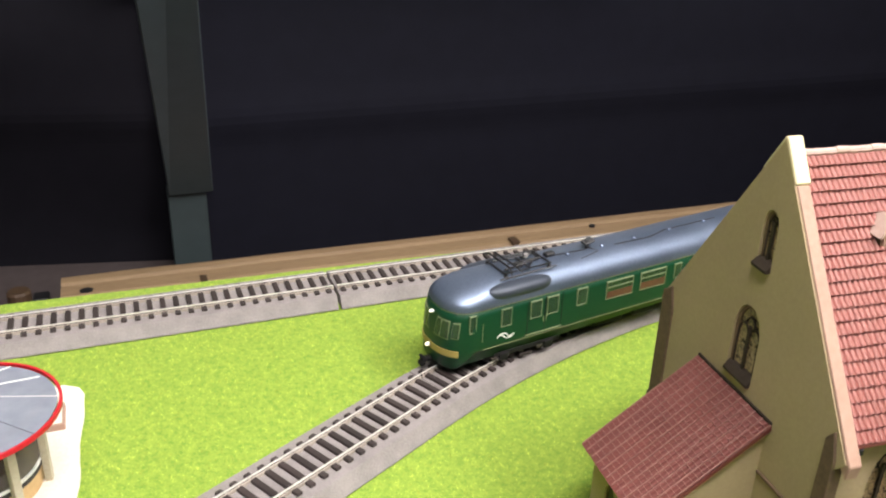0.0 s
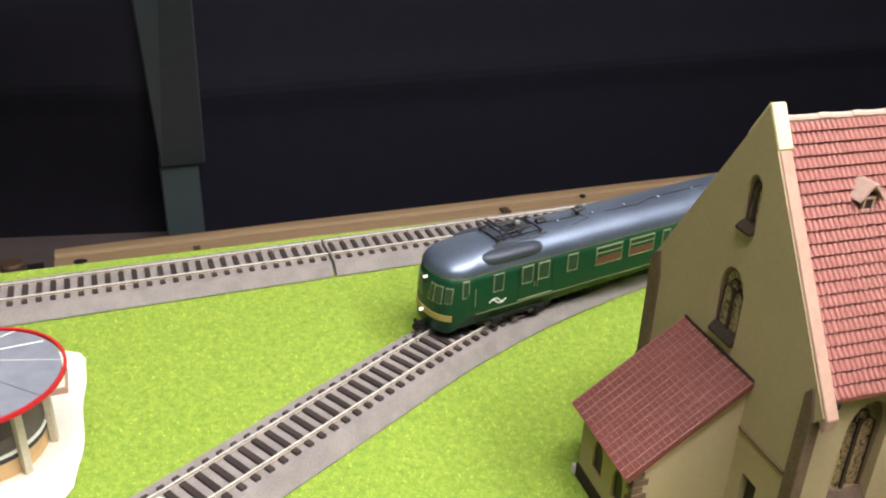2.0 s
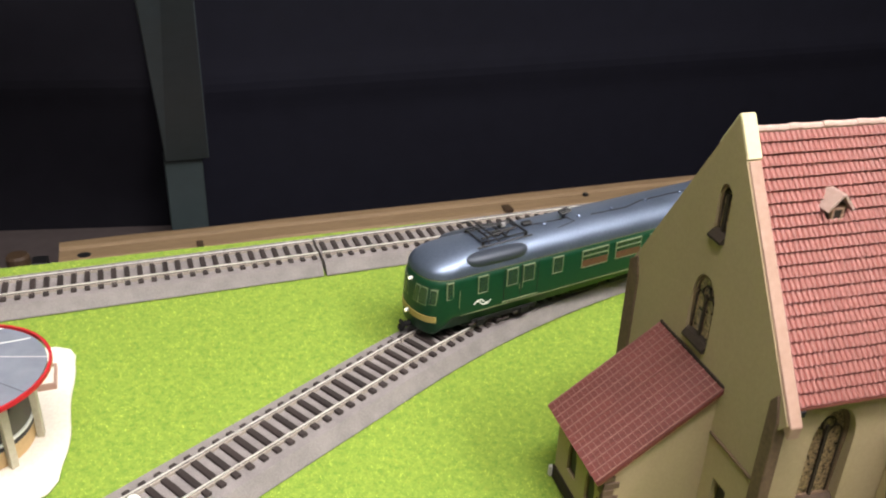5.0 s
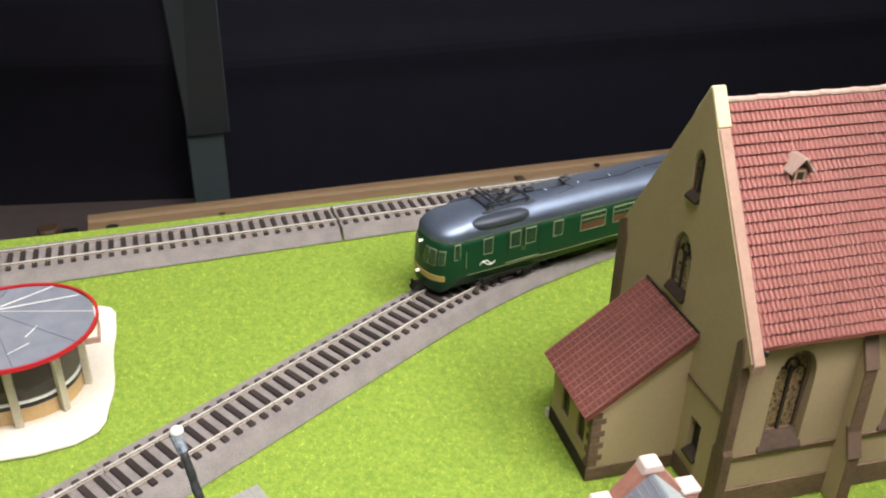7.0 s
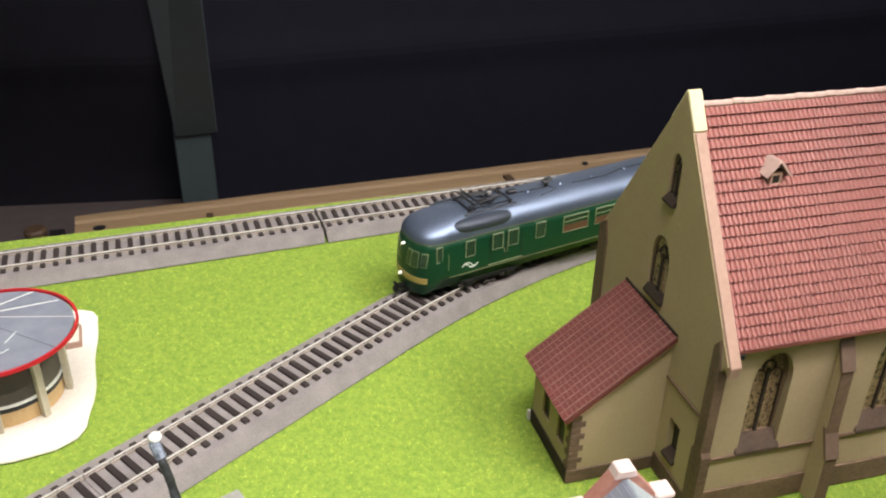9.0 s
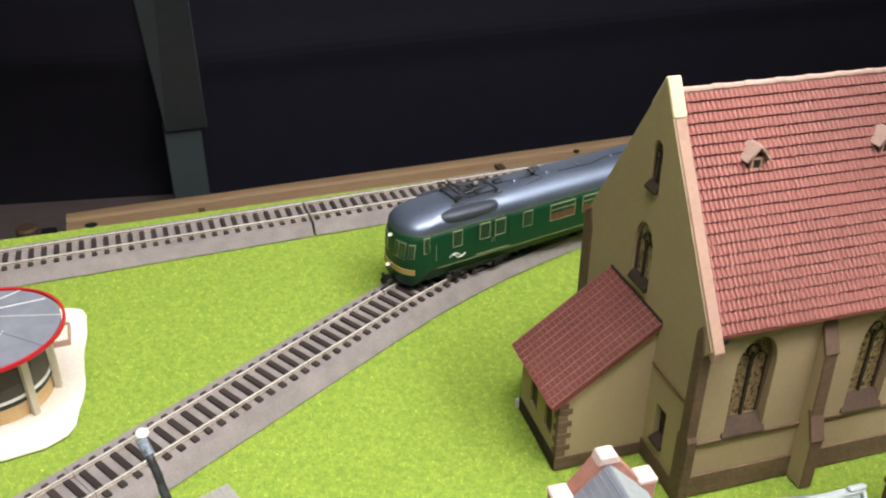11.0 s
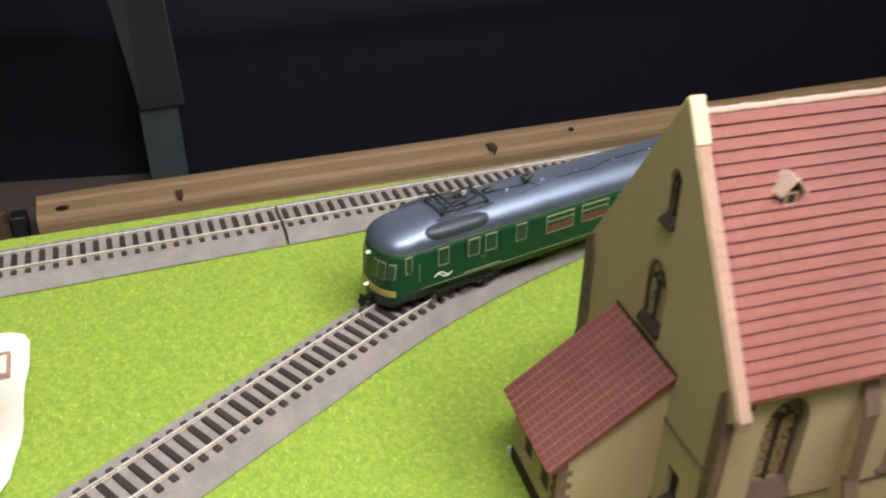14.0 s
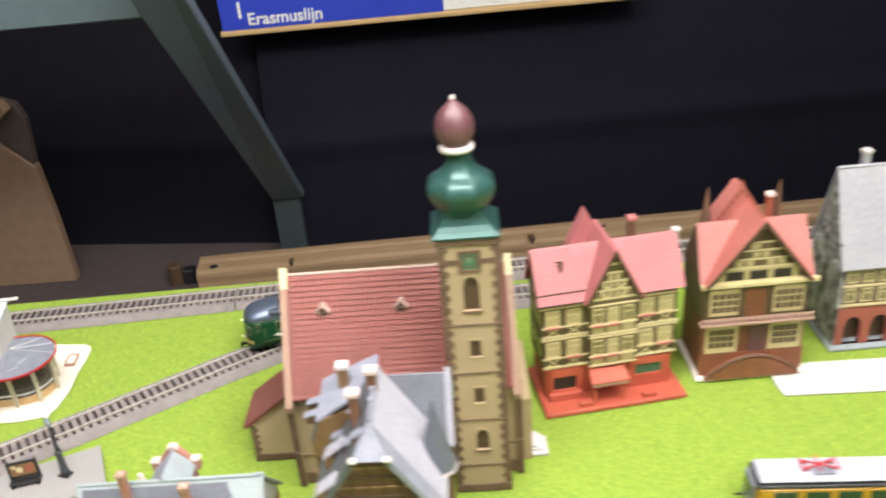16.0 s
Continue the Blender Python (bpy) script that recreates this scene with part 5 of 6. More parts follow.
def platform_lamp():
    root = thing("platform_lamp", -62.0, 196, 8.1, 0, "black leaning model lamp post with pale head on the platform", "lamp")
    part("base", box(-5, 5, -4, 4, 0, 1.6, edge=0.4), BLACKP, root)
    top = Vector((-14.0, 12.0, 44.0))

    def shaft(f0, f1, radii):
        m = bmesh.new()
        rings = []
        for i, r in enumerate(radii):
            f = f0 + (f1 - f0) * i / (len(radii) - 1)
            c = Vector((0, 0, 1.4)).lerp(top, f) + Vector((0.35 * math.sin(i * 1.9), 0.35 * math.cos(i * 2.3), 0)) * 0.6
            rings.append([m.verts.new((c.x + r * (1 + 0.1 * math.sin(3 * k + i)) * math.cos(k * math.pi / 6), c.y + r * math.sin(k * math.pi / 6), c.z)) for k in range(12)])
        for a, b in zip(rings, rings[1:]):
            for k in range(12):
                l = (k + 1) % 12
                m.faces.new((a[k], a[l], b[l], b[k]))
        m.faces.new(rings[0])
        m.faces.new(rings[-1])
        return m

    part("foot_post", shaft(0.0, 0.36, (3.4, 2.9, 2.6, 2.5, 2.4, 2.5)), LAMPIRON, root, "rough black iron foot post", smooth=True)
    part("joint", shaft(0.34, 0.45, (2.2, 3.1, 3.4, 3.0, 2.1)), LAMPIRON, root, "thick iron joint", smooth=True)
    part("pole", shaft(0.44, 0.93, (1.8, 1.7, 1.9, 1.6, 1.7, 1.5, 1.6, 1.5)), LAMPIRON, root, "rough black iron pole", smooth=True)
    d = (top - Vector((0, 0, 1.4))).normalized()
    part("lamp_body", rod(top - d * 4.0, top + d * 2.2 + Vector((-1.2, 0.6, 0)), 2.1, 10), LAMPBODY, root, "mottled grey lamp body")
    m = bmesh.new()
    bmesh.ops.create_uvsphere(m, u_segments=14, v_segments=8, radius=2.2)
    for v in m.verts:
        v.co = Vector((top.x - 1.4 + v.co.x * 1.15, top.y + 2.0 + v.co.y * 1.2, 47.4 + v.co.z * 0.8))
    part("head", m, WHITEP, root, "pale lamp head", smooth=True)


def display_board():
    root = thing("display_board", -88, 181, 8.1, 33, "black framed picture board on a black bench base", "display")
    b = part("frame", outline(rect(-11.5, 11.5, 5.5, 21), [rect(-9.6, 9.6, 7.4, 19.2)], 0, 1.6, "v"), BLACKP, root)
    part("picture", box(-9.6, 9.6, 0.5, 1.0, 7.4, 19.2), OCHRE, b, "faded ochre picture")
    for x, z, w, h in ((-5, 10.5, 4.5, 5), (1.5, 9.5, 5, 6.5), (5.5, 12.5, 3, 4), (-8, 15, 3, 2.5)):
        part("patch", box(x, x + w, 0.3, 0.48, z, z + h), BRICKRED if x > 0 else CREAMTIP, b)
    for x in (-11, 10):
        part("upright", box(x, x + 1.2, 1.7, 3.2, 0, 21.6), BLACKP, root)
    s = part("bench_seat", box(-11.5, 11.5, -7, -0.4, 3.6, 5.2, edge=0.3), BLACKP, root)
    for y in (-5.2, -3.4, -1.8):
        part("slat", box(-11, 11, y, y + 1.0, 5.25, 5.7), BLACKP, s)
    for x in (-10.5, 9.5):
        part("leg", box(x, x + 1.2, -6.6, -0.6, 0, 3.6), BLACKP, s)


platform()
platform_lamp()
display_board()


# ---- the pale-roofed house at the front ----
def chimney(parent, x, y, z0, z1, half, body, capm, hole=None):
    c = part("chimney", box(x - half, x + half, y - half, y + half, z0, z1 - 3, edge=0.25), body, parent, "small chimney")
    part("chimney_cap", box(x - half - 0.9, x + half + 0.9, y - half - 0.9, y + half + 0.9, z1 - 3, z1, edge=0.35), capm, c)
    if hole:
        part("flue", box(x - 0.9, x + 0.9, y - 0.9, y + 0.9, z1 + 0.02, z1 + 0.25), hole, c)
    return c


def pale_house():
    root = thing("pale_roofed_house", 156, 160, 0, 19, "model house with pale green slate roof and brick dormer gable", "house")
    L, Z, D, E = -124.0, 90.0, 44.0, 42.0
    part("wall", box(L + 4, -4, -D + 4, D - 4, 0, E, edge=0.4), BRICKRED, root, "red brick walls")
    part("gable_end", prism([(-D + 4, E), (D - 4, E), (0, Z - 3)], -5.5, -3.5, "u"), WHITEWALL, root)
    part("gable_end", prism([(-D + 4, E), (D - 4, E), (0, Z - 3)], L + 3.5, L + 5.5, "u"), WHITEWALL, root)
    part("roof_front", slab([(L, -D, E), (0, -D, E), (0, 0, Z), (L, 0, Z)], 1.8, edge=0.3), PALEROOF, root, "pale roof slope with grey slate field")
    part("roof_back", slab([(0, D, E), (L, D, E), (L, 0, Z), (0, 0, Z)], 1.8, edge=0.3), PALEROOF, root)
    k = (Z - E) / D
    n = Vector((0, -k, 1)).normalized()

    def on(u, v, up):
        p = Vector((u, v, Z + k * v)) + n * up
        return (p.x, p.y, p.z)

    rows = 22
    for i in range(rows):
        v0, v1 = -2.2 - i * 1.85, -2.2 - (i + 1) * 1.85 - 0.3
        u1 = -24 + (-v0) * 0.55
        part("slate_course", slab([on(L + 4, v1, 0.5), on(min(u1, -3), v1, 0.5), on(min(u1, -3), v0, 0.3), on(L + 4, v0, 0.3)], 0.5), SLATE, root)
    part("ridge", box(L, 0.5, -1.3, 1.3, Z - 0.6, Z + 1.0, edge=0.5), PALEROOF, root)
    part("verge", slab([on(0.0, -D, 1.3), on(1.3, -D, 1.3), on(1.3, 1, 1.3), on(0.0, 1, 1.3)], 2.0, edge=0.3), PALEROOF, root, "white verge board")
    part("finial", box(-4.5, 1.5, -1.2, 0.8, Z + 0.8, Z + 2.2, edge=0.5), PALEROOF, root)
    # cross gable with its stepped parapet
    gx, gv = -66.6, 30.2
    side = [(gx - 12.5, 78), (gx, 92.6), (gx + 12.5, 78), (gx + 12.5, 52), (gx - 12.5, 52)]
    par = part("parapet_gable", prism(side, gv - 2.6, gv, "v"), SALMON, root, "salmon brick stepped parapet")
    for sg in (-1, 1):
        part("parapet_slope", prism([(gx + sg * 13.6, 77.6), (gx + sg * 13.6, 80.4), (gx + sg * 2.6, 94.6), (gx, 94.6), (gx, 91.2)], gv - 3.6, gv + 0.8, "v"), SALMON, par)
        blk = part("kneeler", box(gx + sg * 13.8 - 2.8, gx + sg * 13.8 + 2.8, gv - 4.5, gv + 1.1, 75, 82.2, edge=0.3), SALMON, par)
        part("kneeler_cap", box(gx + sg * 13.8 - 3.2, gx + sg * 13.8 + 3.2, gv - 4.9, gv + 1.5, 82.2, 84.2, edge=0.5), PINKWHITE, blk, "white cap stone")
        pts = [(gx, -1.0, 91.8), (gx, gv - 3.2, 91.8), (gx + sg * 13.2, gv - 3.2, 78.4), (gx + sg * 13.2, 6, 78.4)]
        part("dormer_slope", slab(pts[::sg], 1.0), GREYROOF if sg < 0 else PALEROOF, root, "dormer roof slope")
        for i in range(8):
            f0, f1 = i / 8, (i + 0.8) / 8
            q = [(gx + sg * 13.2 * f0, 0 + 3 * f0, 91.9 - 13.4 * f0 + 0.25), (gx + sg * 13.2 * f0, gv - 3.3, 91.9 - 13.4 * f0 + 0.25), (gx + sg * 13.2 * f1, gv - 3.3, 91.9 - 13.4 * f1 + 0.95), (gx + sg * 13.2 * f1, 3 + 3 * f1, 91.9 - 13.4 * f1 + 0.95)]
            part("slate_course", slab(q[::sg], 0.4), GREYROOF if sg < 0 else PALEROOF, root)
    part("parapet_cap", prism([(gx - 3.8, 92.8), (gx + 3.8, 92.8), (gx + 2.6, 96.0), (gx - 2.6, 96.0)], gv - 4.0, gv + 1.2, "v", edge=0.4), PINKWHITE, par, "white cap stone")
    chimney(root, -89, -7, 80, 104.5, 2.4, SALMON, COPING, PINKWHITE)
    chimney(root, -46, -17.6, 66, 101, 2.4, SALMON, COPING, PINKWHITE)
    part("flower", lathe([(2.0, 60), (2.6, 82), (1.6, 88)], 9, -85, 10), PINKWHITE, root)


pale_house()


# ---- the slate house in front of the church ----
def slate_house():
    root = thing("slate_house", 203, 166, 0, 18, "old brown timber model house with steep blue grey slate roofs", "house")

    def shingled(quad, rows, mat=SLATE, per=14, name="slate_slope"):
        t = part(name, tiled(*quad, per, rows, 0.12, 0.45, per=2), mat, root, "blue grey slate slope")
        return t

    # left wing: gambrel roof, ridge running front to back
    part("wing_wall", box(-5.6, 44, -1.6, 36, 0, 127, edge=0.4), BROWNWALL, root, "brown timber wing")
    part("wing_gable", prism([(-6.6, 112), (38, 112), (38, 157), (-1, 140), (-6.8, 126)], -2.2, -1.62, "v"), OCHRE, root, "ochre boarded gable")
    part("upper_slope", slab([(-1.5, 37, 143.5), (-1.5, -3, 141), (37, -3 + 14, 158.5), (36, 38, 160.5)], 1.6, edge=0.3), LITSLATE, root, "pale upper roof slope, wear and light in its colour")
    part("upper_shingles", tiled((-1.5, 37, 144.0), (-1.5, -3, 141.5), (37, 11, 159.0), (36, 38, 161.0), 13, 15, 0.12, 0.5, per=2), LITSLATE, root, "pale slate shingles, wear and light in their colour")
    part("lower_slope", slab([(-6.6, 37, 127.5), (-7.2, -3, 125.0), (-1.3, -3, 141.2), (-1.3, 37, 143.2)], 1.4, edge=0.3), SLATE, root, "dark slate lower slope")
    for v, z in ((19.5, 139.6), (7.6, 138.8)):
        d = part("dormer", box(-9.5, -1.5, v - 2.2, v + 2.2, z - 6, z), BROWNWALL, root, "little roof dormer")
        part("dormer_roof", slab([(-11.0, v - 3.0, z - 0.6), (-11.0, v + 3.0, z - 0.6), (-1.5, v + 3.0, z + 3.0), (-1.5, v - 3.0, z + 3.0)][::-1], 1.0, edge=0.2), LITSLATE, d, "pale dormer roof")
        part("pane", box(-9.9, -9.52, v - 1.6, v + 1.6, z - 5, z - 1), DARKVOID, d)
    # main body: ridge towards the viewer, gable in front
    R, RZ, VB, VF = 38.0, 171.0, 12.0, -56.0
    EL, ER, EZ = -2.0, 78.0, 106.6
    HIP, HZ = -42.0, 155.0
    hw = (RZ - HZ) / 1.611
    part("main_wall", box(EL + 5, ER - 5, VF + 4, VB + 20, 0, EZ + 6, edge=0.4), BROWNWALL, root, "brown timber walls")
    front = part("front_gable", prism([(EL + 3, EZ), (ER - 3, EZ), (R + hw - 1, HZ - 2), (R - hw + 1, HZ - 2)], VF + 4, VF + 6, "v"), BROWNWALL, root, "brown half-timbered front gable")
    for i in range(6):
        z = EZ + 2 + i * 7.4
        half = (RZ - z) / 1.611 - 4
        part("gable_rail", box(R - half, R + half, VF + 3.0, VF + 3.96, z, z + 1.6, edge=0.2), OCHRE if i % 2 else TIMBERD, front)
    for i in range(8):
        u = EL + 8 + i * 9.2
        top = min(HZ - 4, RZ - abs(u + 0.8 - R) * 1.611 - 8)
        if top > EZ + 6:
            part("gable_stud", box(u, u + 1.6, VF + 2.6, VF + 2.98, EZ, top), TIMBERD, front)
            part("infill", box(u + 2, u + 7.2, VF + 3.4, VF + 3.98, EZ - 12, EZ - 1), OCHRE, front)
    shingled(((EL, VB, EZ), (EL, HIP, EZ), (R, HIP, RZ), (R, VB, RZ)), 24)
    # east slope is the same slate, its paler colour holds the light there
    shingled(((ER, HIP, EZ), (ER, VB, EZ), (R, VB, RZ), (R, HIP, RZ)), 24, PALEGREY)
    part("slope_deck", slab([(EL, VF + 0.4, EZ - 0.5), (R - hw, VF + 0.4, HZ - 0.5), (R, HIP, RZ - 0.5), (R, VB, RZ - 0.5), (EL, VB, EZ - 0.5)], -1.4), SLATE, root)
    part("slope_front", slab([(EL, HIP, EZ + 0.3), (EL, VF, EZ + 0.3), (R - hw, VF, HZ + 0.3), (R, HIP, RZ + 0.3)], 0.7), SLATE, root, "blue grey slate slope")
    part("slope_front", slab([(ER, VF, EZ + 0.3), (ER, HIP, EZ + 0.3), (R, HIP, RZ + 0.3), (R + hw, VF, HZ + 0.3)], 0.7), LITSLATE, root, "pale slate slope, wear and light in its colour")
    part("half_hip", slab([(R - hw - 0.6, VF - 1, HZ - 0.4), (R + hw + 0.6, VF - 1, HZ - 0.4), (R, HIP, RZ + 0.8)], 1.2), LITSLATE, root, "pale half hip, wear and light in its colour")
    for sg in (-1, 1):
        part("hip_knob", box(R + sg * hw - 2.2, R + sg * hw + 2.2, VF - 2.4, VF + 1.6, HZ - 1.2, HZ + 1.8, edge=0.8), CAPWHITE, root, "white hip corner knob")
    part("back_gable", prism([(EL + 5, EZ), (ER - 5, EZ), (R, RZ - 4)], VB - 2, VB, "v"), BROWNWALL, root)
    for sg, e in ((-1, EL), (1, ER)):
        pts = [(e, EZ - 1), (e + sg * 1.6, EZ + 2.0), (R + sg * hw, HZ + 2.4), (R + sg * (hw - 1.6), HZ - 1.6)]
        part("verge", prism(pts, VF - 1.2, VF + 2.4, "v"), LITSLATE if sg > 0 else SLATE, root, "pale thick verge")
    part("ridge", prism([(R - 2.2, RZ - 1), (R + 2.2, RZ - 1), (R, RZ + 2.2)], HIP, VB, "v"), LITSLATE, root, "pale ridge with cresting, wear and light in its colour")
    for i in range(4):
        v = VB - 6 - i * 10.5
        part("crest", box(R - 2.0, R + 2.0, v, v + 3.6, RZ + 0.4, RZ + 2.6, edge=0.8), LITSLATE, root)
    k = (RZ - EZ) / (R - EL)

    def slope_dormer(v, z, w, depth, high, roofm, wallm):
        u = EL + (z - EZ) / k
        d = part("dormer", box(u - depth, u + 1.5, v - w, v + w, z - high * 0.9, z + high * 0.02, edge=0.2), wallm, root, "roof dormer")
        part("dormer_roof", slab([(u - depth - 1.2, v - w - 0.9, z - high * 0.1), (u + 3, v - w - 0.9, z + high * 0.75), (u + 3, v + w + 0.9, z + high * 0.75), (u - depth - 1.2, v + w + 0.9, z - high * 0.1)], 1.1, edge=0.25), roofm, d, "pale dormer roof")
        part("pane", box(u - depth - 0.3, u - depth - 0.02, v - w + 0.8, v + w - 0.8, z - high * 0.75, z), DARKVOID, d)

    for v, z, w, depth, high in ((-6.7, 152, 2.1, 5.5, 7), (-5.8, 131.5, 2.1, 5.5, 7), (-35.1, 150, 2.1, 5.5, 7), (-22.7, 133.4, 4.4, 9.0, 12), (-50.6, 130.6, 4.4, 9.0, 12), (-43.5, 163.0, 2.1, 5.5, 7)):
        slope_dormer(v, z, w, depth, high, PALEGREY if w > 4 else LITSLATE, OCHRE if w > 4 else BROWNWALL)
    chimney(root, 15.0, 21.0, 140, 167, 3.0, OCHRE, CAPWHITE)
    chimney(root, 37.5, -9.0, 150, 184, 2.8, CHIMBROWN, PINKWHITE, BRICKRED)
    chimney(root, 27.7, -23.0, 148, 178.5, 2.8, CHIMBROWN, PINKWHITE)
    # back wing to the side
    part("rear_wing_wall", box(36, 78, 12, 44, 0, 112), BROWNWALL, root)
    shingled(((42, 8, 112), (80, 8, 112), (80, 30, 150), (42, 30, 150)), 14)
    part("rear_slope", slab([(80, 52, 112), (42, 52, 112), (42, 30, 150), (80, 30, 150)], 1.4), SLATE, root)
    part("rear_verge", prism([(7, 110), (30, 150), (30, 153.5), (4.5, 110)], 78.5, 82.5, "u"), GREYHOUSE, root, "pale verge")
    part("rear_verge", prism([(53, 110), (30, 150), (30, 153.5), (55.5, 110)], 78.5, 82.5, "u"), GREYHOUSE, root)
    part("rear_gable", prism([(10, 100), (50, 100), (30, 148)], 75, 78, "u"), OCHRE, root)
    # corner turret
    part("turret", lathe([(9.0, 0), (9.0, 112)], 10, 72, -12), BROWNWALL, root, "round corner turret")
    part("turret_roof", lathe([(12.6, 110.6), (12.4, 112), (7.8, 128), (3.6, 146), (0.6, 160)], 10, 72, -12), SLATE, root, "grey cone roof")
    part("turret_eave", lathe([(12.2, 109.2), (13.2, 110.2), (12.6, 111.2)], 10, 72, -12), CAPWHITE, root)
    for v in (4, 18, 30):
        part("shutter", box(-7.0, -6.05, v - 3, v + 3, 78, 92, edge=0.2), OCHRE, root, "ochre shutter")
    for z in (40, 58, 76, 96):
        part("floor_beam", box(-7.2, -6.05, -2, 36, z, z + 2.2, edge=0.2), OCHRE, root)
        part("floor_beam", box(EL + 4.0, EL + 4.95, VF + 5, VB + 20, z - 14, z - 12, edge=0.2), OCHRE, root)
        part("floor_beam", box(EL + 6, ER - 6, VF + 2.9, VF + 3.95, z - 14, z - 12, edge=0.2), OCHRE, root)


slate_house()


# ---- half-timbered houses along the back ----
def framed_window(parent, x0, x1, z0, z1, y, frame=TIMBERY, glassm=None, box_mat=None):
    w = part("window", outline(rect(x0, x1, z0, z1), [rect(x0 + 1.1, x1 - 1.1, z0 + 1.1, z1 - 1.1)], y - 1.0, y - 0.02, "v"), frame, parent, "yellow framed window")
    part("pane", box(x0 + 1.1, x1 - 1.1, y - 0.5, y - 0.1, z0 + 1.1, z1 - 1.1), glassm or PANEY, w)
    part("glazing_bar", box((x0 + x1) / 2 - 0.35, (x0 + x1) / 2 + 0.35, y - 0.85, y - 0.52, z0 + 1, z1 - 1), frame, w)
    part("glazing_bar", box(x0 + 1, x1 - 1, y - 0.85, y - 0.52, z0 + (z1 - z0) * 0.6, z0 + (z1 - z0) * 0.6 + 0.6), frame, w)
    if box_mat:
        part("flower_box", box(x0 - 0.4, x1 + 0.4, y - 2.6, y - 1.0, z0 - 2.4, z0 - 0.2, edge=0.3), box_mat, w, "red flower box")


TIMBERO = paint("olive_brown_infill", (0.125, 0.094, 0.040), (0.072, 0.052, 0.023), 400, 70, 0.6)
PANEY = paint("warm_dim_pane", (0.2128, 0.1824, 0.0836), (0.1216, 0.0988, 0.0456), 400, 90, 0.25)
CURTAIN = paint("dull_yellow_panel", (0.46, 0.385, 0.20), (0.34, 0.28, 0.135), 400, 90, 0.5, dirt=0.5)
RUSSETRED = paint("russet_brick", (0.25, 0.092, 0.045), (0.16, 0.058, 0.03), 400, 70, 0.6, bump=0.3)
RUSSET = paint("russet_brown_wall", (0.20, 0.075, 0.035), (0.11, 0.042, 0.022), 350, 60, 0.6, bump=0.3)


def pink_house():
    root = thing("half_timbered_house", 302, 366, 0, 27.2, "half-timbered house with pink tiled roof on a vermilion base", "house")
    W, F, B, E, RZ = 121.0, 21.0, 66.0, 102.0, 141.0
    part("base", box(-2, W + 1, -1, B + 4, 0, 4.0, edge=0.5), REDBASE, root, "vermilion base plate")
    part("ground_floor", box(3, W - 6, F + 2, B - 2, 4, 36, edge=0.3), REDBASE, root, "vermilion ground floor")
    wall = part("upper_wall", box(1, W - 4, F, B, 36, E, edge=0.3), TIMBERO, root, "olive brown timber frame wall")
    for i, z in enumerate((37, 68)):
        part("floor_beam", box(0, W - 3, F - 1.6, F - 0.02, z - 1.2, z + 1.0, edge=0.25), TIMBERY, wall, "pale yellow floor beam")
        part("floor_beam", box(0, W - 3, F - 1.3, F - 0.02, z + 27.2, z + 29, edge=0.25), TIMBERY, wall)
        part("sill_beam", box(0, W - 3, F - 1.5, F - 0.02, z + 8.4, z + 10, edge=0.25), TIMBERY, wall, "pale yellow sill beam")
        for b, x in enumerate((3.5, 21.5, 84.5, 101.0)):
            framed_window(wall, x, x + 12.4, z + 10.2, z + 25.4, F, TIMBERY, CURTAIN, ORANGERED if b % 2 != i else None)
            part("apron", box(x - 0.6, x + 13.0, F - 0.6, F - 0.02, z + 1.2, z + 8.2, edge=0.2), TIMBERO, wall, "olive brown apron panel")
            for k, sg in enumerate((-1, 1)):
                c = x + 6.2
                part("brace", prism([(c - sg * 5.9, z + 1.3), (c - sg * 4.3, z + 1.3), (c + sg * 5.9, z + 8.1), (c + sg * 4.3, z + 8.1)][::sg], F - 0.9 - 0.2 * k, F - 0.62, "v"), TIMBERY, wall, "pale crossed brace")
            for px in (x - 2.4, x + 13.2):
                part("post", box(px, px + 1.6, F - 1.1, F - 0.02, z + 1, z + 27), TIMBERO, wall, "olive brown post")
    for z in (40, 71):
        for v in (28, 42, 55):
            part("side_window", box(0.0, 0.96, v - 4, v + 4, z + 6, z + 22, edge=0.2), PANEY, wall)
            part("side_window", box(W - 3.96, W - 3.0, v - 4, v + 4, z + 6, z + 22, edge=0.2), PANEY, wall)
    mid = (F + B) / 2
    for sg, gx in ((0, 0.6), (1, W - 5.6)):
        part("end_gable", prism([(F, E), (B, E), (mid, RZ - 3)], gx, gx + 2, "u"), TIMBERD, root)
    a, b = -3.0, W + 1
    part("roof_tiles", tiled((a, F - 3.5, E - 1), (b, F - 3.5, E - 1), (b, mid, RZ), (a, mid, RZ), 46, 15, 0.3, 1.1, per=2), PINKROOF, root, "pink red tiled roof slope")
    part("roof_tiles", tiled((b, B + 3.5, E - 1), (a, B + 3.5, E - 1), (a, mid, RZ), (b, mid, RZ), 46, 15, 0.3, 1.1, per=2), PINKROOF, root)
    part("roof_deck", prism([(F - 3, E - 1.2), (mid, RZ - 0.8), (B + 3, E - 1.2), (B, E - 1.4), (mid, RZ - 3), (F, E - 1.4)], a + 0.2, b - 0.2, "u"), BRICKRED, root)
    part("gutter", rod((a, F - 4, E - 1.2), (39, F - 4, E - 1.2), 0.9, 8), TIMBERD, root)
    part("snow_guard", box(a, 38, F + 0.2, F + 1.0, E + 5.4, E + 7.0), TIMBERD, root, "dark snow guard rail")
    # big cross gable
    g0, g1, gz, gf = 38.0, 82.0, 147.0, F - 6.0
    gm = (g0 + g1) / 2
    part("cross_gable", prism([(g0 + 2, 100), (g1 - 2, 100), (gm, gz - 5)], gf, gf + 2.4, "v"), TIMBERO, root, "yellow half-timbered cross gable")
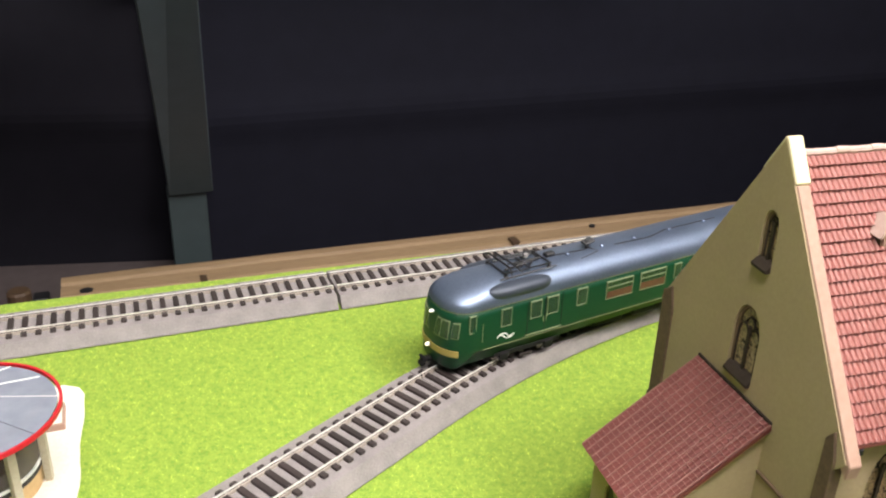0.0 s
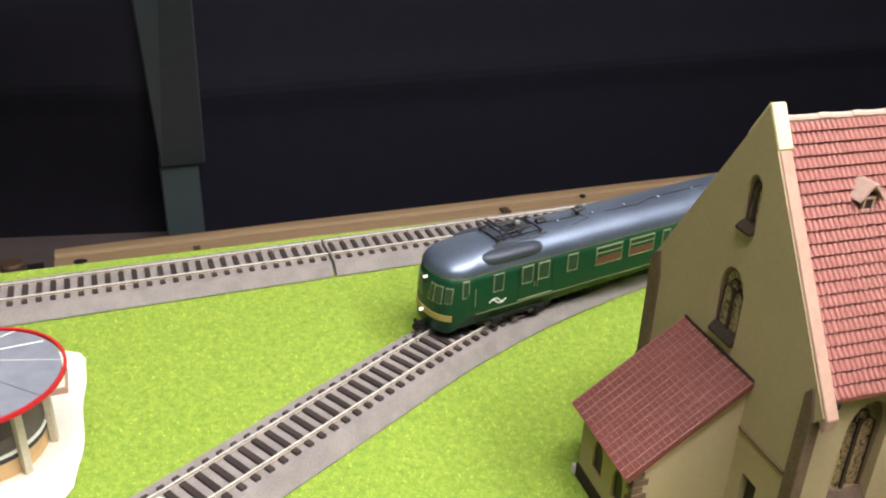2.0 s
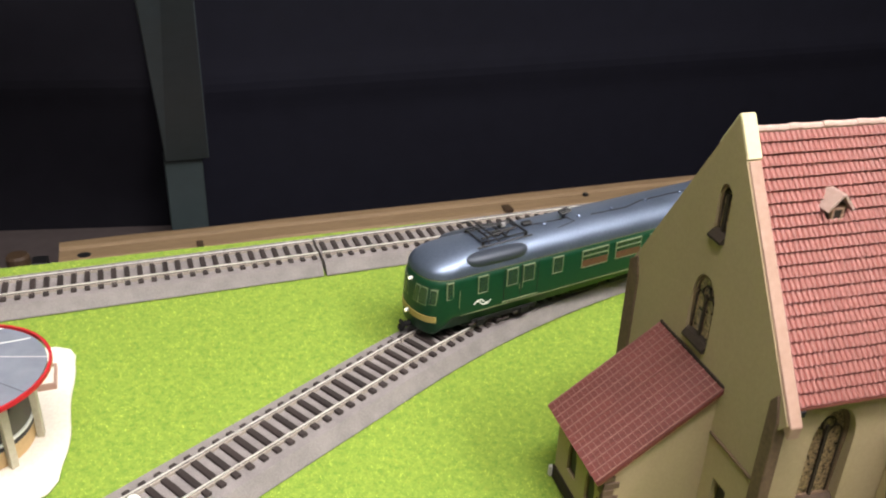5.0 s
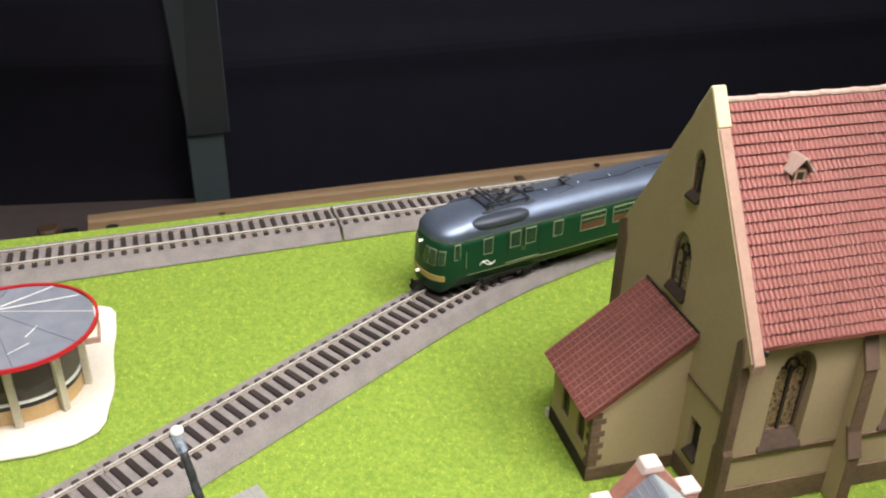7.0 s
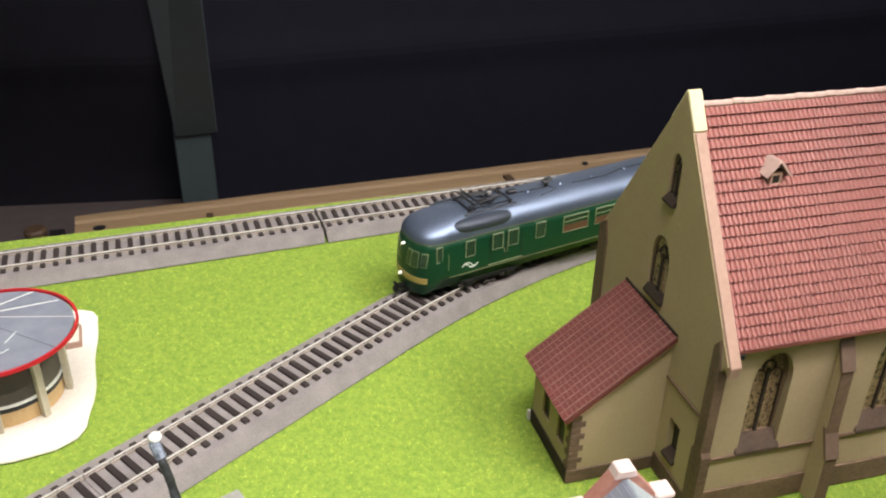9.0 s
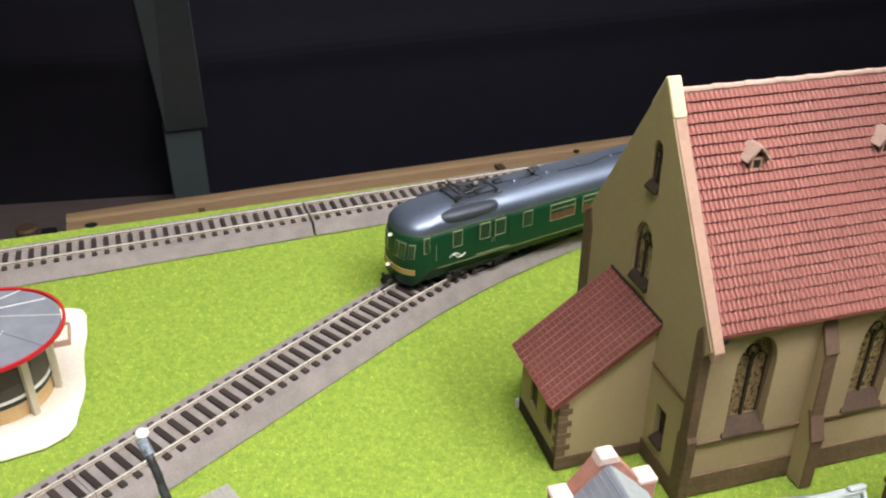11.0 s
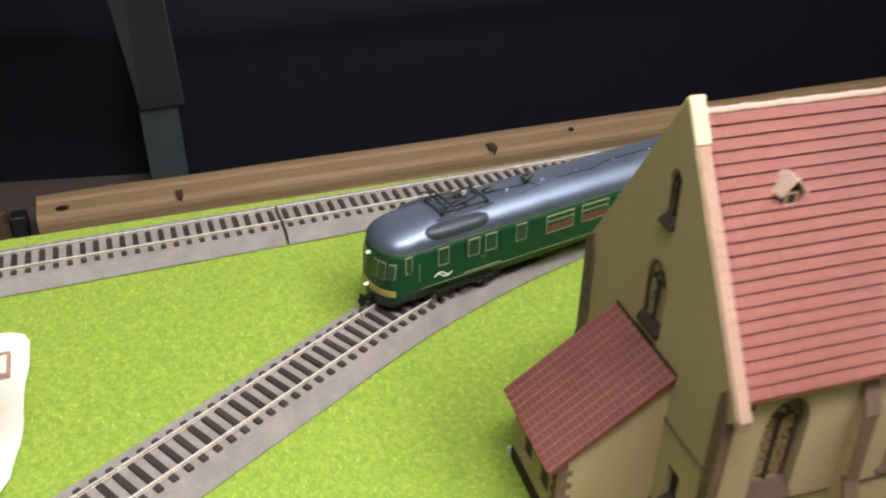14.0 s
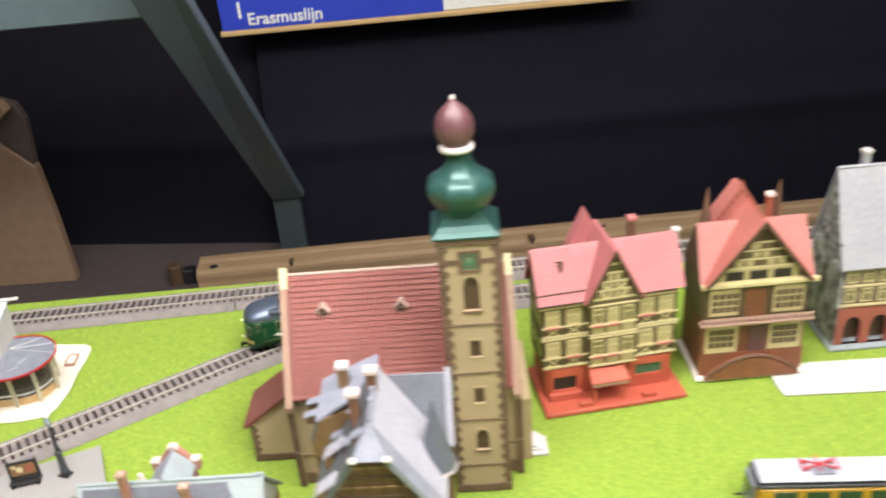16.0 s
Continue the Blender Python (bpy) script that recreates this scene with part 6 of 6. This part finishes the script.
    part("cross_wall", box(g0 + 2, g1 - 2, gf, F - 1.7, 36, 100.4), TIMBERO, root)
    for b in range(3):
        x = g0 + 4 + b * 13
        for z in (37, 68):
            framed_window(root, x, x + 9.4, z + 10.2, z + 25.4, gf, TIMBERY, CURTAIN if b == 1 else PANEY, ORANGERED if b != 2 else None)
            part("apron", box(x - 0.8, x + 10.2, gf - 0.6, gf - 0.02, z + 1.2, z + 8.2, edge=0.2), CURTAIN, root, "dull yellow apron panel")
    for z in (36.0, 45.4, 64.4, 67.0, 76.4, 95.4):
        part("gable_beam", box(g0 + 1, g1 - 1, gf - 1.4, gf - 0.02, z, z + 1.7, edge=0.25), TIMBERY, root, "pale yellow beam")
    for i in range(5):
        z = 101 + i * 8
        f = max(0.05, (gz - 6 - z) / (gz - 6 - 100))
        part("gable_rail", box(gm - 19 * f, gm + 19 * f, gf - 0.8, gf - 0.02, z, z + 1.8), TIMBERY, root)
    for z, f in ((103.2, 0.74), (111.2, 0.52), (119.2, 0.32)):
        part("gable_panel", box(gm - 19 * f, gm + 19 * f, gf - 0.5, gf - 0.02, z, z + 4.6, edge=0.2), CURTAIN, root)
    for sg in (-1, 1):
        for z in (101, 110):
            part("gable_brace", prism([(gm + sg * 3, z), (gm + sg * 5, z), (gm + sg * 13, z + 9), (gm + sg * 11, z + 9)], gf - 1.0, gf - 0.62, "v"), TIMBERY, root)
    for dx in (-12, -6, 0, 6, 12):
        top = 100 + (gz - 7 - 100) * (1 - abs(dx) / 20)
        part("gable_stud", box(gm + dx - 0.8, gm + dx + 0.8, gf - 0.6, gf - 0.02, 101, top), TIMBERD, root)
    for sg in (-1, 1):
        e = gm + sg * 24
        q = [(gm, gf - 3, gz), (gm, 70, gz), (e, 70, 99), (e, gf - 3, 99)][::sg]
        part("cross_roof", slab(q, 1.6, edge=0.2), PINKROOF, root, "pink cross roof slope")
        y0, y1 = (70, gf - 3) if sg < 0 else (gf - 3, 70)
        part("cross_tiles", tiled((e, y0, 99.2), (e, y1, 99.2), (gm, y1, gz + 0.2), (gm, y0, gz + 0.2), 30, 15, 0.25, 0.9, per=2), PINKROOF, root, "pink moulded tiles")
        part("verge", prism([(gm, gz + 0.8), (e, 98.4), (e - sg * 2.6, 98.4), (gm, gz - 4)], gf - 4.0, gf - 3.02, "v"), TIMBERD, root)
    rear = part("rear_gable_roof", prism([(gm - 24, 126), (gm + 8, 126), (gm - 8, 158)], 66, 78, "v"), PINKROOF, root, "pink rear gable peak")
    chimney(root, 86, 52, 124, 155, 3.0, BROWNWALL, PINKROOF)
    part("stove_pipe", rod((20, 32, 112), (20, 32, 133), 1.4, 8), TIMBERD, root, "dark roof hatch")
    part("roof_hatch", slab([(16.4, 26.6, 109), (22, 26.6, 109), (22, 38, 130), (16.4, 38, 130)], -2.2), TIMBERD, root, "dark roof ladder hatch")
    chimney(root, W + 1, 44, 120, 143, 2.2, CAPWHITE, CAPWHITE)
    # shop front on the terrace
    part("porch_roof", slab([(38, 2, 27), (72, 2, 27), (70, F - 0.5, 35), (40, F - 0.5, 35)], 2.2, edge=0.5), REDBASE, root, "vermilion porch canopy")
    part("porch_valance", box(39, 71, 2.6, 4.0, 22.5, 26, edge=0.3), COPING, root)
    for x in (41, 66):
        part("porch_post", box(x, x + 2.4, 5, 7.4, 4, 26), REDBASE, root)
    part("shop_panel", outline(rect(6, 33, 4, 34), [rect(9, 30, 12, 26)], F - 1.4, F + 1.9, "v"), REDBASE, root)
    part("shop_window", box(9, 30, F + 0.6, F + 1.2, 12, 26), DARKVOID, root)
    part("counter", box(5, 34, F - 6, F - 1.5, 4, 11, edge=0.4), REDBASE, root)
    part("shop_panel", outline(rect(76, 112, 4, 34), [rect(82, 106, 16, 27)], F - 1.4, F + 1.9, "v"), REDBASE, root)
    part("shop_window", box(82, 106, F + 0.6, F + 1.2, 16, 27), CLOCKG, root, "green shop window")
    for x in (28, 84):
        part("bench", box(x, x + 12, 2, 8, 4, 8.5, edge=0.4), REDBASE, root, "vermilion bench")


def town_house():
    root = thing("timber_town_house", 418, 446, 0, 21, "brown and cream timber house with orange red roof and spires", "house")
    W, F, B, E = 93.0, 3.0, 60.0, 97.0
    part("base", box(-2, W + 3, -2, B + 2, 0, 3, edge=0.5), PATIO, root, "pale base plate")
    lower = part("lower_wall", box(2, W - 2, F + 2, B, 3, 58, edge=0.3), RUSSET, root, "russet brown lower walls")
    part("brick_base", box(1, W - 1, F + 0.6, F + 1.9, 3, 25), RUSSETRED, lower)
    arcs = [(6 + 80 * i / 14, 3 + 20 * math.sin(math.pi * i / 14) ** 0.8) for i in range(15)]
    steps = part("stair_arch", prism([(4, 3)] + arcs + [(88, 3)], F - 7, F + 0.4, "v", edge=0.3), RUSSETRED, root, "curved double stair wall")
    rail = [(x, z + 3.4) for x, z in arcs]
    m = None
    for (x0, z0), (x1, z1) in zip(rail, rail[1:]):
        m = rod((x0, F - 7.4, z0), (x1, F - 7.4, z1), 1.3, 6, m)
    part("stair_rail", m, BROWNWALL, root)
    for x0 in (5, 60):
        part("panel", box(x0, x0 + 28, F + 0.5, F + 1.8, 26, 56, edge=0.2), TIMBERY, lower, "cream wall panel")
        for i in range(4):
            for z in (32, 38.5, 45):
                part("shutter", box(x0 + 3 + i * 5.6, x0 + 7.4 + i * 5.6, F - 0.1, F + 0.46, z, z + 5), TIMBERD, lower)
    part("door", box(43, 57, F + 0.4, F + 1.8, 25, 52, edge=0.3), BALLRED, lower, "dark red door")
    upper = part("upper_wall", box(0, W - 4, F, B, 62, E, edge=0.3), TIMBERO, root, "dark timber upper storey")
    part("balcony", box(-2, W + 2, F - 7, F + 1, 57.6, 60.4, edge=0.4), COPING, root, "brown balcony ledge")
    for i in range(17):
        x = 0 + i * 5.6
        part("baluster", box(x, x + 0.9, F - 6.4, F - 5.6, 60.5, 64.5), TIMBERD, root)
    part("hand_rail", box(-1, W + 1, F - 6.8, F - 5.2, 64.5, 65.6, edge=0.2), COPING, root)
    part("door", box(36, 54, F - 0.6, F - 0.02, 62, 90, edge=0.2), RUSSET, upper, "russet balcony door")
    for x0 in (6, 60):
        part("panel", box(x0, x0 + 26, F - 0.7, F - 0.02, 65, 91, edge=0.2), TIMBERY, upper, "cream wall panel")
        for i in range(4):
            for z in (69, 75.5, 82):
                part("shutter", box(x0 + 2 + i * 5.8, x0 + 6.4 + i * 5.8, F - 1.2, F - 0.72, z, z + 5), TIMBERD, upper)
    for x in (32, 57.5, 1, 88):
        part("post", box(x - 1, x + 1, F - 1.6, F - 0.02, 62, 94), TIMBERD, upper, "dark corner post")
    part("eave_beam", box(-3, W + 3, F - 4, F, 94, 98, edge=0.4), TIMBERY, root)
    gm, gz = 45.0, 154.0
    gable = part("front_gable", prism([(gm - 42, E), (gm + 42, E), (gm, gz - 6)], F - 1, F + 1.4, "v"), TIMBERD, root, "dark half-timbered gable")
    # gallery of three openings, then narrow bands of infill between dark beams
    part("gallery", box(12, W - 15, F - 1.6, F - 1.02, 99, 110), CURTAIN, gable, "dull yellow gallery wall")
    for x in (17, 37, 57):
        part("gallery_opening", box(x, x + 15, F - 2.0, F - 1.62, 100, 108.4, edge=0.2), DARKVOID, gable, "dark patch coloured as a shaded gallery opening")
    part("gallery_rail", box(8, W - 11, F - 2.6, F - 1.02, 97.6, 99.4, edge=0.2), TIMBERY, gable)
    for z, h in ((110.6, 1.6), (118.6, 1.2), (126.6, 1.2), (134, 1.0)):
        f = (gz - 6 - z) / (gz - 6 - E)
        part("gable_rail", box(gm - 40 * f, gm + 40 * f, F - 2.1, F - 1.02, z, z + h), TIMBERY, gable)
    for z, h in ((112.8, 5.0), (120.6, 5.0), (128.6, 4.4)):
        f = (gz - 8 - z - h) / (gz - 6 - E)
        count = max(2, int(80 * f / 7.5))
        for i in range(count):
            x0 = gm - 40 * f + 80 * f * i / count
            part("gable_panel", box(x0 + 1.0, x0 + 80 * f / count - 1.0, F - 1.6, F - 1.02, z, z + h, edge=0.2), CURTAIN if (i + int(z)) % 3 else TIMBERO, gable, "dull yellow gable panel")
    for sg in (-1, 1):
        e = gm + sg * 45
        part("gable_roof", slab([(gm, F - 5, gz), (gm, 58, gz), (e, 58, E - 1), (e, F - 5, E - 1)][::sg], 1.6, edge=0.2), ORANGERED, root, "orange red gable roof")
        y0, y1 = (58, F - 5) if sg < 0 else (F - 5, 58)
        part("gable_tiles", tiled((e, y0, E - 0.8), (e, y1, E - 0.8), (gm, y1, gz + 0.2), (gm, y0, gz + 0.2), 26, 18, 0.25, 0.9, per=2), ORANGERED, root, "orange red moulded tiles")
        part("verge", prism([(gm, gz + 1.4), (e, E - 1), (e - sg * 3, E - 1), (gm, gz - 4)], F - 6.2, F - 5.02, "v"), TIMBERD, root)
        t = part("side_tiles", tiled((gm + sg * 48 if sg < 0 else gm, F + 1, E), (gm if sg < 0 else gm + sg * 48, F + 1, E), (gm if sg < 0 else gm + sg * 46, 30, 142), (gm + sg * 46 if sg < 0 else gm, 30, 142), 22, 16, 0.25, 1.0, per=2), ORANGERED, root, "orange red side roof")
        part("side_deck", prism([(F + 2, E - 1), (30, 141), (58, E - 1)], gm + sg * 46 - 1, gm + sg * 46 + 1, "u"), BROWNWALL, root)
    for x, y, top in ((gm - 34, 44, 167), (gm + 27, 44, 169)):
        part("spire", lathe([(4.8, 124), (4.4, 140), (2.6, 152), (0.5, top)], 4, x, y, turn=math.pi / 4), BROWNWALL, root, "brown pointed spire")
    # steep rear roof with a toothed crest that climbs to a point
    rx, rz = gm - 6.0, 166.0
    for sg in (-1, 1):
        part("rear_roof", slab([(rx, 40, rz), (rx, 60, rz), (rx + sg * 30, 60, 122), (rx + sg * 30, 40, 122)][::sg], 1.6, edge=0.2), ORANGERED, root, "orange red rear roof slope")
        for i in range(7):
            f = 0.06 + i * 0.11
            part("crest_tooth", lathe([(1.5, -1), (1.2, 1.6), (0.3, 3.6)], 5, rx + sg * 30 * f, 40, turn=i), BRICKRED, root).matrix_basis = pose(0, 0, (rz - 44 * f) * MM)
    part("rear_gable", prism([(rx - 28, 122), (rx + 28, 122), (rx, rz - 2)], 40.5, 42.5, "v"), ORANGERED, root)
    part("peak", lathe([(2.2, rz - 1), (1.4, rz + 3), (0.4, rz + 7)], 6, rx, 42), BRICKRED, root)
    part("ridge_crest", box(gm - 1.4, gm + 1.4, 4, 40, gz - 0.4, gz + 1.6, edge=0.5), BRICKRED, root)
    chimney(root, gm + 18, 40, 130, 160, 2.6, BRICKRED, PINKWHITE)


def grey_house():
    root = thing("grey_roofed_house", 531, 520, 0, 21, "stone and timber house with tall pale grey roof", "house")
    W, F, B, E, RZ = 110.0, 4.0, 64.0, 86.0, 168.0
    part("base", box(-4, W + 3, -3, B + 4, 0, 2.4, edge=0.4), PALEROOF, root, "pale base plate")
    part("arcade", outline(rect(0, W, 2.4, 42), [arch(c, 8, 2.4, 32) for c in (17, 41, 65, 89)], F, F + 4, "v"), BRICKRED, root, "brown red arcade")
    part("inner_wall", box(3, W - 3, F + 10, B, 2.4, 42), TIMBERD, root)
    part("side_wall", prism([(F, 2.4), (B, 2.4), (B, E), ((F + B) / 2, RZ - 4), (F, E)], -0.5, 2.6, "u"), GREYWALL, root, "mottled grey stone side wall")
    part("side_wall", prism([(F, 2.4), (B, 2.4), (B, E), ((F + B) / 2, RZ - 4), (F, E)], W - 2.6, W + 0.5, "u"), GREYWALL, root)
    up = part("upper_wall", box(2.7, W - 2.7, F, B, 42.2, E, edge=0.2), TIMBERD, root)
    for z in (45, 65):
        for i in range(7):
            x = 5 + i * 14.6
            framed_window(up, x, x + 10, z + 3, z + 17, F, TIMBERY, PANEY)
        part("floor_beam", box(2.7, W - 2.7, F - 1.5, F - 0.02, z - 1.5, z + 1, edge=0.2), TIMBERY, up)
    mid = (F + B) / 2
    part("roof_slope", slab([(-3, F - 4, E - 3), (W + 3, F - 4, E - 3), (W + 3, mid, RZ), (-3, mid, RZ)], 2, edge=0.3), PALEGREY, root, "pale grey roof slope")
    part("roof_slope", slab([(W + 3, B + 4, E - 3), (-3, B + 4, E - 3), (-3, mid, RZ), (W + 3, mid, RZ)], 2, edge=0.3), PALEGREY, root)
    chimney(root, 22, mid + 4, 150, 180, 3, PALEGREY, CAPWHITE)
    part("dormer", box(40, 52, F + 2, F + 20, 96, 108, edge=0.4), PALEGREY, root)
    part("dormer_roof", slab([(38, F - 1, 107), (54, F - 1, 107), (54, F + 22, 116), (38, F + 22, 116)], 1.2, edge=0.3), PALEGREY, root)
    for i, (v, z) in enumerate(((12, 96), (24, 118), (44, 100), (54, 84), (16, 76))):
        part("stone_course", box(-3.5, -0.52, v - 4, v + 4, z, z + 9, edge=0.8), GREYWALL, root)


pink_house()
town_house()
grey_house()


def paving():
    root = thing("paving_slab", 0, 0, 0, 0, "white paving slab on the grass before the houses", "paving")
    pts = [(479, 465), (484, 451), (490, 441), (530, 453.5), (570, 466.5), (720, 514), (700, 560), (575, 516), (509, 494)]
    part("slab", prism(pts, 0, 1.3, "z", edge=0.3), WHITEWALL, root)


def tram():
    root = thing("model_tram", 464.5, 300, 0, 15.8, "yellow model tram with white and grey roof on grass", "tram")
    body = part("body", box(1, 168, -13, 13, 5, 31, edge=1.6), TRAMY, root, "yellow body")
    part("skirt", box(4, 165, -12, 12, 2.2, 5.2, edge=0.6), BLACKP, root, "dark skirt")
    part("roof_band", box(0.4, 168.6, -13.4, 13.4, 31, 34.2, edge=1.0), BLACKP, root, "dark grey roof band")
    part("roof", box(2, 167, -11.8, 11.8, 34.2, 38.4, edge=1.8), TRAMROOF, root, "white rounded roof")
    part("nose", box(-2.6, 1.2, -10, 10, 6, 33, edge=1.6), GREYROOF, root, "grey front")
    part("windscreen", box(-2.9, -2.62, -8, 8, 18, 30), CARGLASS, root)
    part("bumper", rod((-9, 6, 9), (-1, 6, 9), 0.9, 8), BLACKP, root, "thin black bumper bar")
    for x in range(12, 160, 22):
        w = part("window", box(x, x + 17, -13.3, -13.02, 16, 28, edge=0.1), CARGLASS, body, "dark side window")
        part("window", box(x, x + 17, 13.02, 13.3, 16, 28, edge=0.1), CARGLASS, body)
    for x, y in ((34, 3), (34, -4), (52, 3), (52, -4)):
        part("pantograph_foot", box(x, x + 3, y, y + 2, 38.4, 41, edge=0.3), REDRIM, root)
    for p, q in (((33, -5, 41.5), (57, 5, 42)), ((33, 5, 41.5), (57, -5, 42)), ((33, -6, 42), (33, 6, 42)), ((57, -6, 42), (57, 6, 42)), ((44, -8, 43), (44, 8, 43))):
        part("pantograph_bar", rod(p, q, 0.7, 6), REDRIM, root, "red pantograph bar")
    part("roof_box", box(40, 54, -8, -1, 38.4, 40.6, edge=0.4), GREYROOF, root)
    for x in (24, 44, 124, 144):
        for y in (-10.6, 10.6):
            w = part("wheel", lathe([(4.2, -1), (4.2, 1)], 14), BLACKP, root)
            w.matrix_basis = pose(x * MM, y * MM, 4.2 * MM, 90, 0, 0)


paving()
tram()
